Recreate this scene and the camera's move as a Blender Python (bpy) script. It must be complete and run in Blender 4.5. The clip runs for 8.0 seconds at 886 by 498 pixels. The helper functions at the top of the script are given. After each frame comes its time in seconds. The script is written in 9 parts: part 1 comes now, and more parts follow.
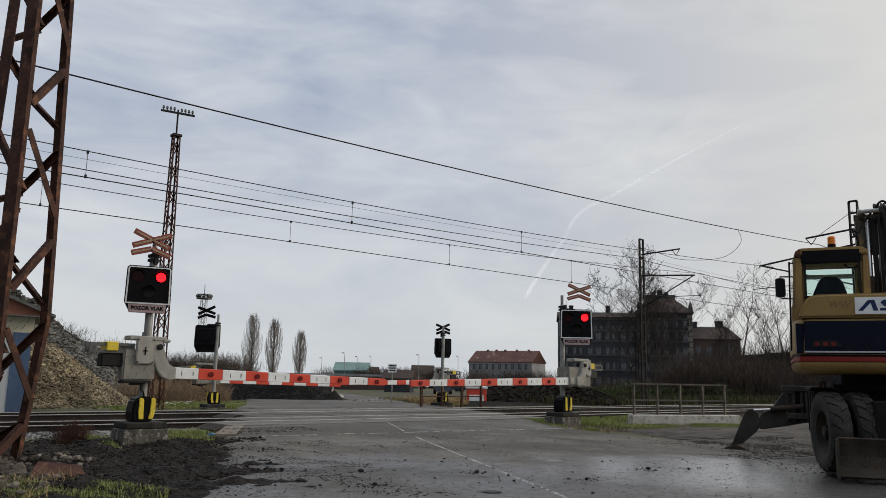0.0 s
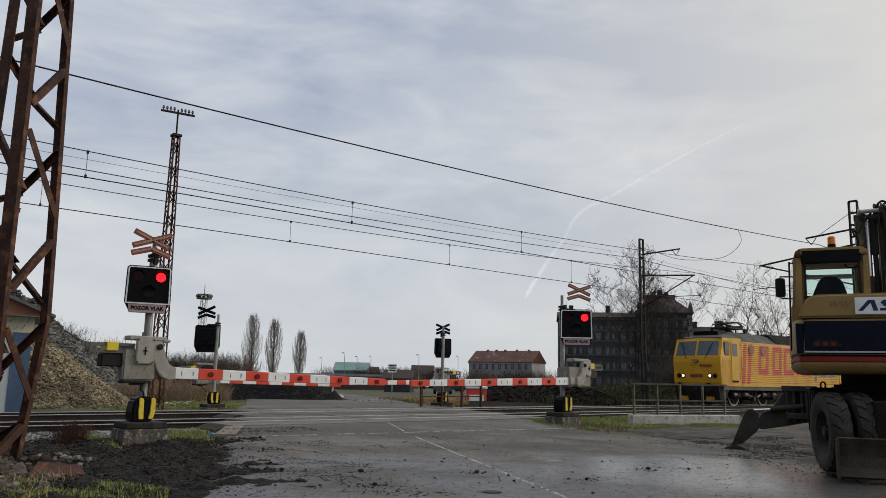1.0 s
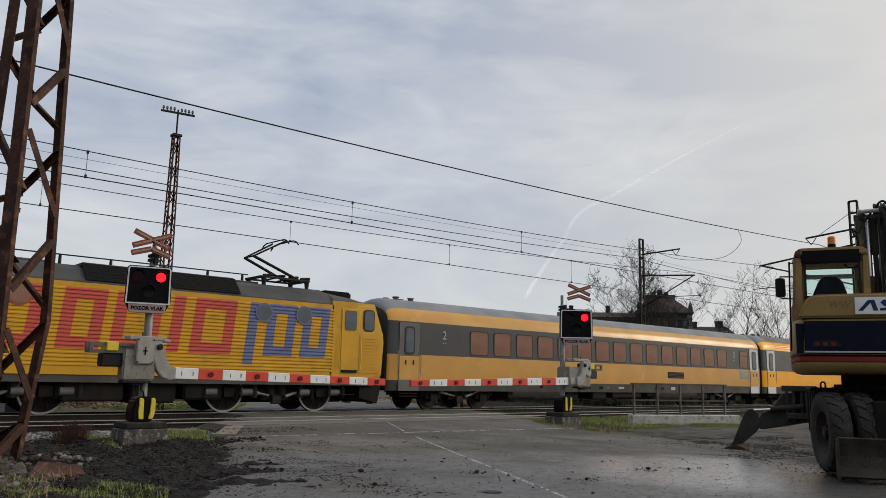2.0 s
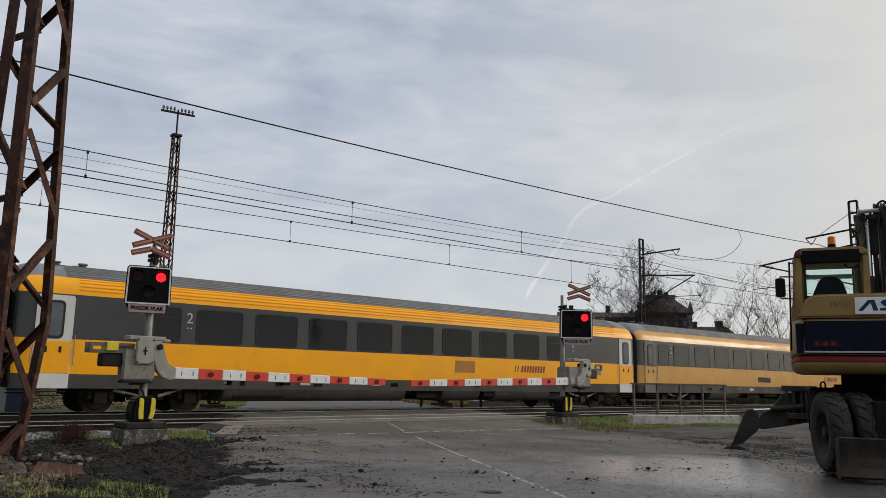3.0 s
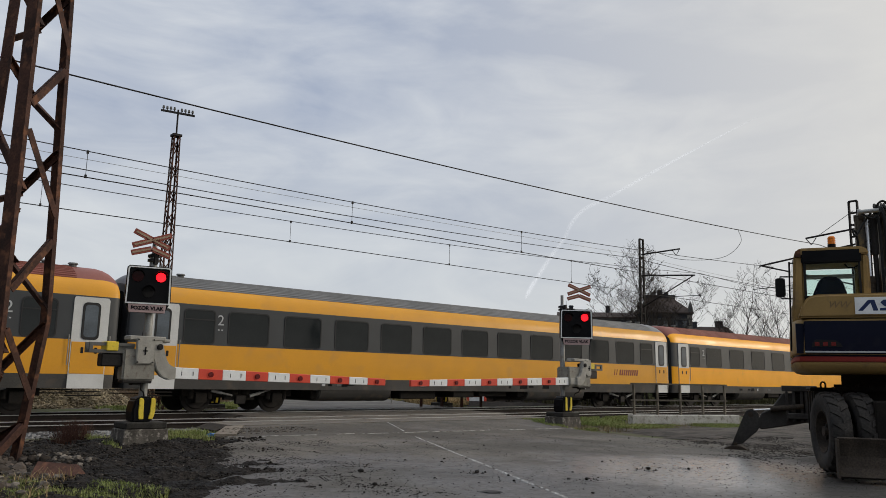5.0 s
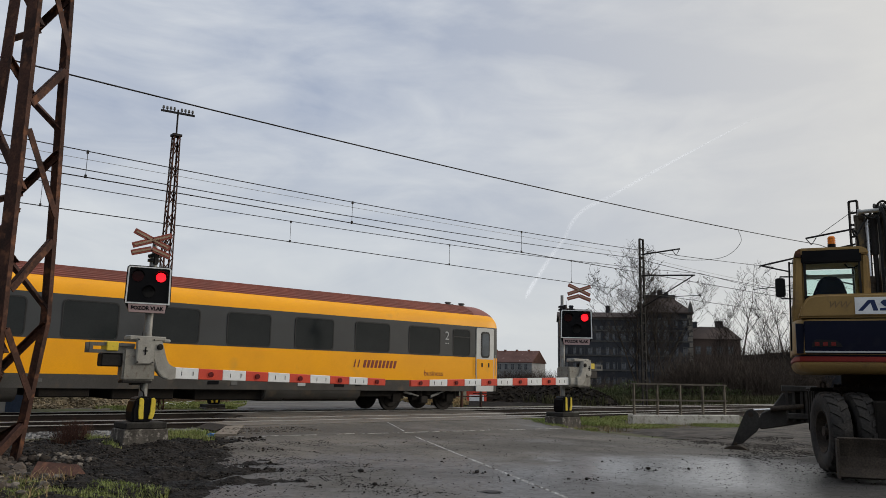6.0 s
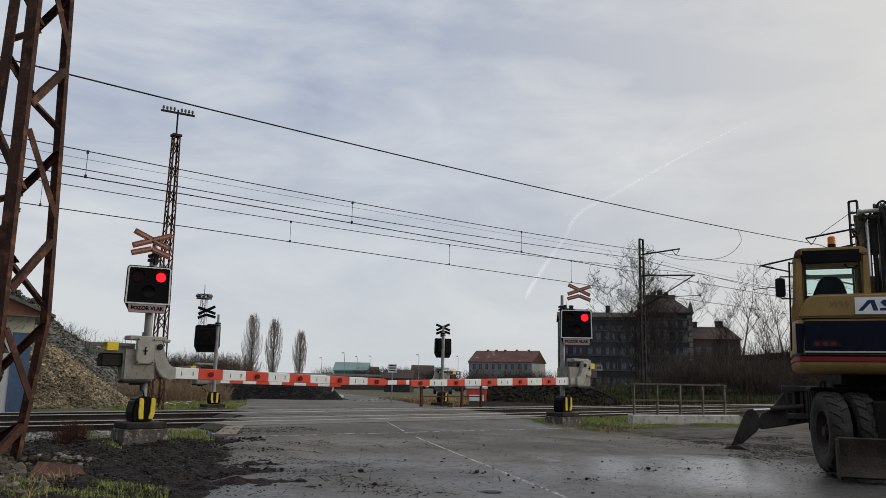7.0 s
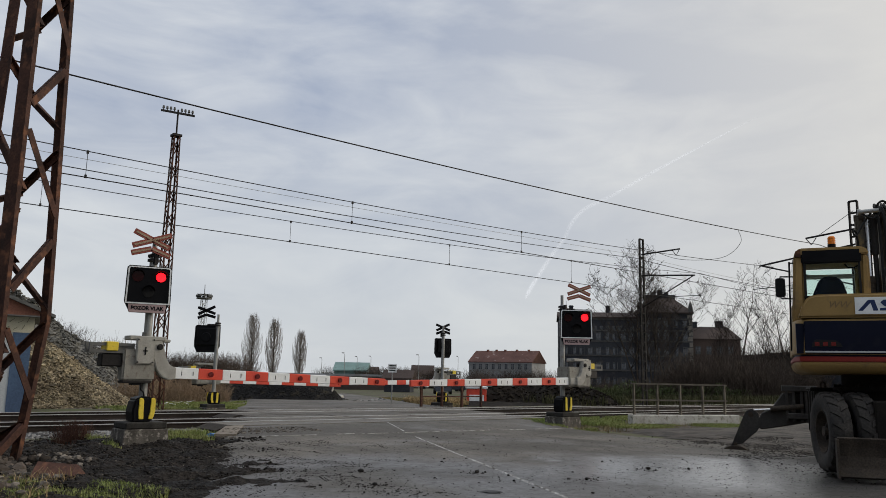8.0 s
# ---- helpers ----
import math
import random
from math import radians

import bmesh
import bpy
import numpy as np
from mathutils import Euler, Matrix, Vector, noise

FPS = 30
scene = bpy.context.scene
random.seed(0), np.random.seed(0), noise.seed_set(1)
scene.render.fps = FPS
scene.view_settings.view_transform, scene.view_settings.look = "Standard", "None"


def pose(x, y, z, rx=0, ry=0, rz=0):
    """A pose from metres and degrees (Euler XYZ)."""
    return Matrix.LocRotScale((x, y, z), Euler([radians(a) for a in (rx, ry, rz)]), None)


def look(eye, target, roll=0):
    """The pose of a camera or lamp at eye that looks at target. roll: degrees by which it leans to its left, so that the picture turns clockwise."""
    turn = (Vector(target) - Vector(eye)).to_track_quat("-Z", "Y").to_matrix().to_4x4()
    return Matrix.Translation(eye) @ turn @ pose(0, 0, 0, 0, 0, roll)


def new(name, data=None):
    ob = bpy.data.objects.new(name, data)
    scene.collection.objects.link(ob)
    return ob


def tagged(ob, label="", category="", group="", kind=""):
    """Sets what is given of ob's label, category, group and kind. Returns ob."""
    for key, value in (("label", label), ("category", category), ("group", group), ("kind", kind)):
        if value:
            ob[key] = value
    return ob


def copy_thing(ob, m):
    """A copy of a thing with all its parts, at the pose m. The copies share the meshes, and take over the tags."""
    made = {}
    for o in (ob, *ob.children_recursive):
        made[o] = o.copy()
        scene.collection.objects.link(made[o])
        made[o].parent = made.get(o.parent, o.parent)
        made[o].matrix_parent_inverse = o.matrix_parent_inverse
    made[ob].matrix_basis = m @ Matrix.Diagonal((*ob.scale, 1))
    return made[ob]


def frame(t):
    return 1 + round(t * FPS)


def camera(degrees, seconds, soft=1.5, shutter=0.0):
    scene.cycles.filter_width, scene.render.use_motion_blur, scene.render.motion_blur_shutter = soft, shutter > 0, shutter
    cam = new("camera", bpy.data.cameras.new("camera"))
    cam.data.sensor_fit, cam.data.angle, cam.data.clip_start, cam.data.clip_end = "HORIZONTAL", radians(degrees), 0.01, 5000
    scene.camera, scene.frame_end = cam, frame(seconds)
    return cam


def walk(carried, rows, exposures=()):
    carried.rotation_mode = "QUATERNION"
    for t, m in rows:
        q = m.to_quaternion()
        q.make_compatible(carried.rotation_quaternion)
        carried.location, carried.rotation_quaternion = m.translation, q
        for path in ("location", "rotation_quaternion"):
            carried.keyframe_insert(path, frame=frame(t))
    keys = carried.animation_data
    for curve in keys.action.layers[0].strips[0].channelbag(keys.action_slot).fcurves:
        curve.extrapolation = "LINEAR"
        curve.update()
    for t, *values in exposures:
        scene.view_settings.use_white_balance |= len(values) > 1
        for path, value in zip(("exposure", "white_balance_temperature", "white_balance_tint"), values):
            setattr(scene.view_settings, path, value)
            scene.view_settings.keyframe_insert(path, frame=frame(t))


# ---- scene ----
cam = camera(59.3, 8.0, soft=0.7)
EYE = Vector((0.0, 0.0, 1.114))
HEAD, PITCH = radians(49.6), radians(9.53)
AIM = EYE + Vector((math.cos(PITCH) * math.cos(HEAD), math.cos(PITCH) * math.sin(HEAD), math.sin(PITCH)))
walk(cam, [(0.0, look(EYE, AIM, 1.13)), (8.0, look(EYE, AIM, 1.13))], exposures=[(0.0, 0.0), (8.0, 0.0)])

# ---- world and sun ----
SUN_HEAD, SUN_ELEV = radians(-28), radians(19)
world = bpy.data.worlds.new("world")
scene.world = world
world.use_nodes = True
wn, wl = world.node_tree.nodes, world.node_tree.links
wn.clear()


def wnode(kind, **sets):
    n = wn.new(kind)
    for k, v in sets.items():
        n.inputs[k].default_value = v
    return n


w_out = wn.new("ShaderNodeOutputWorld")
w_sky = wn.new("ShaderNodeTexSky")
w_sky.sky_type, w_sky.sun_disc = "NISHITA", False
w_sky.sun_elevation, w_sky.sun_rotation = SUN_ELEV, radians(90) - SUN_HEAD
w_sky.air_density, w_sky.dust_density = 1.0, 2.0
w_co = wn.new("ShaderNodeTexCoord")
w_map = wn.new("ShaderNodeMapping")
w_map.inputs["Scale"].default_value = (1.0, 1.0, 3.2)
w_map.inputs["Rotation"].default_value = (0.25, 0.12, 0.5)
w_n1 = wnode("ShaderNodeTexNoise", Scale=2.1, Detail=7.0, Roughness=0.52, Distortion=0.5)
w_n2 = wnode("ShaderNodeTexNoise", Scale=5.5, Detail=6.0, Roughness=0.55, Distortion=0.9)
w_sum = wn.new("ShaderNodeMath")
w_sum.operation = "MULTIPLY_ADD"
w_sum.inputs[1].default_value = 0.35
w_ramp = wn.new("ShaderNodeValToRGB")
w_ramp.color_ramp.elements[0].position, w_ramp.color_ramp.elements[1].position = 0.54, 0.80
w_ramp.color_ramp.elements[0].color = (0.415, 0.475, 0.60, 1)
w_ramp.color_ramp.elements[1].color = (0.70, 0.737, 0.788, 1)
# brighter veil towards the hidden sun, paler towards the horizon
w_dot = wn.new("ShaderNodeVectorMath")
w_dot.operation = "DOT_PRODUCT"
SUN_DIR = Vector((math.cos(SUN_ELEV) * math.cos(SUN_HEAD), math.cos(SUN_ELEV) * math.sin(SUN_HEAD), math.sin(SUN_ELEV)))
w_dot.inputs[1].default_value = SUN_DIR
w_glow = wn.new("ShaderNodeMapRange")
w_glow.interpolation_type = "SMOOTHSTEP"
for k, v in zip(("From Min", "From Max", "To Min", "To Max"), (0.15, 1.02, 0.0, 1.0)):
    w_glow.inputs[k].default_value = v
w_sep = wn.new("ShaderNodeSeparateXYZ")
w_hor = wn.new("ShaderNodeMapRange")
for k, v in zip(("From Min", "From Max", "To Min", "To Max"), (0.0, 0.32, 0.8, 0.0)):
    w_hor.inputs[k].default_value = v
w_m1 = wn.new("ShaderNodeMix")
w_m1.data_type = "RGBA"
w_m1.inputs["B"].default_value = (0.70, 0.73, 0.74, 1)
w_m2 = wn.new("ShaderNodeMix")
w_m2.data_type = "RGBA"
w_m2.inputs["B"].default_value = (0.80, 0.77, 0.71, 1)
w_m3 = wn.new("ShaderNodeMix")
w_m3.data_type = "RGBA"
w_m3.inputs["Factor"].default_value = 0.9
w_scale = wn.new("ShaderNodeMix")
w_scale.data_type, w_scale.blend_type = "RGBA", "MULTIPLY"
w_scale.inputs["Factor"].default_value = 1.0
w_scale.inputs["B"].default_value = (0.05, 0.05, 0.05, 1)
w_bg = wnode("ShaderNodeBackground", Strength=1.0)
wl.new(w_co.outputs["Generated"], w_map.inputs["Vector"])
wl.new(w_map.outputs["Vector"], w_n1.inputs["Vector"])
wl.new(w_map.outputs["Vector"], w_n2.inputs["Vector"])
wl.new(w_n2.outputs["Fac"], w_sum.inputs[0])
wl.new(w_n1.outputs["Fac"], w_sum.inputs[2])
wl.new(w_sum.outputs[0], w_ramp.inputs["Fac"])
wl.new(w_co.outputs["Generated"], w_dot.inputs[0])
wl.new(w_dot.outputs["Value"], w_glow.inputs["Value"])
wl.new(w_co.outputs["Generated"], w_sep.inputs[0])
wl.new(w_sep.outputs["Z"], w_hor.inputs["Value"])
wl.new(w_ramp.outputs["Color"], w_m1.inputs["A"])
wl.new(w_hor.outputs["Result"], w_m1.inputs["Factor"])
wl.new(w_m1.outputs["Result"], w_m2.inputs["A"])
wl.new(w_glow.outputs["Result"], w_m2.inputs["Factor"])
wl.new(w_sky.outputs["Color"], w_scale.inputs["A"])
wl.new(w_scale.outputs["Result"], w_m3.inputs["A"])
wl.new(w_m2.outputs["Result"], w_m3.inputs["B"])
# thin cloud: the vault grows brighter towards the zenith
w_zen = wn.new("ShaderNodeMapRange")
w_zen.interpolation_type = "SMOOTHSTEP"
for k, v in zip(("From Min", "From Max", "To Min", "To Max"), (0.42, 0.95, 1.0, 2.0)):
    w_zen.inputs[k].default_value = v
wl.new(w_sep.outputs["Z"], w_zen.inputs["Value"])
# and duller on the side away from the sun
w_far = wn.new("ShaderNodeMapRange")
w_far.interpolation_type = "SMOOTHSTEP"
for k, v in zip(("From Min", "From Max", "To Min", "To Max"), (-0.80, -0.22, 0.20, 1.0)):
    w_far.inputs[k].default_value = v
w_all = wn.new("ShaderNodeMath")
w_all.operation = "MULTIPLY"
wl.new(w_dot.outputs["Value"], w_far.inputs["Value"])
wl.new(w_zen.outputs["Result"], w_all.inputs[0])
wl.new(w_far.outputs["Result"], w_all.inputs[1])
wl.new(w_all.outputs[0], w_bg.inputs["Strength"])
wl.new(w_m3.outputs["Result"], w_bg.inputs["Color"])
wl.new(w_bg.outputs["Background"], w_out.inputs["Surface"])

sun = new("sun", bpy.data.lights.new("sun", "SUN"))
sun.data.energy, sun.data.angle, sun.data.color = 1.3, radians(14), (1.0, 0.89, 0.74)
sun.matrix_world = look((0, 0, 0), -SUN_DIR)


# ---- materials ----
def material(name, c1, c2=None, rough=0.6, metal=0.0, big=1.5, fine=40.0, grain=0.25, bump=0.1, dist=0.01, dirt=None, dirt_at=0.62, spec=0.25, coat=0.0, varied=0.0, rvar=0.1):
    """Two colours mixed by a broad noise, a fine grain on top, a bump, and patches of dirt."""
    m = bpy.data.materials.new(name)
    m.use_nodes = True
    nt = m.node_tree
    b = nt.nodes["Principled BSDF"]
    b.inputs["Roughness"].default_value, b.inputs["Metallic"].default_value = rough, metal
    b.inputs["Specular IOR Level"].default_value, b.inputs["Coat Weight"].default_value = spec, coat
    co = nt.nodes.new("ShaderNodeTexCoord")

    def noise_at(scale, detail=5.0):
        n = nt.nodes.new("ShaderNodeTexNoise")
        n.inputs["Scale"].default_value, n.inputs["Detail"].default_value = scale, detail
        nt.links.new(co.outputs["Object"], n.inputs["Vector"])
        return n.outputs["Fac"]

    def ramp(value, lo, hi, a=0.0, z=1.0):
        r = nt.nodes.new("ShaderNodeMapRange")
        for k, v in zip(("From Min", "From Max", "To Min", "To Max"), (lo, hi, a, z)):
            r.inputs[k].default_value = v
        nt.links.new(value, r.inputs["Value"])
        return r.outputs["Result"]

    def mixed(fac, a, z, blend="MIX"):
        x = nt.nodes.new("ShaderNodeMix")
        x.data_type, x.blend_type = "RGBA", blend
        for key, v in (("Factor", fac), ("A", a), ("B", z)):
            if isinstance(v, (int, float)):
                x.inputs[key].default_value = v
            elif isinstance(v, tuple):
                x.inputs[key].default_value = (*v[:3], 1)
            else:
                nt.links.new(v, x.inputs[key])
        return x.outputs["Result"]

    c2 = c2 or tuple(v * 0.8 for v in c1)
    broad, small = noise_at(big), noise_at(fine, 3.0)
    col = mixed(ramp(broad, 0.35, 0.65), c1, c2)
    g = ramp(small, 0.3, 0.7, 1 - grain, 1 + grain)
    comb = nt.nodes.new("ShaderNodeCombineColor")
    for k in ("Red", "Green", "Blue"):
        nt.links.new(g, comb.inputs[k])
    col = mixed(1.0, col, comb.outputs[0], "MULTIPLY")
    if varied:
        info = nt.nodes.new("ShaderNodeNewGeometry")
        v = ramp(info.outputs["Random Per Island"], 0, 1, 1 - varied, 1 + varied)
        c3 = nt.nodes.new("ShaderNodeCombineColor")
        for k in ("Red", "Green", "Blue"):
            nt.links.new(v, c3.inputs[k])
        col = mixed(1.0, col, c3.outputs[0], "MULTIPLY")
    if dirt:
        patch = ramp(noise_at(big * 2.7, 8.0), dirt_at - 0.06, dirt_at + 0.1)
        col = mixed(patch, col, dirt)
    nt.links.new(col, b.inputs["Base Color"])
    nt.links.new(ramp(broad, 0.3, 0.7, max(rough - rvar, 0.02), min(rough + rvar, 1)), b.inputs["Roughness"])
    if bump:
        bp = nt.nodes.new("ShaderNodeBump")
        bp.inputs["Strength"].default_value, bp.inputs["Distance"].default_value = bump, dist
        nt.links.new(small, bp.inputs["Height"])
        nt.links.new(bp.outputs["Normal"], b.inputs["Normal"])
    return m


def glowing(name, color, strength):
    m = bpy.data.materials.new(name)
    m.use_nodes = True
    b = m.node_tree.nodes["Principled BSDF"]
    b.inputs["Base Color"].default_value = (*color, 1)
    b.inputs["Emission Color"].default_value, b.inputs["Emission Strength"].default_value = (*color, 1), strength
    return m


def glass(name, color, rough=0.03, trans=1.0, ior=1.45):
    m = bpy.data.materials.new(name)
    m.use_nodes = True
    b = m.node_tree.nodes["Principled BSDF"]
    b.inputs["Base Color"].default_value = (*color, 1)
    b.inputs["Roughness"].default_value, b.inputs["Transmission Weight"].default_value = rough, trans
    b.inputs["IOR"].default_value = ior
    return m


RUST = material("rusty_steel", (0.066, 0.027, 0.017), (0.028, 0.0145, 0.0115), 0.8, 0.0, 2.5, 30, 0.3, 0.25, 0.004, dirt=(0.14, 0.06, 0.032), dirt_at=0.60)
DARK_STEEL = material("dark_steel", (0.025, 0.022, 0.021), (0.016, 0.015, 0.015), 0.6, 0.3, 2, 30, 0.25)
GREY_STEEL = material("grey_galvanised_steel", (0.30, 0.305, 0.295), (0.22, 0.22, 0.21), 0.5, 0.35, 3, 50, 0.12, dirt=(0.2, 0.18, 0.15), dirt_at=0.66)
GREY_PAINT = material("grey_cast_paint", (0.33, 0.32, 0.285), (0.26, 0.25, 0.225), 0.55, 0.0, 5, 60, 0.12, dirt=(0.2, 0.17, 0.14), dirt_at=0.66)
# darker copy of the grey paint; on some parts its colour holds shade
GREY_DARK = material("dark_shaded_grey_paint", (0.12, 0.12, 0.115), (0.085, 0.085, 0.08), 0.6, 0.0, 5, 60, 0.12)
DRIVE_GREY = material("worn_grey_drive_paint", (0.24, 0.23, 0.20), (0.18, 0.172, 0.15), 0.55, 0.0, 5, 60, 0.15, dirt=(0.12, 0.10, 0.08), dirt_at=0.6)
BLACK = material("black_paint", (0.005, 0.005, 0.006), (0.008, 0.008, 0.009), 0.4, 0, 4, 50, 0.1, spec=0.07)
BLACK_MATT = material("black_rubber", (0.008, 0.008, 0.008), (0.013, 0.013, 0.013), 0.8, 0, 4, 50, 0.2)
WHITE = material("white_paint", (0.74, 0.75, 0.74), (0.66, 0.67, 0.66), 0.45, 0, 4, 60, 0.05, dirt=(0.45, 0.43, 0.4), dirt_at=0.68)
RED = material("red_reflective_paint", (0.62, 0.075, 0.04), (0.52, 0.06, 0.04), 0.45, 0, 4, 60, 0.08)
RED_DARK = material("dark_red_reflector", (0.13, 0.012, 0.012), (0.1, 0.01, 0.01), 0.3, 0, 4, 60, 0.05)
SIGN_RED = material("faded_red_sign", (0.32, 0.085, 0.06), (0.26, 0.075, 0.055), 0.55, 0, 6, 60, 0.1)
SIGN_BUFF = material("yellowed_sign_white", (0.40, 0.29, 0.20), (0.33, 0.23, 0.15), 0.6, 0, 5, 50, 0.1)
SIGN_PLATE = material("dull_sign_plate", (0.42, 0.30, 0.29), (0.36, 0.26, 0.25), 0.5, 0, 6, 60, 0.08)
YELLOW = material("yellow_warning_paint", (0.70, 0.53, 0.05), (0.6, 0.45, 0.05), 0.5, 0, 6, 60, 0.08, dirt=(0.3, 0.22, 0.06), dirt_at=0.66)
CONCRETE = material("weathered_concrete", (0.44, 0.425, 0.38), (0.34, 0.325, 0.29), 0.9, 0, 3, 40, 0.15, 0.3, 0.01, dirt=(0.20, 0.185, 0.15), dirt_at=0.60)
CONCRETE_DARK = material("stained_concrete", (0.17, 0.16, 0.145), (0.12, 0.115, 0.1), 0.9, 0, 4, 40, 0.15, 0.3, 0.01, dirt=(0.34, 0.32, 0.29), dirt_at=0.64)
RAIL_SIDE = material("brown_rail_web", (0.022, 0.016, 0.013), (0.014, 0.011, 0.0095), 0.8, 0.1, 2, 40, 0.2)
RAIL_TOP = material("polished_rail_head", (0.52, 0.515, 0.51), (0.38, 0.375, 0.37), 0.42, 0.75, 3, 50, 0.05)
LIT = glowing("lit_red_lamp", (1.0, 0.006, 0.012), 2.6)
LENS_OFF = material("unlit_red_lens", (0.035, 0.003, 0.003), (0.025, 0.002, 0.002), 0.25, 0, 6, 60, 0.05, spec=0.1)
LENS_DARK = material("dark_red_tail_lens", (0.05, 0.008, 0.006), (0.035, 0.006, 0.005), 0.25, 0, 6, 60, 0.05, spec=0.3)
HEADLIGHT = glowing("warm_headlight", (1.0, 0.90, 0.72), 1.0)
LOCO_YELLOW = material("locomotive_yellow_paint", (0.58, 0.305, 0.016), (0.49, 0.257, 0.016), 0.45, 0, 0.9, 60, 0.06, 0.02, dirt=(0.40, 0.225, 0.03), dirt_at=0.62, coat=0.15)
SOILED_YELLOW = material("soiled_locomotive_yellow", (0.44, 0.235, 0.018), (0.36, 0.19, 0.018), 0.55, 0, 1.6, 60, 0.1, 0.02, dirt=(0.22, 0.13, 0.03), dirt_at=0.56)
COACH_YELLOW = material("coach_yellow_paint", (0.92, 0.40, 0.006), (0.84, 0.36, 0.008), 0.42, 0, 0.7, 50, 0.04, 0.02, dirt=(0.74, 0.35, 0.03), dirt_at=0.70, coat=0.05)
COACH_FADED = material("faded_coach_yellow", (0.58, 0.30, 0.062), (0.49, 0.255, 0.058), 0.45, 0, 0.7, 50, 0.06, 0.02, dirt=(0.57, 0.32, 0.09), dirt_at=0.66, coat=0.12)
COACH_GREY = material("coach_dark_grey_band", (0.050, 0.053, 0.055), (0.040, 0.042, 0.044), 0.42, 0, 0.8, 50, 0.06, 0.02, coat=0.15)
COACH_SKIRT = material("coach_underframe_grey", (0.075, 0.071, 0.066), (0.052, 0.049, 0.045), 0.6, 0, 0.9, 40, 0.15, dirt=(0.095, 0.078, 0.06), dirt_at=0.6)
ROOF_GREY = material("grey_ribbed_roof", (0.20, 0.205, 0.21), (0.16, 0.165, 0.17), 0.5, 0.1, 0.8, 40, 0.1)
ROOF_RED = material("red_brown_ribbed_roof", (0.24, 0.075, 0.055), (0.19, 0.07, 0.055), 0.55, 0, 0.8, 40, 0.1)
LOCO_ROOF = material("locomotive_grey_roof", (0.062, 0.060, 0.057), (0.042, 0.041, 0.039), 0.7, 0, 0.8, 40, 0.12)
DOOR_WHITE = material("coach_light_grey_door", (0.60, 0.60, 0.58), (0.52, 0.52, 0.5), 0.45, 0, 1.5, 50, 0.06)
DOOR_GREY = material("coach_grey_door", (0.125, 0.122, 0.115), (0.10, 0.098, 0.092), 0.45, 0, 1.5, 50, 0.06)
WINDOW_DARK = material("dark_tinted_window", (0.012, 0.015, 0.016), (0.021, 0.024, 0.025), 0.08, 0, 0.9, 20, 0.1, 0, spec=0.2)
# lighter than the dark panes: their sky reflection is put into the base colour
WINDOW_GREY = material("reflecting_grey_window", (0.030, 0.035, 0.036), (0.050, 0.055, 0.055), 0.12, 0, 0.9, 20, 0.1, 0, spec=0.4)
WINDOW_PINK = material("curtained_window", (0.26, 0.135, 0.09), (0.2, 0.1, 0.07), 0.12, 0, 0.9, 20, 0.1, 0, spec=0.2)
WINDOW_PALE = material("reflecting_cab_window", (0.085, 0.105, 0.125), (0.06, 0.072, 0.085), 0.06, 0, 1.4, 20, 0.1, 0, spec=0.5)
RUBBER = material("window_rubber", (0.02, 0.02, 0.021), (0.025, 0.025, 0.025), 0.55, 0, 4, 50, 0.1)
BELLOWS = material("black_gangway_bellows", (0.006, 0.006, 0.006), (0.01, 0.01, 0.01), 0.9, 0, 4, 50, 0.2, spec=0.1)
BOGIE = material("dusty_bogie_steel", (0.011, 0.010, 0.009), (0.020, 0.017, 0.014), 0.8, 0.0, 3, 40, 0.25, spec=0.12)
WHEEL = material("wheel_steel", (0.022, 0.019, 0.017), (0.014, 0.012, 0.011), 0.65, 0.2, 3, 40, 0.2)
WHEEL_RIM = material("bright_wheel_rim", (0.42, 0.42, 0.41), (0.3, 0.3, 0.3), 0.4, 0.6, 3, 40, 0.1)
LOGO_RED = material("faded_red_lettering", (0.50, 0.085, 0.06), (0.44, 0.08, 0.06), 0.5, 0, 1, 60, 0.06)
LOGO_BLUE = material("faded_blue_lettering", (0.13, 0.15, 0.27), (0.11, 0.13, 0.24), 0.5, 0, 1, 60, 0.06)
LOGO_BROWN = material("brown_red_lettering", (0.22, 0.045, 0.03), (0.18, 0.04, 0.03), 0.5, 0, 1, 60, 0.06)
PALE_MARK = material("pale_grey_marking", (0.42, 0.43, 0.43), (0.38, 0.39, 0.39), 0.5, 0, 2, 60, 0.05)
CAT_YELLOW = material("excavator_ochre_paint", (0.275, 0.175, 0.058), (0.22, 0.14, 0.048), 0.5, 0, 1.8, 50, 0.08, 0.03, dirt=(0.16, 0.105, 0.05), dirt_at=0.64)
NAVY = material("navy_blue_paint", (0.005, 0.007, 0.019), (0.004, 0.005, 0.014), 0.45, 0, 1.5, 50, 0.1, dirt=(0.011, 0.012, 0.018), dirt_at=0.62, spec=0.1)
SIGN_NAVY = material("navy_sign_ink", (0.018, 0.032, 0.095), (0.014, 0.026, 0.08), 0.5, 0, 3, 50, 0.05)
DULL_RED = material("dull_red_stripe", (0.22, 0.022, 0.016), (0.17, 0.018, 0.014), 0.5, 0, 2, 50, 0.1)
TYRE = material("muddy_tyre_rubber", (0.018, 0.017, 0.016), (0.05, 0.044, 0.038), 0.9, 0, 3.5, 35, 0.3, 0.3, 0.01)
MUDDY_PAINT = material("mud_grey_boom_paint", (0.10, 0.085, 0.06), (0.055, 0.048, 0.038), 0.8, 0, 2.2, 40, 0.2, 0.2, 0.01, dirt=(0.19, 0.13, 0.05), dirt_at=0.63)
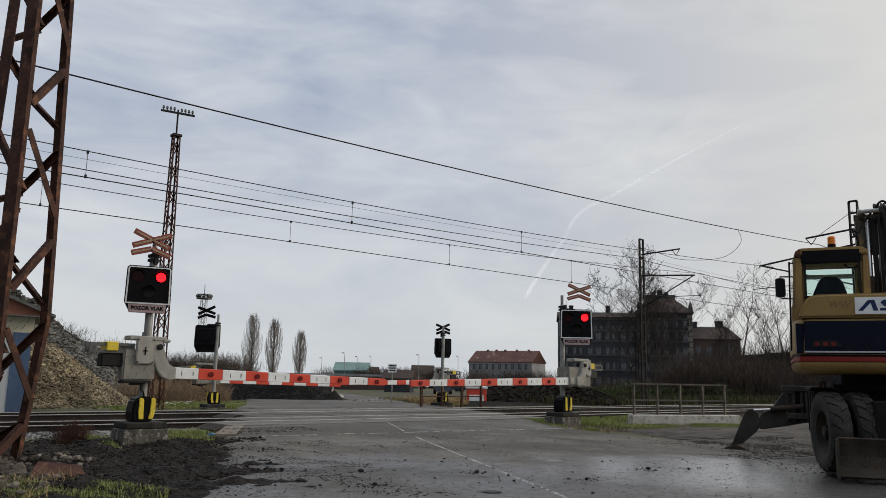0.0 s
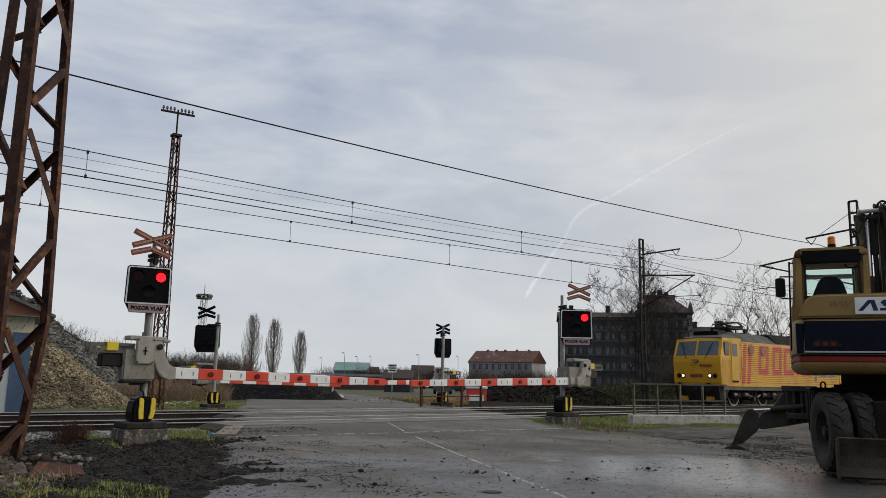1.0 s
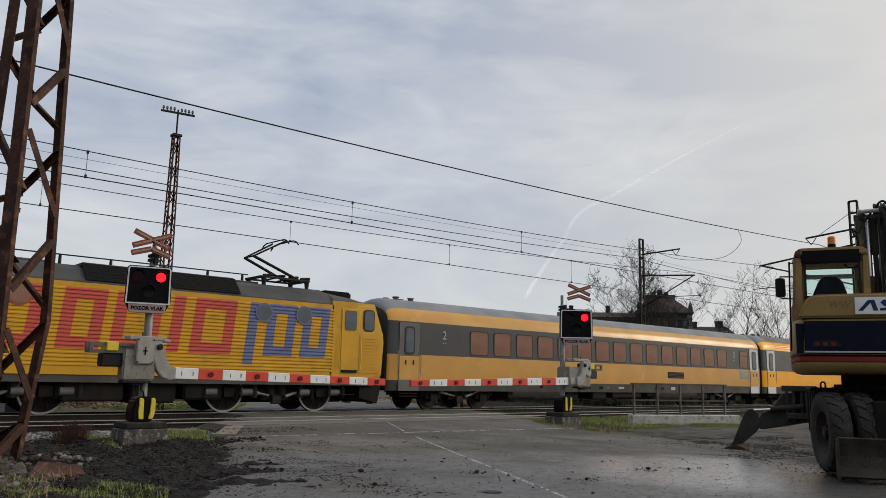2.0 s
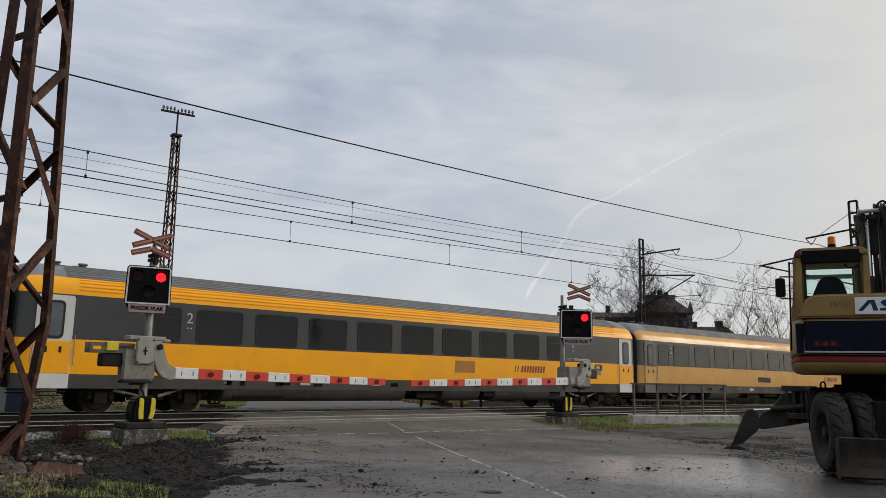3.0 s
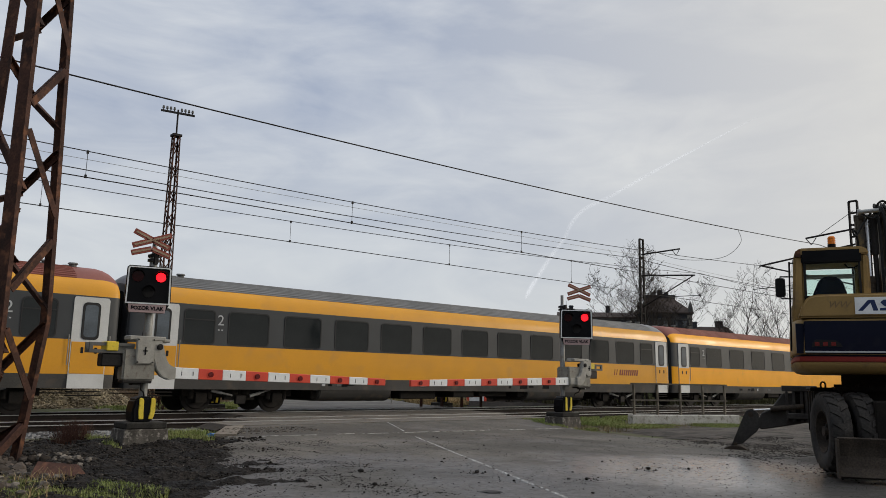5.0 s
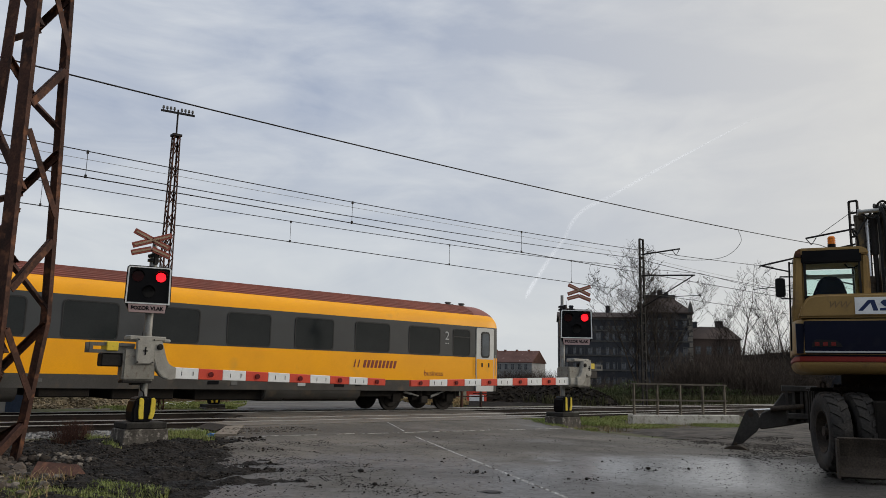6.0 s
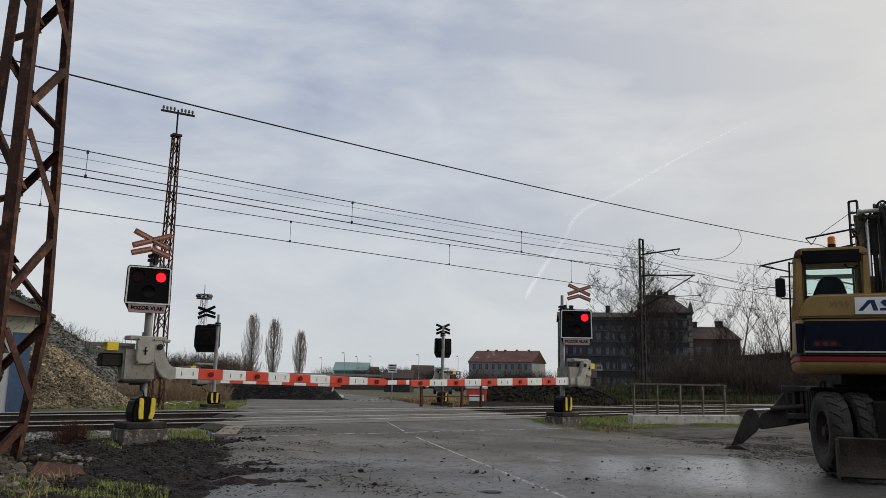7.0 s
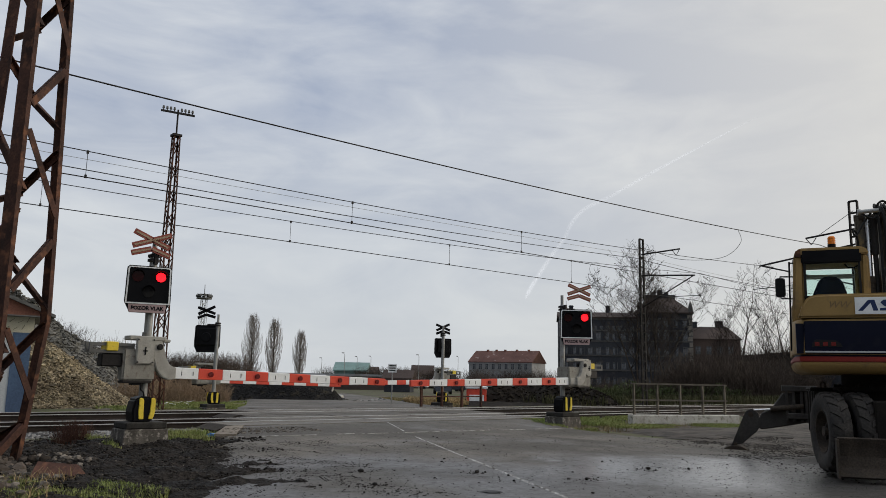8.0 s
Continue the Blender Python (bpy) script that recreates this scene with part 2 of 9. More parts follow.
COACH_MID = material("worn_coach_yellow", (0.68, 0.315, 0.022), (0.60, 0.28, 0.026), 0.42, 0, 0.7, 50, 0.05, 0.02, dirt=(0.58, 0.28, 0.04), dirt_at=0.64, coat=0.1)
RAILING_PAINT = material("weathered_brown_railing", (0.125, 0.108, 0.085), (0.07, 0.06, 0.048), 0.7, 0.1, 4, 50, 0.2)
AMBER = material("amber_beacon", (0.75, 0.22, 0.02), (0.65, 0.18, 0.02), 0.25, 0, 5, 50, 0.05)
CAB_GLASS = glass("green_tinted_glass", (0.80, 0.93, 0.90), 0.02, 1.0, 1.12)
PALE_CHROME = material("bright_rod_steel", (0.6, 0.6, 0.6), (0.5, 0.5, 0.5), 0.25, 0.9, 3, 50, 0.05)


# ---- mesh helpers ----
def box(bm, x0, x1, y0, y1, z0, z1, m=None):
    mm = Matrix.Translation(((x0 + x1) / 2, (y0 + y1) / 2, (z0 + z1) / 2)) @ Matrix.Diagonal((x1 - x0, y1 - y0, z1 - z0, 1))
    return bmesh.ops.create_cube(bm, size=1, matrix=(m @ mm if m else mm))["verts"]


def beam(bm, a, b, w, h=None, up=(0, 0, 1)):
    a, b = Vector(a), Vector(b)
    d = b - a
    z = d.normalized()
    x = Vector(up).cross(z)
    if x.length < 1e-4:
        x = Vector((1, 0, 0))
    x.normalize()
    y = z.cross(x)
    m = Matrix((x, y, z)).transposed().to_4x4()
    m.translation = (a + b) / 2
    return bmesh.ops.create_cube(bm, size=1, matrix=m @ Matrix.Diagonal((w, h or w, d.length, 1)))["verts"]


def rod(bm, a, b, r, r2=None, n=8):
    a, b = Vector(a), Vector(b)
    d = b - a
    m = d.to_track_quat("Z", "Y").to_matrix().to_4x4()
    m.translation = (a + b) / 2
    return bmesh.ops.create_cone(bm, cap_ends=True, segments=n, radius1=r, radius2=r if r2 is None else r2, depth=d.length, matrix=m)["verts"]


def prism(bm, pts, lo, hi, axis="y"):
    """A polygon in the two other axes, drawn out from lo to hi along the axis."""
    def at(p, q):
        return {"x": (q, p[0], p[1]), "y": (p[0], q, p[1]), "z": (p[0], p[1], q)}[axis]
    a = [bm.verts.new(at(p, lo)) for p in pts]
    b = [bm.verts.new(at(p, hi)) for p in pts]
    n = len(pts)
    bm.faces.new(a)
    bm.faces.new(b[::-1])
    for i in range(n):
        bm.faces.new((a[i], b[i], b[(i + 1) % n], a[(i + 1) % n]))
    bmesh.ops.recalc_face_normals(bm, faces=bm.faces[:])
    return a + b


def loft(bm, rings, closed=True, caps=True):
    vs = [[bm.verts.new(p) for p in r] for r in rings]
    n = len(rings[0])
    for a, b in zip(vs, vs[1:]):
        for i in range(n if closed else n - 1):
            j = (i + 1) % n
            bm.faces.new((a[i], a[j], b[j], b[i]))
    if caps and closed:
        bm.faces.new(vs[0][::-1])
        bm.faces.new(vs[-1])
    bmesh.ops.recalc_face_normals(bm, faces=bm.faces[:])


def bevel(bm, r, seg=2):
    bmesh.ops.bevel(bm, geom=[e for e in bm.edges if len(e.link_faces) == 2 and e.calc_face_angle(0) > 0.5], offset=r, segments=seg, affect="EDGES", clamp_overlap=True)


def rounded(w, h, r, n=4):
    out = []
    for cx, cy, a0 in ((w / 2 - r, h / 2 - r, 0), (-w / 2 + r, h / 2 - r, 90), (-w / 2 + r, -h / 2 + r, 180), (w / 2 - r, -h / 2 + r, 270)):
        for i in range(n + 1):
            a = radians(a0 + 90 * i / n)
            out.append((cx + r * math.cos(a), cy + r * math.sin(a)))
    return out


def mesh_of(name, bm, mats, smooth=False):
    me = bpy.data.meshes.new(name)
    bm.to_mesh(me)
    bm.free()
    for m in (mats if isinstance(mats, (list, tuple)) else [mats]):
        me.materials.append(m)
    if smooth:
        me.shade_smooth()
        me.set_sharp_from_angle(angle=radians(35))
    return me


def part(name, bm, mat, parent, label="", m=None, smooth=False):
    ob = new(name, bm if isinstance(bm, bpy.types.Mesh) else mesh_of(name, bm, mat, smooth))
    ob.parent = parent
    if m:
        ob.matrix_basis = m
    return tagged(ob, label)


def thing(name, label, category, group="", m=None, kind=""):
    ob = new(name)
    ob.empty_display_size = 0.3
    if m:
        ob.matrix_basis = m
    return tagged(ob, label, category, group, kind)


def solid(name, bm, mat, label, category="", kind="", group="", smooth=False, m=None):
    ob = new(name, mesh_of(name, bm, mat, smooth))
    if m:
        ob.matrix_basis = m
    return tagged(ob, label, category, group, kind)


def lettering(name, words, size, mat, parent, m, label="", depth=0.002, shear=0.0, bold=0.0):
    cu = bpy.data.curves.new(name, "FONT")
    cu.body, cu.size, cu.extrude, cu.align_x, cu.align_y, cu.shear = words, size, depth, "CENTER", "CENTER", shear
    cu.offset = bold
    cu.resolution_u = 3
    tmp = bpy.data.objects.new(name, cu)
    me = bpy.data.meshes.new_from_object(tmp)
    bpy.data.objects.remove(tmp)
    me.materials.clear()
    me.materials.append(mat)
    return part(name, me, mat, parent, label, m)


def fbm(x, y, z=0.0, octaves=4):
    return noise.fractal(Vector((x, y, z)), 1.0, 2.0, octaves)


def smooth01(a, b, x):
    t = min(max((x - a) / (b - a), 0.0), 1.0)
    return t * t * (3 - 2 * t)


# ---- the lie of the land; z = 0 at the top of the rails, x along the tracks ----
NEAR_RAILS, FAR_RAILS = (18.25, 19.75), (22.75, 24.25)
ROAD_DIR = Vector((0.468, 0.884, 0.0)).normalized()
ROAD_SIDE = Vector((ROAD_DIR.y, -ROAD_DIR.x, 0.0))


def road_place(u, w):
    p = ROAD_DIR * u + ROAD_SIDE * w
    return p.x, p.y


def road_uw(x, y):
    return x * ROAD_DIR.x + y * ROAD_DIR.y, x * ROAD_SIDE.x + y * ROAD_SIDE.y


def road_height(x, y):
    h = -0.11 + 0.092 * smooth01(13.0, 17.6, y)
    return h - 0.10 * smooth01(25.5, 34.0, y) - 0.45 * smooth01(34.0, 90.0, y)


def mud_height(x, y):
    """Churned by wheels: ridges and ruts that run across the verge."""
    along, across = x * 0.80 - y * 0.60, x * 0.60 + y * 0.80
    rut = 1 - abs(noise.noise(Vector((along * 0.35, across * 1.5, 4.0)))) * 2
    return -0.175 + 0.07 * fbm(x * 1.6, y * 1.6, 3.0, 6) + 0.085 * max(rut, -0.4) + 0.03 * fbm(along * 2.2, across * 5.0, 8.0, 4)


def ground_height(x, y):
    h = -0.15 + 0.015 * fbm(x * 0.6, y * 0.6)
    bed = smooth01(15.8, 17.4, y) * (1 - smooth01(25.3, 27.2, y))
    h += bed * (-0.04)
    h -= 0.25 * smooth01(27.0, 60.0, y) + 0.6 * smooth01(60.0, 200.0, y)
    u, w = road_uw(x, y)
    if y < 17.0:
        mud = smooth01(-0.9, -1.6, w) * smooth01(-7.5, -6.0, w) * smooth01(8.2, 9.2, y) * (1 - smooth01(14.4, 15.6, y))
        h -= mud * 0.25
    return h


# ---- ground ----
def span(*steps):
    """Coordinates from pairs of (start, step), ending with the last start."""
    out = []
    for (a, s), (b, _) in zip(steps, steps[1:]):
        n = max(1, round((b - a) / s))
        out += [a + (b - a) * i / n for i in range(n)]
    return out + [steps[-1][0]]


def sheet(name, xs, ys, height, mat, label, category="", kind="structure", keep=None):
    verts = [(x, y, height(x, y)) for y in ys for x in xs]
    nx = len(xs)
    faces = [(j * nx + i, j * nx + i + 1, (j + 1) * nx + i + 1, (j + 1) * nx + i) for j in range(len(ys) - 1) for i in range(nx - 1)
             if keep is None or keep((xs[i] + xs[i + 1]) / 2, (ys[j] + ys[j + 1]) / 2)]
    me = bpy.data.meshes.new(name)
    me.from_pydata(verts, [], faces)
    me.materials.append(mat)
    me.shade_smooth()
    return tagged(new(name, me), label, category, "", kind)


GROUND = material("rough_ground_with_grass", (0.085, 0.068, 0.048), (0.058, 0.048, 0.036), 0.95, 0, 0.35, 9, 0.3, 0.6, 0.04, dirt=(0.07, 0.082, 0.03), dirt_at=0.50)
def road_surface(name, dry, dry2, wet_col, lean, bias, speck=0.50, pool=None):
    """Worn asphalt: dry brownish parts, damp dark glossy parts, gravel grain, dark smears and mud specks. lean: where damp gives way to dry, along the road."""
    m = material(name, dry, dry2, 0.6, 0, 0.5, 70, 0.45, 0.0, spec=0.42)
    nt = m.node_tree
    b = nt.nodes["Principled BSDF"]
    base = b.inputs["Base Color"].links[0].from_socket
    co = nt.nodes.new("ShaderNodeTexCoord")

    def noise_at(scale, detail, rough=0.55, stretch=None):
        n = nt.nodes.new("ShaderNodeTexNoise")
        n.inputs["Scale"].default_value, n.inputs["Detail"].default_value, n.inputs["Roughness"].default_value = scale, detail, rough
        if stretch:
            mp = nt.nodes.new("ShaderNodeMapping")
            mp.inputs["Rotation"].default_value = (0, 0, stretch[0])
            mp.inputs["Scale"].default_value = (stretch[1], stretch[2], 1)
            nt.links.new(co.outputs["Object"], mp.inputs["Vector"])
            nt.links.new(mp.outputs["Vector"], n.inputs["Vector"])
        else:
            nt.links.new(co.outputs["Object"], n.inputs["Vector"])
        return n.outputs["Fac"]

    def ranged(v, lo, hi, a, z):
        r = nt.nodes.new("ShaderNodeMapRange")
        r.interpolation_type = "SMOOTHSTEP"
        for k, q in zip(("From Min", "From Max", "To Min", "To Max"), (lo, hi, a, z)):
            r.inputs[k].default_value = q
        nt.links.new(v, r.inputs["Value"])
        return r.outputs["Result"]

    def math_of(op, p, q):
        n = nt.nodes.new("ShaderNodeMath")
        n.operation = op
        for k, v in enumerate((p, q)):
            if isinstance(v, (int, float)):
                n.inputs[k].default_value = v
            else:
                nt.links.new(v, n.inputs[k])
        return n.outputs[0]

    def blend(f, p, q):
        n = nt.nodes.new("ShaderNodeMix")
        n.data_type = "RGBA"
        nt.links.new(f, n.inputs["Factor"])
        for key, v in (("A", p), ("B", q)):
            if isinstance(v, tuple):
                n.inputs[key].default_value = (*v, 1)
            else:
                nt.links.new(v, n.inputs[key])
        return n.outputs["Result"]

    dot = nt.nodes.new("ShaderNodeVectorMath")
    dot.operation = "DOT_PRODUCT"
    dot.inputs[1].default_value = ROAD_DIR
    nt.links.new(co.outputs["Object"], dot.inputs[0])
    along = ranged(dot.outputs["Value"], lean - 4.0, lean + 4.0, 0.16, -0.16)
    mask = math_of("ADD", math_of("ADD", noise_at(0.45, 6.0), along), bias)
    film = None
    if pool:
        far = nt.nodes.new("ShaderNodeVectorMath")
        far.operation = "DISTANCE"
        far.inputs[1].default_value = pool[:3]
        nt.links.new(co.outputs["Object"], far.inputs[0])
        ragged = math_of("ADD", far.outputs["Value"], math_of("MULTIPLY", math_of("SUBTRACT", noise_at(1.6, 7.0, 0.65), 0.5), 2.4))
        film = ranged(ragged, pool[3] * 0.35, pool[3], 1.0, 0.0)
        mask = math_of("ADD", mask, math_of("MULTIPLY", film, 0.3))
    damp = ranged(mask, 0.36, 0.70, 0.0, 1.0)
    col = blend(math_of("MULTIPLY", damp, 0.75), base, wet_col)
    worn = ranged(noise_at(0.3, 5.0, 0.6), 0.40, 0.60, 0.0, 0.6)
    col = blend(worn, col, tuple(0.5 * v for v in dry2))
    streak = ranged(noise_at(0.8, 7.0, 0.62, (radians(-62), 1.6, 0.35)), 0.48, 0.72, 0.0, 0.55)
    col = blend(streak, col, tuple(0.42 * v for v in dry2))
    spots = ranged(noise_at(5.0, 9.0, 0.72), speck + 0.12, speck + 0.19, 0.0, 0.75)
    col = blend(spots, col, (0.016, 0.0135, 0.012))
    flecks = ranged(noise_at(17.0, 8.0, 0.74), 0.54, 0.63, 0.0, 0.55)
    col = blend(flecks, col, (0.020, 0.017, 0.015))
    pale = ranged(noise_at(38.0, 3.0), 0.62, 0.72, 0.0, 0.35)
    col = blend(pale, col, tuple(1.9 * v for v in dry))
    nt.links.new(col, b.inputs["Base Color"])
    rough = math_of("SUBTRACT", 0.74, math_of("MULTIPLY", damp, 0.32))
    gloss = math_of("ADD", 0.20, math_of("MULTIPLY", damp, 0.25))
    if film:
        gloss = math_of("ADD", gloss, math_of("MULTIPLY", film, 0.55))
        nt.links.new(math_of("MULTIPLY", film, 0.9), b.inputs["Coat Weight"])
        b.inputs["Coat Roughness"].default_value, b.inputs["Coat IOR"].default_value = 0.24, 1.45
    nt.links.new(gloss, b.inputs["Specular IOR Level"])
    rough = math_of("ADD", rough, math_of("MULTIPLY", math_of("ADD", spots, flecks), 0.25))
    if film:
        rough = math_of("SUBTRACT", rough, math_of("MULTIPLY", film, 0.12))
    nt.links.new(math_of("ADD", rough, math_of("MULTIPLY", math_of("SUBTRACT", noise_at(7.0, 4.0), 0.5), 0.3)), b.inputs["Roughness"])
    height = math_of("ADD", math_of("MULTIPLY", noise_at(80.0, 3.0), 0.35), math_of("MULTIPLY", noise_at(6.0, 7.0, 0.68), 0.8))
    bp = nt.nodes.new("ShaderNodeBump")
    bp.inputs["Strength"].default_value, bp.inputs["Distance"].default_value = 0.3, 0.008
    nt.links.new(height, bp.inputs["Height"])
    if film:
        nt.links.new(math_of("SUBTRACT", 0.3, math_of("MULTIPLY", film, 0.22)), bp.inputs["Strength"])
    nt.links.new(bp.outputs["Normal"], b.inputs["Normal"])
    return m


ASPHALT = road_surface("worn_damp_asphalt", (0.140, 0.126, 0.107), (0.088, 0.079, 0.067), (0.046, 0.044, 0.043), 11.2, 0.03, speck=0.475, pool=(10.6, 6.3, -0.12, 3.0))
PANEL = road_surface("crossing_panel_concrete", (0.150, 0.135, 0.114), (0.100, 0.089, 0.075), (0.064, 0.060, 0.056), 14.0, -0.06)
MUD = material("dark_churned_mud", (0.011, 0.0092, 0.0078), (0.027, 0.0225, 0.019), 0.8, 0, 1.3, 17, 0.5, 1.0, 0.09, spec=0.10, rvar=0.25)
BALLAST = material("grey_ballast", (0.15, 0.145, 0.14), (0.10, 0.095, 0.09), 0.9, 0, 0.8, 16, 0.45, 0.9, 0.05, varied=0.4)
YARD = material("muddy_yard_dirt", (0.075, 0.064, 0.052), (0.048, 0.041, 0.034), 0.85, 0, 0.9, 25, 0.4, 0.8, 0.03, dirt=(0.026, 0.022, 0.019), dirt_at=0.52)
MUD_PLATE = material("muddy_dark_plate", (0.030, 0.026, 0.022), (0.055, 0.047, 0.039), 0.9, 0, 3, 40, 0.3, 0.3, 0.01, spec=0.1)
CONCRETE_BROWN = material("brown_worn_concrete", (0.20, 0.17, 0.135), (0.145, 0.122, 0.098), 0.9, 0, 2, 40, 0.25, 0.3, 0.01, dirt=(0.08, 0.068, 0.055), dirt_at=0.6)
LINE_PAINT = material("worn_white_road_paint", (0.46, 0.45, 0.42), (0.24, 0.23, 0.21), 0.7, 0, 3, 50, 0.35, dirt=(0.09, 0.08, 0.07), dirt_at=0.54)

xs = span((-2500, 500), (-500, 60), (-80, 8), (-8, 0.4), (34, 2), (80, 10), (300, 100), (1000, 500), (4500, 1))
ys = span((-1500, 300), (-300, 50), (-50, 6), (0, 0.4), (40, 2), (80, 10), (300, 100), (1000, 500), (4500, 1))
sheet("ground", xs, ys, ground_height, GROUND, "bare brown earth with patches of winter grass", "ground")


def road_left(u):
    return -0.74 - 0.25 * smooth01(24, 32, u) + 0.12 * fbm(u * 0.9, 5.0)


def road_right(u):
    return 8.3 + 1.8 * (1 - smooth01(13, 20, u)) + 0.15 * fbm(u * 0.9, 9.0) - 0.6 * smooth01(26, 34, u)


def strip(name, us, parts, left, right, lift, mat, label, category="road"):
    verts, faces = [], []
    for u in us:
        for i in range(parts + 1):
            w = left(u) + (right(u) - left(u)) * i / parts
            x, y = road_place(u, w)
            edge = min(i, parts - i) / parts
            verts.append((x, y, road_height(x, y) + lift + 0.004 * fbm(x * 1.5, y * 1.5) - (0.06 if edge == 0 else 0)))
    n = parts + 1
    for j in range(len(us) - 1):
        for i in range(parts):
            faces.append((j * n + i, j * n + i + 1, (j + 1) * n + i + 1, (j + 1) * n + i))
    me = bpy.data.meshes.new(name)
    me.from_pydata(verts, [], faces)
    me.materials.append(mat)
    me.shade_smooth()
    return tagged(new(name, me), label, category, "", "structure")


strip("road", span((-30, 1.0), (0, 0.25), (34, 1.0), (75, 1)), 30, road_left, road_right, 0.0, ASPHALT, "worn damp grey asphalt road over the tracks")
# worn centre line
strip("road_marking", span((6.0, 0.25), (16.9, 1)), 2, lambda u: 3.13, lambda u: 3.31, 0.012, LINE_PAINT, "worn white centre line on the road", "road marking")
strip("road_marking", span((18.2, 0.25), (23.0, 1)), 2, lambda u: 3.12, lambda u: 3.30, 0.012, LINE_PAINT, "worn white centre line before the tracks", "road marking")
# sandy yard beside the road
sheet("yard", span((9.0, 0.4), (45, 1)), span((-14, 0.4), (14.6, 1)), lambda x, y: -0.108 + 0.018 * fbm(x * 0.8, y * 0.8, 7.0) - 0.1 * smooth01(13.2, 14.6, y) - 0.04 * (1 - smooth01(9.2, 9.8, road_uw(x, y)[1])),
      YARD, "muddy trampled yard beside the road", "yard", "structure", lambda x, y: road_uw(x, y)[1] > 9.3)
sheet("mud", span((-4, 0.3), (0.4, 0.05), (8.6, 1)), span((7.4, 0.05), (15.2, 0.1), (16.4, 1)),
      lambda x, y: mud_height(x, y) + 0.045 * fbm(x * 5, y * 5, 1.0, 4) - 0.14 * (1 - smooth01(-0.05, -0.85, road_uw(x, y)[1] - 0.95 * (1 - smooth01(11.3, 13.4, road_uw(x, y)[0])) + 0.5 * fbm(x * 0.9, y * 0.9, 6.0))) - 0.2 * smooth01(15.2, 16.4, y) - 0.2 * (1 - smooth01(-6.5, -5.5, road_uw(x, y)[1])),
      MUD, "dark churned wet mud beside the road", "mud", "structure")

# ---- tracks ----
LEFT_END, RIGHT_END = -220.0, 900.0


def off_road(x, y):
    u, w = road_uw(x, y)
    return w < road_left(u) - 0.1 or w > road_right(u) + 0.1


def ballast_height(x, y):
    b = smooth01(16.2, 17.5, y) * (1 - smooth01(25.0, 26.6, y))
    h = -0.40 + 0.235 * b + 0.02 * fbm(x * 3, y * 3, 2.0)
    u, w = road_uw(x, y)
    inside = smooth01(road_left(u) - 0.5, road_left(u), w) * (1 - smooth01(road_right(u), road_right(u) + 0.5, w))
    return h - 0.2 * inside


sheet("ballast_bed", span((LEFT_END, 5), (-10, 0.3), (34, 2), (100, 20), (RIGHT_END, 1)), span((16.0, 0.3), (26.8, 1)), ballast_height, BALLAST, "grey stone ballast under both tracks", "ballast")

for y in (*NEAR_RAILS, *FAR_RAILS):
    rail = thing("rail", "worn steel rail with a polished head", "rail", "rails", kind="structure")
    bm = bmesh.new()
    prism(bm, [(y - 0.07, -0.16), (y + 0.07, -0.16), (y + 0.07, -0.145), (y + 0.012, -0.125), (y + 0.012, -0.04), (y + 0.036, -0.035),
               (y + 0.036, -0.006), (y - 0.036, -0.006), (y - 0.036, -0.035), (y - 0.012, -0.04), (y - 0.012, -0.125), (y - 0.07, -0.145)], LEFT_END, RIGHT_END, "x")
    part("web", bm, RAIL_SIDE, rail)
    bm = bmesh.new()
    box(bm, LEFT_END, RIGHT_END, y - 0.0375, y + 0.0375, -0.014, 0.0)
    part("head", bm, RAIL_TOP, rail, "polished rail head")

bm = bmesh.new()
prism(bm, [(-1.3, -0.2), (1.3, -0.2), (1.28, -0.155), (0.5, -0.175), (-0.5, -0.175), (-1.28, -0.155)], -0.13, 0.13, "x")
sleeper = mesh_of("sleeper", bm, CONCRETE_DARK)
for yc in (19.0, 23.5):
    track = thing("sleepers", "stained concrete sleepers in the ballast", "sleepers", kind="structure", m=pose(0, yc, 0))
    for i in range(90):
        x = -9 + 0.6 * i
        if off_road(x, yc):
            part("sleeper", sleeper, None, track, "", pose(x, 0, 0))

bm = bmesh.new()
for i in range(60):
    x = 7.0 + 0.16 * i
    y = 14.62 - 0.07 * (x - 7.0) + 0.09 * fbm(x * 1.3, 2.0)
    if fbm(x * 1.7, 7.0) < -0.12:
        continue
    box(bm, x, x + 0.165, y - 0.02 - 0.05 * abs(fbm(x * 3, 1)), y + 0.015 + 0.05 * abs(fbm(x * 2.3, 4)), road_height(x, y) - 0.02, road_height(x, y) + 0.010)
solid("road_joint", bm, LINE_PAINT, "worn pale joint cut across the road", "road joint", "structure")
bm = bmesh.new()
corners = ((6.98, 15.2), (7.38, 15.05), (8.45, 16.88), (8.02, 16.88))
top, foot = ([bm.verts.new((x, y, road_height(x, y) + dz)) for x, y in corners] for dz in (0.012, -0.10))
bm.faces.new(top)
for i in range(4):
    bm.faces.new((foot[i], foot[(i + 1) % 4], top[(i + 1) % 4], top[i]))
solid("approach_slab", bm, CONCRETE_BROWN, "worn brownish concrete slab at the road edge", "slab", "structure")
crossing = thing("crossing_panels", "worn concrete crossing panels between the rails", "crossing panels", kind="structure")
panels = {}
for y0, y1 in ((16.9, 18.17), (18.34, 19.66), (19.84, 21.2), (21.25, 22.67), (22.84, 24.16), (24.34, 25.6)):
    bm = bmesh.new()
    box(bm, -0.597, 0.597, y0, y1, -0.12, 0.0)
    bevel(bm, 0.006, 1)
    panels[y0] = (mesh_of("panel", bm, PANEL), (y0 + y1) / 2)
rp = random.Random(12)
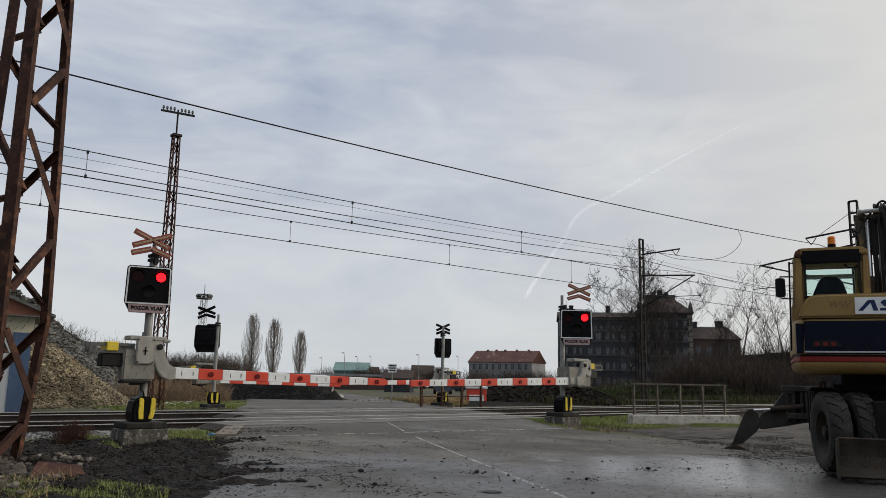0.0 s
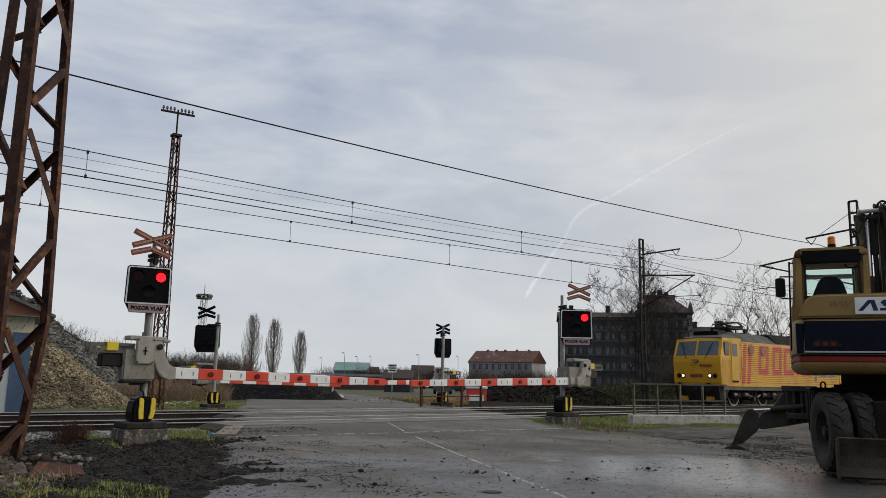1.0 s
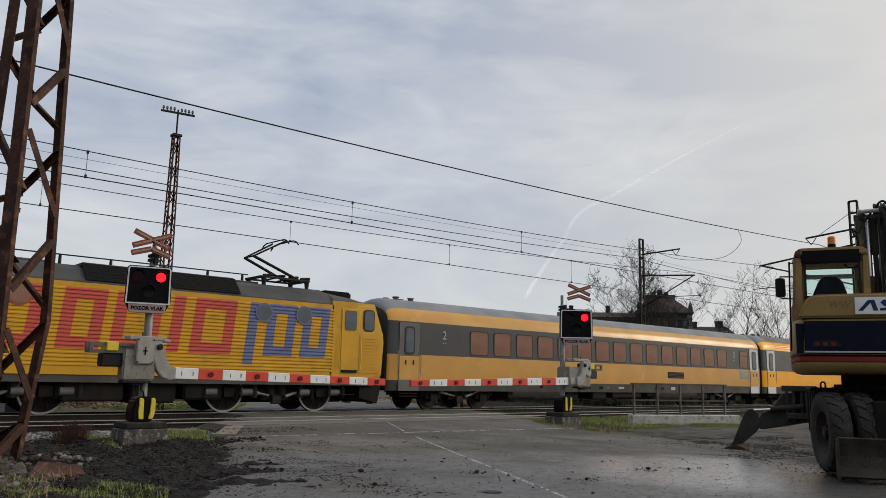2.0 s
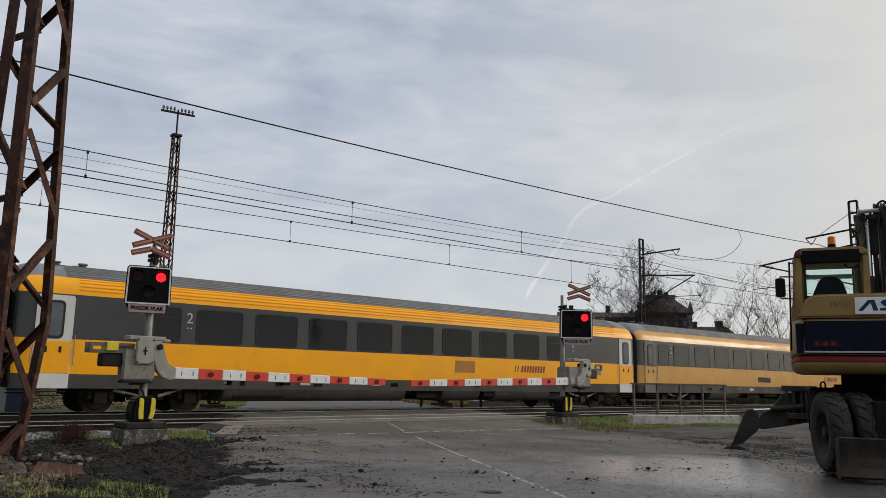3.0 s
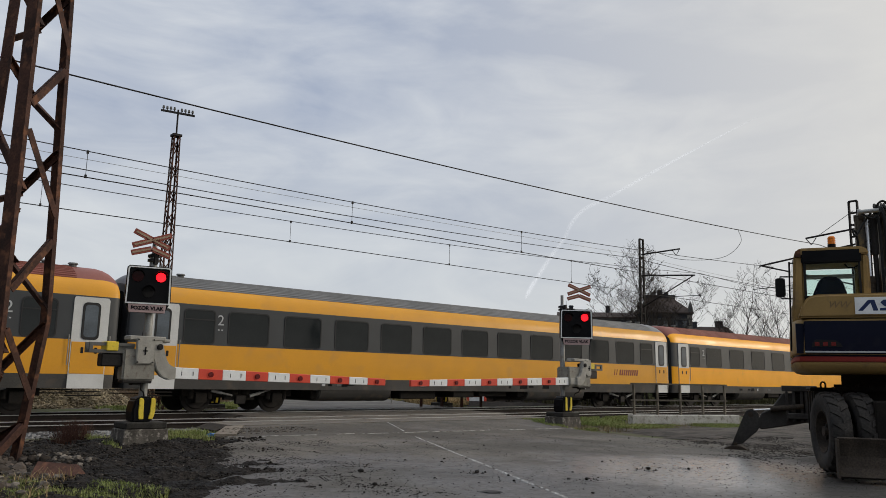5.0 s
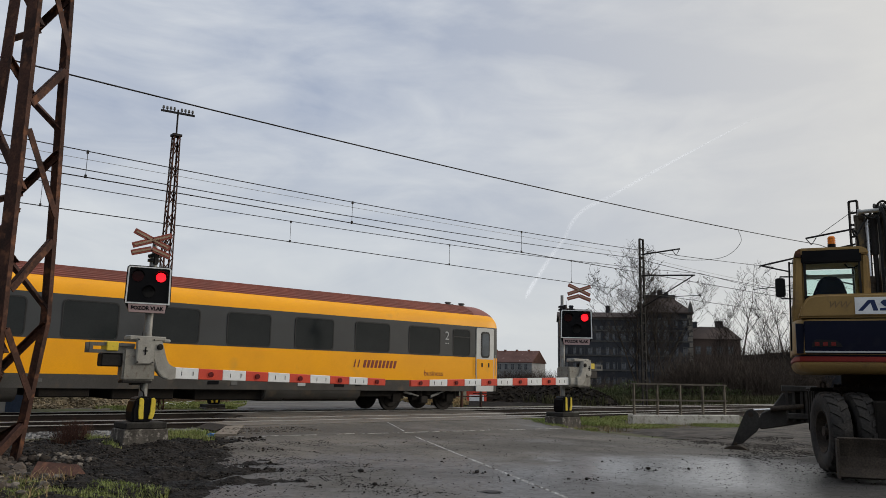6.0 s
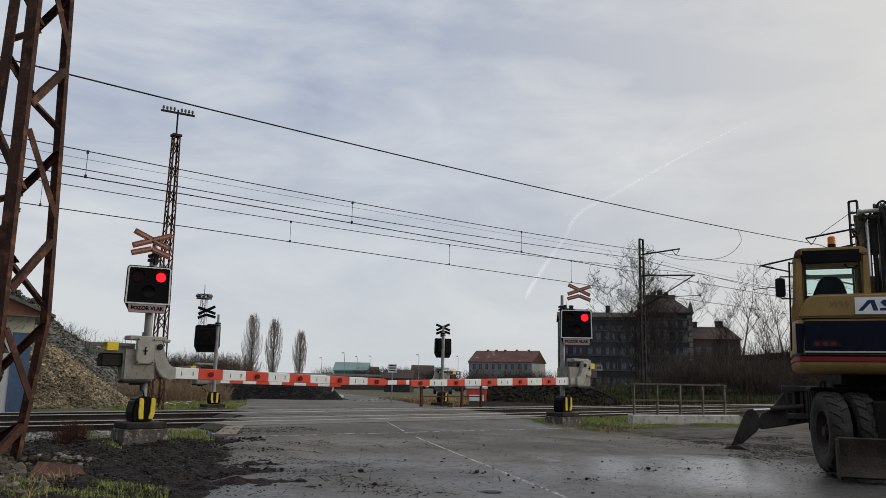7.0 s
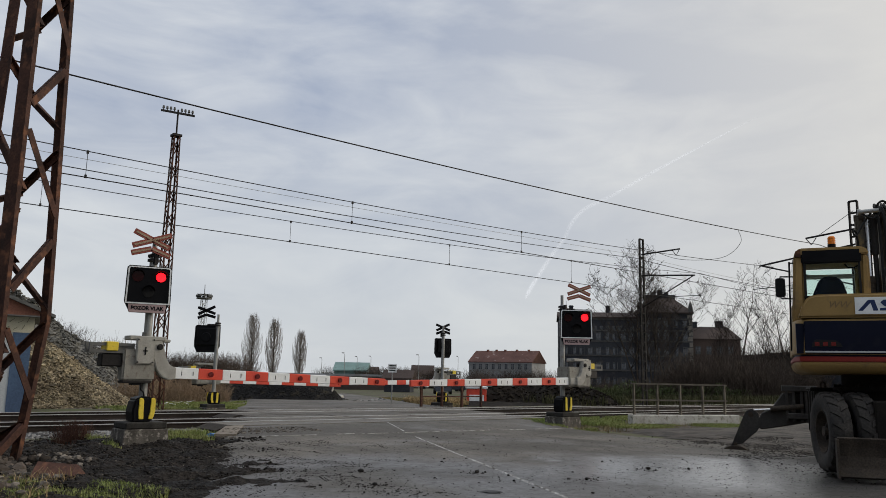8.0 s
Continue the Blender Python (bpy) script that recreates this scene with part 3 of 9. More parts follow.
for y0, (me, yc) in panels.items():
    ends = None
    for i in range(40):
        x = -2 + 1.2 * i
        u, w = road_uw(x, yc)
        if road_left(u) + 0.2 < w < road_right(u) - 0.2:
            part("panel", me, None, crossing, "", pose(x, 0, -0.008 - 0.002 * rp.random(), rp.uniform(-0.02, 0.02), 0, 0))
            ends = (x, x) if ends is None else (ends[0], x)
    # sloping dark deflector at each end of the row
    half = 0.56
    for x, e in ((ends[0] - 0.60, -1), (ends[1] + 0.60, 1)):
        bm = bmesh.new()
        prism(bm, [(x, -0.16), (x, -0.012), (x + e * 0.10, -0.016), (x + e * 0.38, -0.11), (x + e * 0.38, -0.16)], yc - half, yc + half, "y")
        bevel(bm, 0.008, 1)
        part("end_deflector", bm, MUD_PLATE, crossing, "dark sloping end plate")


# ---- coaches ----
def half_width(z):
    if z <= 1.2:
        return 1.36 + 0.05 * smooth01(0.6, 1.2, z)
    if z <= 3.1:
        return 1.41 - 0.015 * smooth01(2.0, 3.1, z)
    return 1.395 * math.sqrt(max(0.0, 1 - ((z - 3.06) / 1.0) ** 2.35)) if z < 4.06 else 0.0


STATIONS = (-13.05, -13.03, -12.97, -12.88, -12.75, -12.6, -12.4, -12.0, -6.0, 0.0, 6.0, 12.0, 12.4, 12.6, 12.75, 12.88, 12.97, 13.03, 13.05)


def end_round(x):
    d = 13.05 - abs(x)
    k = min(d / 0.55, 1.0)
    arc = math.sqrt(max(0.0, 1 - (1 - k) ** 2))
    return 0.92 + 0.08 * arc, 0.60 + 0.40 * arc


def shell_point(x, z, s, grow=0.0):
    fy, fz = end_round(x)
    zz = z if z < 3.2 else 3.2 + (z - 3.2) * fz
    return (x, s * (half_width(z) * fy + grow), zz + grow * (0.6 if z > 3.6 else 0))


def shell(name, zs, mat, parent, label=""):
    bm = bmesh.new()
    for s in (-1, 1):
        loft(bm, [[shell_point(x, z, s) for z in zs] for x in STATIONS], closed=False, caps=False)
    return part(name, bm, mat, parent, label, smooth=True)


def window_meshes(width, height, pane_mat):
    bm = bmesh.new()
    outer, inner = rounded(width + 0.07, height + 0.07, 0.13), rounded(width, height, 0.1)
    a = [bm.verts.new((x, 0.012, z)) for x, z in outer]
    b = [bm.verts.new((x, -0.012, z)) for x, z in outer]
    c = [bm.verts.new((x, -0.012, z)) for x, z in inner]
    d = [bm.verts.new((x, 0.006, z)) for x, z in inner]
    n = len(a)
    for i in range(n):
        j = (i + 1) % n
        for p, q in ((a, b), (b, c), (c, d)):
            bm.faces.new((p[i], p[j], q[j], q[i]))
    bmesh.ops.recalc_face_normals(bm, faces=bm.faces[:])
    f = mesh_of("window", bm, RUBBER)
    bm = bmesh.new()
    prism(bm, rounded(width, height, 0.1), -0.004, 0.01, "y")
    return f, mesh_of("pane", bm, pane_mat)


def bogie(parent, x, wheel_r, base, mat=BOGIE, rim=False):
    bm = bmesh.new()
    for s in (-1, 1):
        beam(bm, (-base / 2 - 0.55, s * 1.0, 0.60), (base / 2 + 0.55, s * 1.0, 0.60), 0.12, 0.2)
        beam(bm, (-0.5, s * 1.03, 0.47), (0.5, s * 1.03, 0.47), 0.14, 0.16)
        for e in (-1, 1):
            box(bm, e * base / 2 - 0.17, e * base / 2 + 0.17, s * 1.08 - 0.1, s * 1.08 + 0.1, wheel_r - 0.15, wheel_r + 0.14)
            for o in (-0.28, 0.28):
                rod(bm, (e * base / 2 + o, s * 1.06, 0.42), (e * base / 2 + o, s * 1.06, 0.78), 0.085, n=10)
            beam(bm, (e * 0.35, s * 1.12, 0.5), (e * (base / 2 - 0.2), s * 1.12, 0.72), 0.06, 0.08)
        rod(bm, (-0.2, s * 1.02, 0.55), (-0.2, s * 1.02, 0.95), 0.16, n=12)
        rod(bm, (0.2, s * 1.02, 0.55), (0.2, s * 1.02, 0.95), 0.16, n=12)
    box(bm, -0.3, 0.3, -1.0, 1.0, 0.5, 0.75)
    for e in (-1, 1):
        box(bm, e * (base / 2 + 0.5) - 0.06, e * (base / 2 + 0.5) + 0.06, -1.0, 1.0, 0.5, 0.68)
    frame_part = part("bogie", bm, mat, parent, "dusty dark steel bogie", pose(x, 0, 0))
    for s in (-1, 1):
        for a, b in (((-0.95, 0.66), (-0.28, 0.52)), ((0.30, 0.50), (0.98, 0.70))):
            bm = bmesh.new()
            rod(bm, (a[0], s * 1.17, a[1]), (b[0], s * 1.17, b[1]), 0.03, n=10)
            m_ = ((a[0] + b[0]) / 2, (a[1] + b[1]) / 2)
            rod(bm, (a[0], s * 1.17, a[1]), (m_[0], s * 1.17, m_[1]), 0.048, n=10)
            part("damper", bm, GREY_STEEL, frame_part, "dull grey damper", None, True)
        bm = bmesh.new()
        box(bm, -0.16, 0.16, s * 1.12 - 0.08, s * 1.12 + 0.08, 0.26, 0.52)
        bevel(bm, 0.02, 1)
        part("brake_unit", bm, WHEEL, frame_part)
    for e in (-1, 1):
        bm = bmesh.new()
        rod(bm, (e * base / 2, -0.7, wheel_r), (e * base / 2, 0.7, wheel_r), 0.08, n=10)
        for s in (-1, 1):
            rod(bm, (e * base / 2, s * 0.69, wheel_r), (e * base / 2, s * 0.80, wheel_r), wheel_r, n=32)
            rod(bm, (e * base / 2, s * 0.80, wheel_r), (e * base / 2, s * 0.83, wheel_r), wheel_r * 0.78, wheel_r * 0.7, n=24)
            rod(bm, (e * base / 2, s * 0.83, wheel_r), (e * base / 2, s * 0.90, wheel_r), 0.13, 0.11, n=14)
            if rim:
                for k in range(10):
                    a = k * math.pi / 5
                    rod(bm, (e * base / 2 + 0.12 * math.cos(a), s * 0.835, wheel_r + 0.12 * math.sin(a)), (e * base / 2 + (wheel_r - 0.1) * math.cos(a), s * 0.815, wheel_r + (wheel_r - 0.1) * math.sin(a)), 0.035, n=6)
        w = part("wheelset", bm, WHEEL, frame_part, "", None, True)
        if rim:
            for s in (-1, 1):
                bm = bmesh.new()
                ring = []
                for rr, yy in ((wheel_r - 0.005, 0.802), (wheel_r - 0.005, 0.815), (wheel_r - 0.06, 0.815), (wheel_r - 0.06, 0.802)):
                    ring.append([(e * base / 2 + rr * math.cos(a), s * yy, wheel_r + rr * math.sin(a)) for a in [2 * math.pi * i / 40 for i in range(40)]])
                loft(bm, ring, True, False)
                part("wheel_rim", bm, WHEEL_RIM, frame_part, "bright worn wheel rim", None, True)


def buffers(parent, xe, z=1.06):
    for s in (-1, 1):
        bm = bmesh.new()
        d = 1 if xe > 0 else -1
        rod(bm, (xe, s * 0.87, z), (xe + d * 0.35, s * 0.87, z), 0.09, n=14)
        rod(bm, (xe + d * 0.35, s * 0.87, z), (xe + d * 0.4, s * 0.87, z), 0.24, 0.22, n=20)
        part("buffer", bm, BOGIE, parent, "", None, True)


SIDE_LOUVRE = material("dull_orange_louvre", (0.42, 0.19, 0.05), (0.36, 0.165, 0.045), 0.5, 0, 1, 50, 0.08)


def coach(label, wins, roof, paint, door_l, door_r, window_mat=WINDOW_DARK, small=(), twos=(), mark=None, ribs=True, win_z=(2.03, 2.99), hatch=(), belly=((-6.8, -3.9), (3.0, 6.6))):
    """wins: window spans along the coach; small: narrow windows; twos: places of the class number."""
    c = thing("passenger_coach", label, "railway coach", "coaches of the train")
    shell("skirt", (0.70, 0.85, 1.07), COACH_SKIRT, c, "grey dusty underframe skirt")
    shell("lower_panel", (1.07, 1.2, 1.6, 1.98), paint, c, "yellow lower side panels")
    shell("window_band", (1.98, 2.4, 2.8, 3.06, 3.16), COACH_GREY, c, "dark grey window band")
    shell("upper_panel", (3.16, 3.3, 3.45, 3.55, 3.63), paint, c, "yellow cantrail panels")
    bm = bmesh.new()
    zs = (3.63, 3.74, 3.85, 3.94, 4.0, 4.04, 4.059)
    prof = [(-1, z) for z in zs] + [(1, z) for z in reversed(zs)]
    loft(bm, [[shell_point(x, z, s) for s, z in prof] for x in STATIONS], closed=False, caps=False)
    r = part("roof", bm, roof, c, "", None, True)
    if ribs:
        for z in (3.30, 3.40, 3.50, 3.58) if len(belly) > 2 else ():
            bm = bmesh.new()
            beam(bm, shell_point(-11.6, z, -1, 0.006), shell_point(11.6, z, -1, 0.006), 0.02, 0.024)
            part("cantrail_rib", bm, paint, c)
        bm = bmesh.new()
        for z in (3.64, 3.70, 3.76, 3.82, 3.87, 3.92, 3.96, 4.0, 4.03):
            for s in (-1, 1):
                beam(bm, shell_point(-11.9, z, s, 0.004), shell_point(11.9, z, s, 0.004), 0.028, 0.022)
        part("roof_ribs", bm, roof, r)
    for e in (-1, 1):
        bm = bmesh.new()
        ring = [shell_point(e * 13.05, z, -1) for z in (0.7, 1.2, 2.2, 3.16, 3.5, 3.85, 4.0, 4.05)] + [shell_point(e * 13.05, z, 1) for z in (4.05, 4.0, 3.85, 3.5, 3.16, 2.2, 1.2, 0.7)]
        bm.faces.new([bm.verts.new(p) for p in ring])
        box(bm, e * 13.05 - 0.02, e * 13.05 + 0.02, -1.2, 1.2, 0.9, 3.3)
        part("end_wall", bm, COACH_GREY, c)
    # gangway rubber tubes at both ends
    for e in (-1, 1):
        bm = bmesh.new()
        for s in (-1, 1):
            rod(bm, (e * 13.13, s * 0.62, 1.25), (e * 13.13, s * 0.62, 3.3), 0.1, n=12)
        rod(bm, (e * 13.13, -0.62, 3.35), (e * 13.13, 0.62, 3.35), 0.1, n=12)
        box(bm, min(e * 13.05, e * 13.14), max(e * 13.05, e * 13.14), -0.58, 0.58, 1.2, 3.3)
        part("gangway", bm, BELLOWS, c, "black rubber gangway bellows", None, True)
    for x, mat in ((-12.15, door_l), (12.30, door_r)):
        for s in (-1, 1):
            bm = bmesh.new()
            y = s * 1.405
            prism(bm, [(x - 0.46, 0.70), (x + 0.46, 0.70), (x + 0.46, 3.06), (x + 0.42, 3.12), (x - 0.42, 3.12), (x - 0.46, 3.06)], min(y, y + s * 0.022), max(y, y + s * 0.022), "y")
            d = part("door", bm, mat, c, "coach entrance door with a tall window")
            bm = bmesh.new()
            w_ = 0.44
            box(bm, x - w_, x + w_, min(y, y + s * 0.03), max(y, y + s * 0.03), 1.08, 1.92)
            bevel(bm, 0.008, 1)
            dp = part("door_panel", bm, paint, d, "yellow lower door panel")
            for hx in (-0.2, 0.15):
                bm = bmesh.new()
                box(bm, x + hx, x + hx + 0.07, min(y, y + s * 0.045), max(y, y + s * 0.045), 1.62, 1.78)
                bevel(bm, 0.01, 1)
                part("door_handle", bm, DARK_STEEL, dp)
            bm = bmesh.new()
            prism(bm, rounded(0.46, 1.0, 0.12), -0.012, 0.012, "y")
            f = part("door_window", bm, RUBBER, d, "", pose(x, y + s * 0.024, 2.48))
            bm = bmesh.new()
            prism(bm, rounded(0.34, 0.86, 0.09), -0.004, 0.004, "y")
            part("door_pane", bm, WINDOW_PALE, d, "", pose(x, y + s * 0.036, 2.48))
            for hx in (-0.52, 0.52):
                bm = bmesh.new()
                rod(bm, (x + hx, y + s * 0.05, 1.3), (x + hx, y + s * 0.05, 2.1), 0.014, n=6)
                part("handrail", bm, GREY_STEEL, d)
            bm = bmesh.new()
            box(bm, x - 0.42, x + 0.42, min(y - s * 0.25, y + s * 0.02), max(y - s * 0.25, y + s * 0.02), 0.50, 0.53)
            box(bm, x - 0.42, x + 0.42, min(y - s * 0.2, y), max(y - s * 0.2, y), 0.60, 0.63)
            part("step", bm, BOGIE, d)
    cache = {}
    zc, zh = (win_z[0] + win_z[1]) / 2, win_z[1] - win_z[0]
    for a, b in (*wins, *small):
        width = round(b - a, 1)
        if width not in cache:
            cache[width] = window_meshes(width, zh, window_mat)
        fm, pm = cache[width]
        for s in (-1, 1):
            w = part("window", fm, None, c, "", pose((a + b) / 2, s * 1.408, zc, 0, 0, 0 if s < 0 else 180))
            part("pane", pm, None, w)
            if (a, b) in small:
                bm = bmesh.new()
                box(bm, -width / 2, width / 2, -0.016, 0.0, zh * 0.2, zh * 0.24)
                part("sash_bar", bm, RUBBER, w)
    for x in twos:
        lettering("class_number", "2", 0.44, PALE_MARK, c, pose(x, -1.412, 2.72, 90, 0, 0), "pale class number", 0.004)
        bm = bmesh.new()
        for dx in (-0.08, 0.03):
            box(bm, x + dx, x + dx + 0.05, -1.418, -1.408, 2.43, 2.465)
        part("small_marking", bm, PALE_MARK, c)
    if mark is not None:
        # operator's mark as plain slanted bars
        bm = bmesh.new()
        x0 = mark
        for k in range(11):
            xx, w = x0 + 0.16 * k + (0.06 if k > 1 else 0), 0.045 if k < 2 else 0.1
            z0 = 1.47
            prism(bm, [(xx, z0), (xx + w, z0), (xx + w + 0.06, z0 + 0.26), (xx + 0.06, z0 + 0.26)], -1.4175, -1.412, "y")
        part("operator_mark", bm, LOGO_BROWN, c, "brown-red slanted marks")
    for x, w, z, hgt in hatch:
        bm = bmesh.new()
        box(bm, x - w / 2, x + w / 2, -1.425, -1.40, z - hgt / 2, z + hgt / 2)
        bevel(bm, 0.01, 1)
        sh = part("side_hatch", bm, GREY_PAINT if w < 1 else SIDE_LOUVRE if w == 1.0 else BLACK, c, "pale side hatch" if w < 1 else "orange louvred side panel" if w == 1.0 else "black louvred side hatch")
        for k in range(4):
            bm = bmesh.new()
            zz = z - hgt / 2 + hgt * (k + 0.6) / 4.4
            box(bm, x - w / 2 + 0.04, x + w / 2 - 0.04, -1.432, -1.424, zz, zz + 0.012)
            part("louvre", bm, SIDE_LOUVRE if w == 1.0 else GREY_DARK, sh)
    for x0, x1 in belly:
        bm = bmesh.new()
        prism(bm, [(-1.36, 0.72), (1.36, 0.72), (1.30, 0.52), (1.15, 0.39), (0.95, 0.34), (-0.95, 0.34), (-1.15, 0.39), (-1.30, 0.52)], x0, x1, "x")
        bevel(bm, 0.03, 2)
        part("belly_fairing", bm, COACH_SKIRT, c, "dark rounded underfloor fairing", None, True)
    rk = random.Random(len(label) * 3 + len(wins))
    for k in range(11):
        x = rk.uniform(-7.4, 7.4)
        p = shell_point(x, 0.88, -1, 0.0)
        w, h = rk.uniform(0.10, 0.42), rk.uniform(0.08, 0.18)
        bm = bmesh.new()
        box(bm, x - w / 2, x + w / 2, p[1] - 0.012, p[1] + 0.03, 0.90 - h / 2, 0.90 + h / 2)
        bevel(bm, 0.006, 1)
        part("skirt_flap", bm, (BLACK, BLACK, GREY_DARK, BLACK, PALE_MARK)[k % 5], c, "small flap in the skirt")
    for x in (-9.5, 9.5):
        bogie(c, x, 0.46, 2.5)
    # underfloor boxes
    rnd = random.Random(len(label) * 7 + len(wins))
    x = -7.0
    while x < 6.6:
        w = rnd.uniform(0.6, 2.2)
        bm = bmesh.new()
        y1 = rnd.uniform(1.1, 1.3)
        box(bm, x, x + w, -y1, y1, rnd.uniform(0.38, 0.56), 0.86)
        bevel(bm, 0.03, 1)
        part("equipment_box", bm, BOGIE, c)
        x += w + rnd.uniform(0.15, 0.9)
    bm = bmesh.new()
    box(bm, -12.9, 12.9, -1.1, 1.1, 0.85, 1.1)
    part("underframe", bm, BOGIE, c)
    for e in (-1, 1):
        buffers(c, e * 12.8)
    for x in (-12.0, -11.3, 11.3, 12.0):
        bm = bmesh.new()
        for y in (-0.32, 0.32):
            rod(bm, (x, y, 3.94), (x, y, 4.10), 0.10, n=14)
            rod(bm, (x, y, 4.10), (x, y, 4.14), 0.14, 0.12, n=14)
        rod(bm, (x, -0.32, 4.03), (x, 0.32, 4.03), 0.03, n=8)
        part("roof_vent", bm, GREY_DARK, c)
    return c


def even(a, b, n, w):
    """n spans of width w, their outer edges at a and b."""
    return tuple((a + (b - a - w) * i / (n - 1), a + (b - a - w) * i / (n - 1) + w) for i in range(n))


W1 = even(-9.15, 9.4, 15, 0.86)
W2 = even(-8.25, 6.4, 8, 1.36)
W3 = even(-10.1, 10.1, 11, 1.26)
W4 = even(-10.0, 10.0, 9, 1.44)
COACHES = [
    coach("yellow and grey coach with a plain grey roof and curtained windows", W1, ROOF_GREY, COACH_FADED, DOOR_GREY, DOOR_WHITE, WINDOW_PINK, ((10.8, 11.6),), (-10.5, 10.2), ribs=False, win_z=(2.08, 2.95), hatch=((4.6, 1.4, 1.55, 0.3), (11.2, 0.9, 1.7, 0.45))),
    coach("bright yellow coach with a dark window band and ribbed grey roof", W2, ROOF_GREY, COACH_YELLOW, DOOR_WHITE, DOOR_WHITE, WINDOW_DARK, ((-9.5, -8.8), (7.0, 7.8)), (-8.52, 8.6), 5.0, hatch=((10.2, 0.6, 1.6, 0.3), (2.35, 1.0, 1.62, 0.44)), belly=((-7.3, -0.4), (1.3, 3.2), (4.0, 7.2))),
    coach("faded yellow coach with grey doors and ribbed grey roof", W3, ROOF_GREY, COACH_FADED, DOOR_GREY, DOOR_WHITE, WINDOW_GREY, ((-11.45, -10.6), (10.5, 11.4)), (-10.35, 10.15), 6.4, hatch=((-1.2, 1.4, 1.45, 0.28),)),
    coach("worn yellow coach with a red ribbed roof", W4, ROOF_RED, COACH_MID, DOOR_GREY, DOOR_WHITE, WINDOW_DARK, ((-11.45, -10.55), (10.6, 11.45)), (-10.26, 10.3), 6.0),
    coach("yellow coach with pale doors and ribbed grey roof", W3, ROOF_GREY, COACH_MID, DOOR_WHITE, DOOR_WHITE, WINDOW_DARK, ((-11.5, -10.6), (10.7, 11.55)), (-10.4,), 8.6),
    coach("yellow last coach with a red ribbed roof", W4, ROOF_RED, COACH_YELLOW, DOOR_WHITE, DOOR_WHITE, WINDOW_DARK, ((-11.5, -10.65), (10.67, 11.5)), (-10.3, 10.35), 6.2),
]
lettering("business_word", "business", 0.27, LOGO_BROWN, COACHES[5], pose(9.72, -1.412, 1.33, 90, 0, 0), "brown word on the side", 0.003)


# ---- locomotive ----
UNDERFLOOR = material("black_underfloor", (0.006, 0.0055, 0.005), (0.011, 0.0095, 0.008), 0.85, 0, 3, 40, 0.25, spec=0.06)


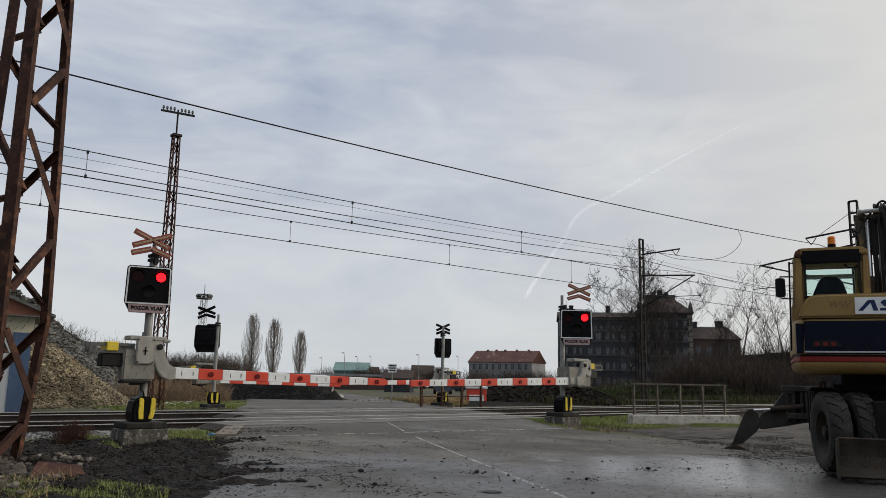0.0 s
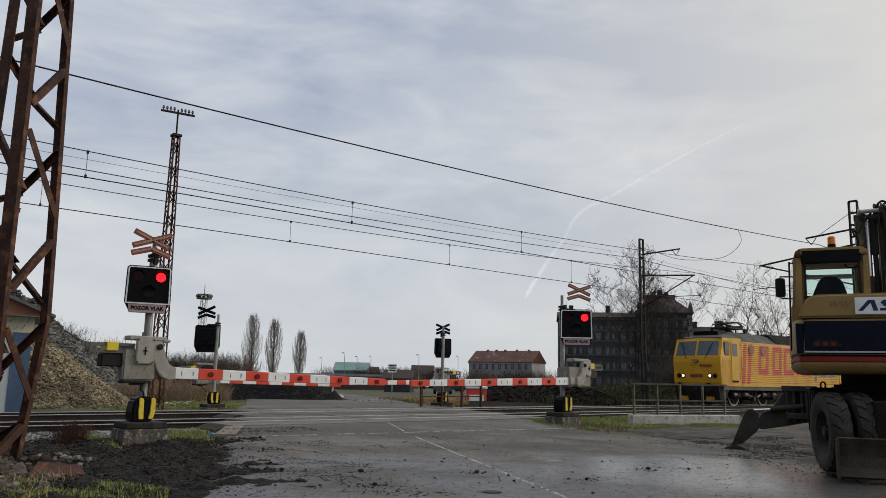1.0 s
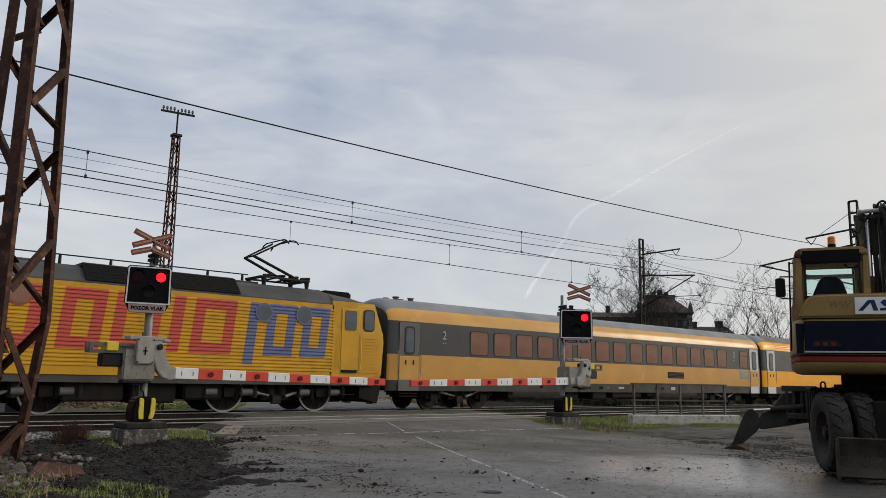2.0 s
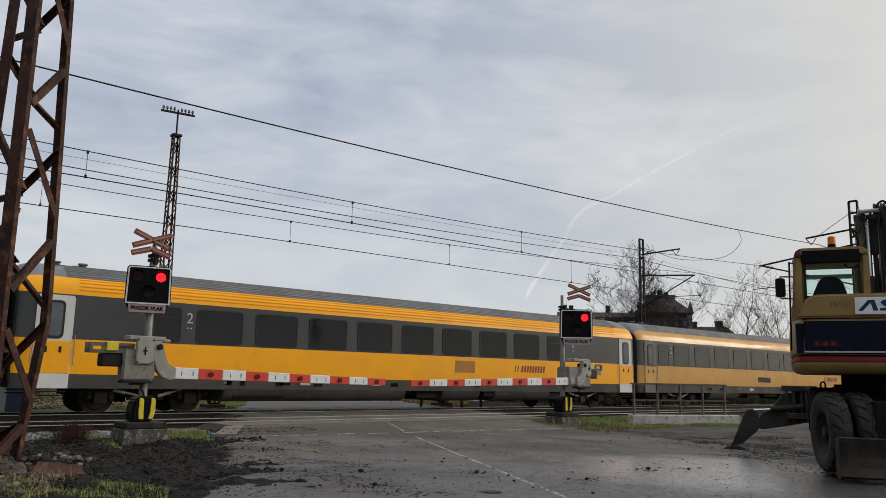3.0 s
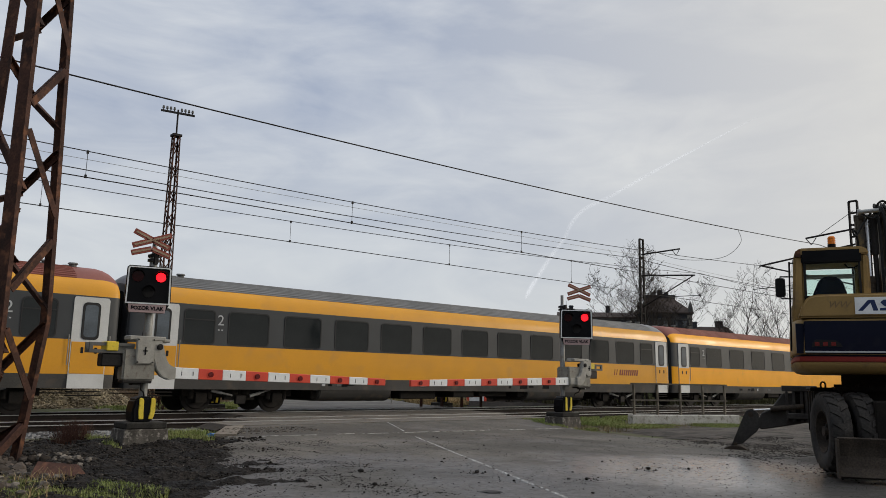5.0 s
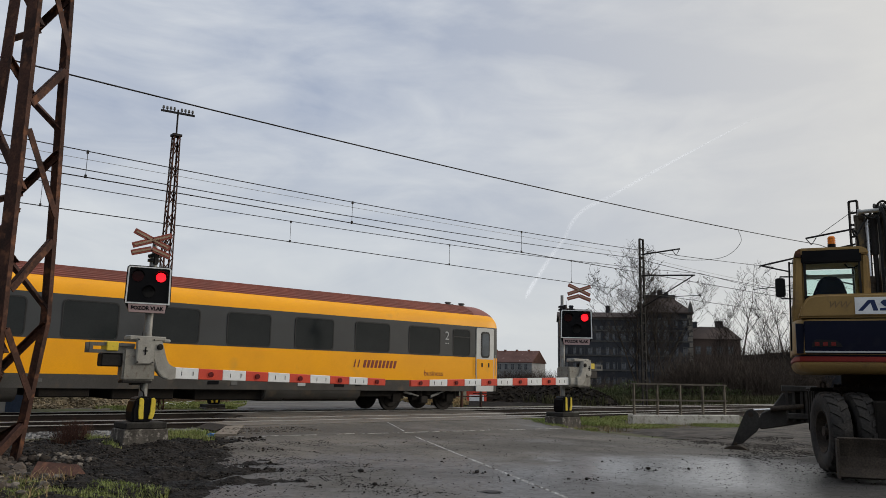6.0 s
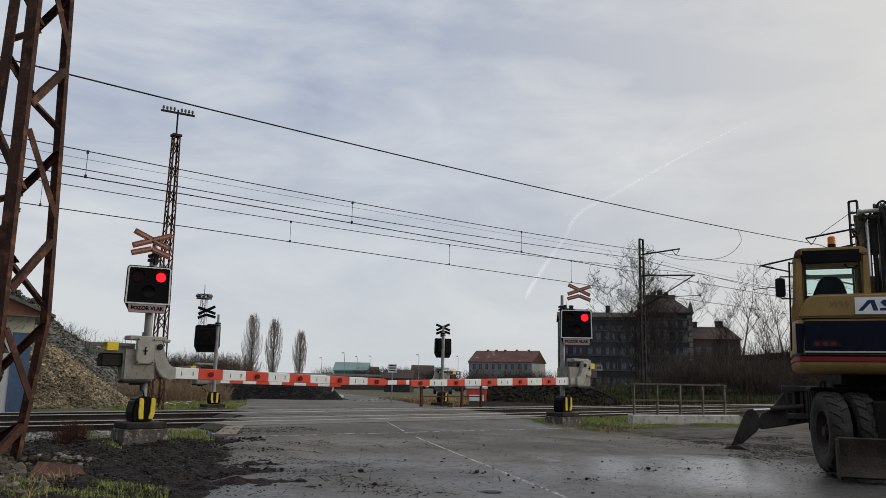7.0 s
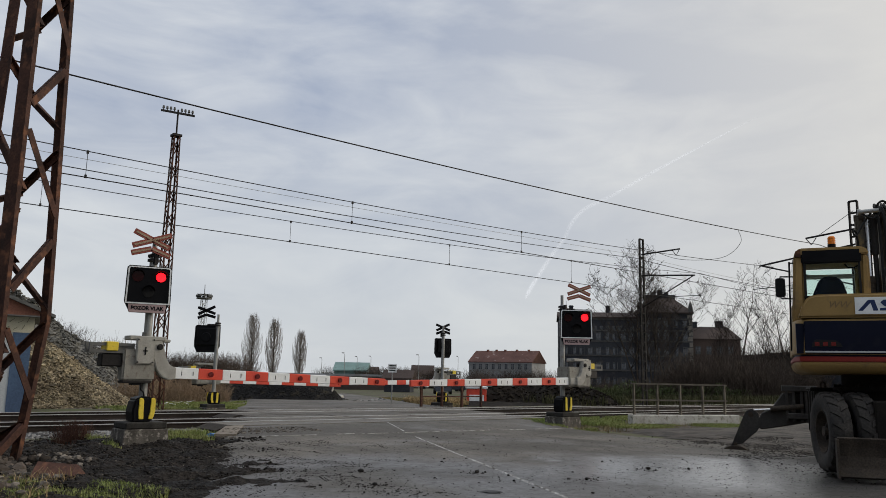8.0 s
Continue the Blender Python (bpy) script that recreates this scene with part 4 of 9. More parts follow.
def locomotive():
    c = thing("locomotive", "yellow electric locomotive with red and blue lettering", "locomotive")
    # corrugated side walls between the cabs
    bm = bmesh.new()
    prof = [(1.06, 0.0)]
    z = 1.28
    while z < 3.36:
        prof += [(z, 0.0), (z + 0.02, 0.022), (z + 0.055, 0.022), (z + 0.075, 0.0)]
        z += 0.105
    prof.append((3.5, 0.0))
    for s in (-1, 1):
        loft(bm, [[(x, s * (1.455 + d), z) for z, d in prof] for x in (-5.95, 5.95)], closed=False, caps=False)
    part("side_wall", bm, LOCO_YELLOW, c, "yellow corrugated side walls")
    # two cabs, raked in elevation and tapered in plan
    for e in (-1, 1):
        bm = bmesh.new()
        rings = []
        for z, xf, xs_, hw in ((1.06, 8.0, 7.92, 1.40), (1.25, 8.06, 7.98, 1.43), (2.35, 8.13, 8.05, 1.43), (2.60, 8.10, 8.02, 1.43), (3.52, 7.78, 7.70, 1.39), (3.645, 7.73, 7.65, 1.37)):
            rings.append([(e * 5.9, -1.455, z), (e * 6.9, -1.455, z), (e * xs_, -hw, z), (e * (xs_ * 0.35 + xf * 0.65), -0.75, z), (e * xf, 0, z),
                          (e * (xs_ * 0.35 + xf * 0.65), 0.75, z), (e * xs_, hw, z), (e * 6.9, 1.455, z), (e * 5.9, 1.455, z)])
        loft(bm, rings)
        cab = part("cab", bm, LOCO_YELLOW, c, "yellow driver's cab with two windscreens")
        for s in (-1, 1):
            bm = bmesh.new()   # windscreen half, lying on the raked front
            pts = []
            for y, z in ((0.07, 2.69), (1.27, 2.69), (1.22, 3.46), (0.07, 3.46)):
                t = (z - 2.60) / 0.92
                xf = 8.10 + (7.78 - 8.10) * t
                xs_ = 8.02 + (7.70 - 8.02) * t
                k = y / 0.75
                xx = xf + (xs_ * 0.35 + xf * 0.65 - xf) * min(k, 1)
                if y > 0.75:
                    hw = 1.43 + (1.39 - 1.43) * t
                    xx = (xs_ * 0.35 + xf * 0.65) + (xs_ - (xs_ * 0.35 + xf * 0.65)) * (y - 0.75) / (hw - 0.75)
                pts.append((e * xx, s * y, z))
            nrm = Vector((e * 0.94, 0, 0.32))
            a = [bm.verts.new(Vector(p) + nrm * 0.025) for p in pts]
            b = [bm.verts.new(Vector(p) - nrm * 0.03) for p in pts]
            bm.faces.new(a)
            bm.faces.new(b[::-1])
            for i in range(4):
                bm.faces.new((a[i], b[i], b[(i + 1) % 4], a[(i + 1) % 4]))
            bmesh.ops.recalc_face_normals(bm, faces=bm.faces[:])
            part("windscreen", bm, WINDOW_PALE, cab, "large windscreen pane")
            bm = bmesh.new()
            rod(bm, (e * 8.15, s * 0.55, 2.50), (e * 7.99, s * 0.85, 3.16), 0.015, n=6)
            rod(bm, (e * 8.02, s * 0.75, 3.0), (e * 7.93, s * 0.95, 3.36), 0.022, n=6)
            part("wiper", bm, BLACK, cab)
            for dy, mat in ((0.80, HEADLIGHT if e < 0 else WHITE), (1.08, LENS_DARK)):
                bm = bmesh.new()
                x = 8.03 - 0.02 * (dy > 1)
                rod(bm, (e * (x - 0.1), s * dy, 1.60), (e * (x + 0.06), s * dy, 1.60), 0.125, 0.125, n=20)
                lamp = part("lamp_ring", bm, BLACK, cab, "", None, True)
                bm = bmesh.new()
                rod(bm, (e * (x + 0.055), s * dy, 1.60), (e * (x + 0.075), s * dy, 1.60), 0.082, 0.075, n=20)
                part("lamp_glass", bm, mat, lamp, "", None, True)
            # side window and cab door
            bm = bmesh.new()
            prism(bm, rounded(0.46, 0.74, 0.12), -0.02, 0.02, "y")
            sw = part("side_window", bm, RUBBER, cab, "", pose(e * 7.40, s * 1.437, 3.06, 0, 0, -s * e * 1.6))
            bm = bmesh.new()
            prism(bm, rounded(0.38, 0.66, 0.09), -0.008, 0.008, "y")
            part("side_pane", bm, WINDOW_PALE, sw, "", pose(0, s * 0.022, 0))
            bm = bmesh.new()
            y = s * 1.452
            box(bm, e * 6.63 - 0.36, e * 6.63 + 0.36, min(y, y + s * 0.03), max(y, y + s * 0.03), 1.36, 3.42)
            bevel(bm, 0.015, 1)
            d = part("cab_door", bm, LOCO_YELLOW, cab, "yellow cab door")
            bm = bmesh.new()
            prism(bm, rounded(0.46, 0.66, 0.06), -0.01, 0.01, "y")
            part("door_pane", bm, WINDOW_PALE, d, "", pose(e * 6.63, y + s * 0.034, 3.02))
            for hx in (-0.43, 0.43):
                bm = bmesh.new()
                rod(bm, (e * 6.63 + hx, y + s * 0.06, 1.4), (e * 6.63 + hx, y + s * 0.06, 2.6), 0.016, n=6)
                part("handrail", bm, YELLOW, d)
            bm = bmesh.new()
            box(bm, e * 6.63 - 0.3, e * 6.63 + 0.3, min(y - s * 0.1, y + s * 0.045), max(y - s * 0.1, y + s * 0.045), 1.28, 1.37)
            part("door_sill", bm, BOGIE, d)
            for zz in (0.55, 0.85):
                bm = bmesh.new()
                box(bm, e * 6.63 - 0.25, e * 6.63 + 0.25, min(y - s * 0.2, y), max(y - s * 0.2, y), zz, zz + 0.03)
                part("step", bm, BOGIE, d)
        bm = bmesh.new()
        box(bm, e * 8.10 - 0.08, e * 8.10 + 0.08, -0.16, 0.16, 2.28, 2.44)
        bevel(bm, 0.04, 2)
        hl = part("top_headlight", bm, BLACK, cab, "twin lamp below the windscreens")
        for s in (-1, 1):
            bm = bmesh.new()
            rod(bm, (e * 8.17, s * 0.075, 2.36), (e * 8.2, s * 0.075, 2.36), 0.06, n=16)
            part("lamp_glass", bm, PALE_CHROME, hl, "", None, True)
        # running number as a plain plate
        bm = bmesh.new()
        box(bm, e * 8.06 - 0.05, e * 8.06 + 0.05, -0.36, 0.36, 1.53, 1.68)
        part("number_plate", bm, LOGO_BROWN, cab, "plain dark red plate")
        bm = bmesh.new()
        for k in range(6):
            box(bm, e * 8.12 - 0.04, e * 8.12 + 0.04, -0.95 + 0.12 * k, -0.87 + 0.12 * k, 2.10, 2.20)
        part("operator_mark", bm, SIGN_RED, cab)
        for s in (-1, 1):
            bm = bmesh.new()
            rod(bm, (e * 8.10, s * 0.30, 2.18), (e * 8.16, s * 0.30, 2.18), 0.04, n=10)
            part("handle_boss", bm, SOILED_YELLOW, cab)
        bm = bmesh.new()
        rod(bm, (e * 8.17, -0.3, 2.50), (e * 8.17, 0.3, 2.50), 0.018, n=6)
        part("grab_rail", bm, LOCO_YELLOW, cab)
        # louvres on the cab side below the window
        for s in (-1, 1):
            for k in range(12):
                bm = bmesh.new()
                zz = 1.3 + 0.105 * k
                beam(bm, (e * 7.02, s * 1.455, zz), (e * 7.88, s * 1.437, zz), 0.03, 0.045)
                part("cab_rib", bm, LOCO_YELLOW, cab)
        # headstock and plough
        bm = bmesh.new()
        prism(bm, [(e * 7.2, 0.45), (e * 7.95, 0.28), (e * 8.05, 0.75), (e * 8.05, 1.06), (e * 7.2, 1.06)], -1.3, 1.3, "y")
        part("headstock", bm, BOGIE, c, "dark headstock and snow plough")
        bm = bmesh.new()
        rod(bm, (e * 8.05, 0, 0.95), (e * 8.3, 0, 0.85), 0.05, n=8)
        for s in (-1, 1):
            rod(bm, (e * 8.05, s * 0.4, 0.95), (e * 8.2, s * 0.42, 0.55), 0.03, n=8)
            rod(bm, (e * 8.2, s * 0.42, 0.55), (e * 8.08, s * 0.3, 0.35), 0.03, n=8)
        part("coupling", bm, BLACK_MATT, c)
        for y in (-0.78, 0.78):
            bm = bmesh.new()
            box(bm, min(e * 7.98, e * 8.16), max(e * 7.98, e * 8.16), y - 0.20, y + 0.20, 0.22, 0.50)
            bevel(bm, 0.02, 1)
            part("step_box", bm, SOILED_YELLOW, c, "muddy yellow step box")
        buffers(c, e * 8.0, 1.0)
    # sloped roof
    bm = bmesh.new()
    rings = []
    half_ = ((7.74, 3.648, 3.66, 1.36), (7.3, 3.648, 3.78, 1.40), (6.9, 3.64, 3.88, 1.445), (6.0, 3.62, 4.0, 1.455), (5.88, 3.49, 4.05, 1.455))
    for x, eave, top, hw in [(-a, *b) for a, *b in half_] + [(a, *b) for a, *b in reversed(half_)]:
        rise = top - eave
        rings.append([(x, -hw, eave), (x, -hw * 0.99, eave + 0.09 * rise), (x, -0.95, eave + 0.76 * rise), (x, -0.6, top), (x, 0.6, top), (x, 0.95, eave + 0.76 * rise), (x, hw * 0.99, eave + 0.09 * rise), (x, hw, eave)])
    loft(bm, rings)
    part("roof", bm, LOCO_ROOF, c, "grey sloped locomotive roof")
    # dark grilles on the roof slope
    for x0, x1 in ((-1.9, 0.4), (0.5, 2.6)):
        for s in (-1, 1):
            bm = bmesh.new()
            beam(bm, ((x0 + x1) / 2, s * 1.40, 3.58), ((x0 + x1) / 2, s * 0.93, 4.05), x1 - x0, 0.05, up=(0, s * 0.7, 0.7))
            g = part("roof_grille", bm, BLACK_MATT, c, "black ventilation grille")
            bm = bmesh.new()
            for k in range(9):
                t = k / 8
                beam(bm, (x0, s * (1.43 - 0.47 * t), 3.60 + 0.47 * t), (x1, s * (1.43 - 0.47 * t), 3.60 + 0.47 * t), 0.03, 0.03)
            part("louvre", bm, BLACK_MATT, g)
    bm = bmesh.new()
    box(bm, -1.9, 2.6, -0.9, 0.9, 4.0, 4.12)
    for x in (-3.2, 3.2):
        box(bm, x - 0.5, x + 0.5, -0.4, 0.4, 4.0, 4.14)
    bevel(bm, 0.03, 1)
    part("roof_hatch", bm, LOCO_ROOF, c)
    # air-conditioning box over the cabs
    for e in (-1, 1):
        bm = bmesh.new()
        box(bm, e * 6.55 - 0.55, e * 6.55 + 0.55, -0.75, 0.75, 3.78, 4.06)
        bevel(bm, 0.06, 2)
        part("roof_unit", bm, BLACK, c, "dark air-conditioning box")
    # pantographs
    for x, raised, e in ((-4.6, 0.30, 1), (4.6, 1.26, -1)):
        bm = bmesh.new()
        for s in (-1, 1):
            beam(bm, (x - 0.9, s * 0.55, 4.32), (x + 0.9, s * 0.55, 4.32), 0.06)
            for o in (-0.8, 0.8):
                rod(bm, (x + o, s * 0.55, 4.02), (x + o, s * 0.55, 4.3), 0.06, 0.09, n=10)
        for o in (-0.9, 0.9):
            beam(bm, (x + o, -0.55, 4.32), (x + o, 0.55, 4.32), 0.06)
        p = part("pantograph", bm, DARK_STEEL, c, "raised pantograph" if raised > 0.5 else "folded pantograph")
        bm = bmesh.new()
        top = 4.36 + raised
        knee = (x + e * 1.1, 4.36 + raised * 0.5)
        for s in (-1, 1):
            rod(bm, (x - e * 0.5, s * 0.4, 4.36), (knee[0], s * 0.32, knee[1]), 0.05, n=8)
            rod(bm, (knee[0], s * 0.32, knee[1]), (x, s * 0.5, top), 0.03, n=8)
            if raised < 0.5:
                rod(bm, (x + e * 0.5, s * 0.4, 4.36), (x - e * 1.1, s * 0.32, knee[1] + 0.03), 0.035, n=8)
                rod(bm, (x - e * 1.1, s * 0.32, knee[1] + 0.03), (x, s * 0.5, top - 0.03), 0.028, n=8)
        rod(bm, (knee[0], -0.34, knee[1]), (knee[0], 0.34, knee[1]), 0.03, n=8)
        rod(bm, (x - e * 0.5, -0.4, 4.36), (x - e * 0.5, 0.4, 4.36), 0.04, n=8)
        for o in (-0.7, -0.25, 0.25, 0.7):
            rod(bm, (x + o, -0.3, 4.40), (x + o + 0.35, -0.3, 4.44), 0.045, n=8)
            rod(bm, (x + o, 0.55, 4.34), (x + o, -0.55, 4.34), 0.03, n=6)
        part("pantograph_arm", bm, BLACK_MATT, p)
        bm = bmesh.new()
        for o in (-0.18, 0.18):
            pts = [(-0.95, -0.18), (-0.8, -0.06), (-0.6, 0.0), (0.6, 0.0), (0.8, -0.06), (0.95, -0.18)]
            for (y0, z0), (y1, z1) in zip(pts, pts[1:]):
                rod(bm, (x + o, y0, top + z0), (x + o, y1, top + z1), 0.022, n=8)
        part("collector_head", bm, BLACK_MATT, p)
    # roof conductors on insulators
    bm = bmesh.new()
    rod(bm, (-3.6, 0.2, 4.42), (3.6, 0.2, 4.42), 0.02, n=6)
    for x in (-3.4, -2.2, -0.8, 0.8, 2.2, 3.4):
        rod(bm, (x, 0.2, 4.05), (x, 0.2, 4.4), 0.05, 0.04, n=10)
    part("roof_conductor", bm, DARK_STEEL, c)
    # round side windows
    for x in (-4.85, -3.47, 3.4, 4.82):
        for s in (-1, 1):
            bm = bmesh.new()
            rod(bm, (x, s * 1.46, 3.07), (x, s * 1.495, 3.07), 0.30, n=28)
            w = part("round_window", bm, SIGN_RED if x < 0 else LOGO_BLUE, c, "", None, True)
            bm = bmesh.new()
            rod(bm, (x, s * 1.495, 3.07), (x, s * 1.502, 3.07), 0.245, n=28)
            part("pane", bm, WINDOW_PINK if x < 0 else WINDOW_PALE, w, "", None, True)
    # livery lettering as plain slanted bars
    def stripes(name, spans, mat, z0, z1, lean, label):
        for a, b, lo, hi in spans:
            bm = bmesh.new()
            za, zb = z0 + (z1 - z0) * lo, z0 + (z1 - z0) * hi
            sa, sb = lean * lo, lean * hi
            # painted over the ribs: the strip follows the corrugation, 3 mm proud
            rows_ = [(z, d) for z, d in prof if za <= z <= zb]
            rows_ = [(za, rows_[0][1])] + rows_ + [(zb, rows_[-1][1])]
            def at(z):
                return sa + (sb - sa) * (z - za) / (zb - za)
            loft(bm, [[(q + at(z), -1.458 - d, z) for z, d in rows_] for q in (a, b)], closed=False, caps=False)
            bmesh.ops.solidify(bm, geom=bm.faces[:], thickness=0.002)
            part(name, bm, mat, c, label)
    stripes("livery_stripe", [(-6.0, -5.66, 0, 1), (-5.42, -5.08, 0, 1)], LOGO_RED, 1.2, 3.42, 0.36, "slanted red stripe")
    def painted(name, pieces, mat, label):
        """Pieces: (left, right, low, high) in the side wall's plane; each strip follows the corrugation, 3 mm proud."""
        bm = bmesh.new()
        for a, b, za, zb in pieces:
            rows_ = [(z, d) for z, d in prof if za < z < zb]
            if not rows_:
                continue
            rows_ = [(za, rows_[0][1])] + rows_ + [(zb, rows_[-1][1])]
            loft(bm, [[(q + 0.10 * (z - 1.72), -1.458 - d, z) for z, d in rows_] for q in (a, b)], closed=False, caps=False)
        bmesh.ops.solidify(bm, geom=bm.faces[:], thickness=0.002)
        part(name, bm, mat, c, label)

    def ring(a, b, w=0.33, h=0.32, z0=1.74, z1=3.36):
        return ((a, a + w, z0, z1), (b - w, b, z0, z1), (a + w, b - w, z0, z0 + h), (a + w, b - w, z1 - h, z1))
    # the operator's name as plain blocks
    for a, b in ((-4.15, -3.0), (-2.55, -1.45), (-1.2, 0.10), (1.05, 2.35)):
        painted("livery_mark", ring(a, b), LOGO_RED, "faded red hollow block")
    painted("livery_mark", ((0.40, 0.74, 1.74, 3.36),), LOGO_RED, "faded red upright block")
    painted("livery_mark", ((2.78, 3.10, 1.45, 3.36),), LOGO_BLUE, "faded blue upright block")
    painted("livery_mark", ring(3.42, 4.42, 0.30, 0.30), LOGO_BLUE, "faded blue hollow block")
    painted("livery_mark", ring(4.70, 5.66, 0.30, 0.30), LOGO_BLUE, "faded blue hollow block")
    # frame and running gear
    bm = bmesh.new()
    box(bm, -7.7, 7.7, -1.42, 1.42, 0.86, 1.07)
    part("frame_skirt", bm, COACH_SKIRT, c, "grey frame sill")
    bm = bmesh.new()
    for x0, x1, y1, z0 in ((-2.2, -0.6, 1.25, 0.35), (-0.4, 0.9, 1.2, 0.30), (1.1, 2.2, 1.25, 0.4)):
        box(bm, x0, x1, -y1, y1, z0, 0.88)
    bevel(bm, 0.05, 2)
    part("underfloor_tank", bm, BOGIE, c)
    # plain black boxes added to darken the see-through gaps between the wheels
    for x0, x1 in ((-6.9, -1.9), (1.9, 6.9)):
        bm = bmesh.new()
        box(bm, x0, x1, -0.66, 0.66, 0.30, 1.0)
        bevel(bm, 0.04, 1)
        part("underfloor_box", bm, UNDERFLOOR, c, "plain dark box filling the gap between the wheels")
    for x in (-4.15, 4.15):
        bogie(c, x, 0.625, 3.2, BOGIE, True)
        for s in (-1, 1):
            for o in (-2.4, -0.8, 0.8, 2.4):
                bm = bmesh.new()
                rod(bm, (x + o, s * 1.18, 0.45), (x + o, s * 1.18, 0.85), 0.11, n=12)
                part("suspension_spring", bm, BOGIE, c, "", None, True)
            for o in (-2.15, -1.0, 1.0, 2.15):
                bm = bmesh.new()
                rod(bm, (x + o - 0.25, s * 1.22, 0.62), (x + o + 0.1, s * 1.22, 0.62), 0.11, n=14)
                part("brake_cylinder", bm, GREY_DARK, c, "", None, True)
    return c


LOCO = locomotive()


# ---- level crossing barriers with signals ----
FOOTING = material("damp_stained_concrete", (0.085, 0.076, 0.066), (0.05, 0.045, 0.039), 0.85, 0, 5, 40, 0.3, 0.4, 0.01, dirt=(0.26, 0.24, 0.21), dirt_at=0.60)
FOOTING_CAP = material("dark_mossy_concrete", (0.034, 0.032, 0.028), (0.022, 0.021, 0.019), 0.9, 0, 5, 40, 0.3, 0.4, 0.01)
def loop(pts, n=8):
    p = [Vector(q) for q in pts]
    out = []
    for i in range(len(p) - 1):
        a, b, c_, d = p[max(i - 1, 0)], p[i], p[i + 1], p[min(i + 2, len(p) - 1)]
        for k in range(n):
            t = k / n
            out.append(0.5 * (2 * b + (c_ - a) * t + (2 * a - 5 * b + 4 * c_ - d) * t * t + (3 * b - a - 3 * c_ + d) * t ** 3))
    return out + [p[-1]]


def barrier(name, mir, board_dx, label, L=5.4, face=-16, mech=(0, 0), grow=1.0):
    """Signal post with barrier drive and boom; the boom points along +x times mir, the signal faces -y."""
    c = thing(name, label, "crossing barrier", "barriers of the level crossing")
    X = lambda a: a * mir
    shift = Matrix.Translation((mech[0], mech[1], 0))

    def bx(bm, x0, x1, y0, y1, z0, z1):
        return box(bm, min(X(x0), X(x1)), max(X(x0), X(x1)), y0, y1, z0, z1)

    bm = bmesh.new()
    loft(bm, [[(-0.43, -0.36, -0.12), (0.43, -0.36, -0.12), (0.43, 0.36, -0.12), (-0.43, 0.36, -0.12)],
              [(-0.385, -0.33, 0.25), (0.385, -0.33, 0.25), (0.385, 0.33, 0.25), (-0.385, 0.33, 0.25)]])
    bevel(bm, 0.015, 1)
    fo = part("foundation", bm, FOOTING, c, "stained concrete foundation block")
    bm = bmesh.new()
    box(bm, -0.37, 0.37, -0.32, 0.32, 0.25, 0.37)
    bevel(bm, 0.02, 1)
    part("foundation_cap", bm, FOOTING_CAP, fo, "dark mossy cap")
    bm = bmesh.new()
    rod(bm, (0, 0, 0.3), (0, 0, 3.45), 0.075, 0.07, n=20)
    rod(bm, (0, 0, 3.45), (0, 0, 3.75), 0.045, n=14)
    part("post", bm, GREY_STEEL, c, "grey steel post", None, True)
    bm = bmesh.new()
    for z in (3.30, 3.38):
        rod(bm, (0, 0, z), (0, 0, z + 0.05), 0.11, n=16)
    box(bm, -0.03, 0.03, -0.16, -0.05, 3.24, 3.46)
    part("post_clamp", bm, DARK_STEEL, c)
    # foot guard, black with yellow bars
    bm = bmesh.new()
    prism(bm, [(-0.22, 0.36), (0.13, 0.36), (0.17, 0.55), (0.14, 0.78), (0.09, 0.82), (-0.12, 0.82), (-0.20, 0.76), (-0.24, 0.55)], -0.2, 0.16, "y")
    bevel(bm, 0.03, 2)
    g = part("foot_guard", bm, BLACK, c, "black foot guard with yellow bars")
    for x, q in ((-0.085, 0.012), (0.125, -0.03)):
        bm = bmesh.new()
        prism(bm, [(x - 0.045 + q, 0.42), (x + 0.04 + q, 0.42), (x + 0.045, 0.55), (x + 0.04, 0.76), (x + 0.01, 0.80), (x - 0.04, 0.79), (x - 0.045, 0.55)], -0.225, -0.195, "y")
        bevel(bm, 0.01, 1)
        part("yellow_bar", bm, YELLOW, g, "yellow bar")
        bm = bmesh.new()
        prism(bm, [(x - 0.045 + q, 0.42), (x + 0.04 + q, 0.42), (x + 0.045, 0.55), (x + 0.04, 0.76), (x + 0.01, 0.80), (x - 0.04, 0.79), (x - 0.045, 0.55)], 0.155, 0.185, "y")
        bevel(bm, 0.01, 1)
        part("yellow_bar", bm, YELLOW, g, "yellow bar")
    # barrier drive
    bm = bmesh.new()
    bx(bm, -0.50, 0.08 + 2.0 * mech[0], -0.30, -0.02 - mech[1], 1.10, 1.66)
    bevel(bm, 0.03, 2)
    d = part("drive_box", bm, DRIVE_GREY, c, "grey cast barrier drive", shift)
    bm = bmesh.new()
    cov = (-0.30, 0.02) if mir > 0 else (-0.46, -0.22)
    bx(bm, *cov, -0.36, -0.28, 1.40, 1.86)
    bevel(bm, 0.015, 2)
    part("drive_cover", bm, GREY_PAINT, d, "light grey cover with a keyhole")
    for bx_, bz_ in ((cov[0] + 0.025, 1.43), (cov[1] - 0.025, 1.43), (cov[0] + 0.025, 1.83), (cov[1] - 0.025, 1.83)):
        bm = bmesh.new()
        rod(bm, (X(bx_), -0.375, bz_), (X(bx_), -0.355, bz_), 0.014, n=8)
        part("cover_bolt", bm, DARK_STEEL, d)
    bm = bmesh.new()
    bx(bm, -0.48, 0.04, -0.28, -0.04, 1.055, 1.105)
    bx(bm, -0.30, -0.12, -0.24, -0.08, 1.02, 1.06)
    bevel(bm, 0.01, 1)
    part("drive_base", bm, DARK_STEEL, d)
    bm = bmesh.new()
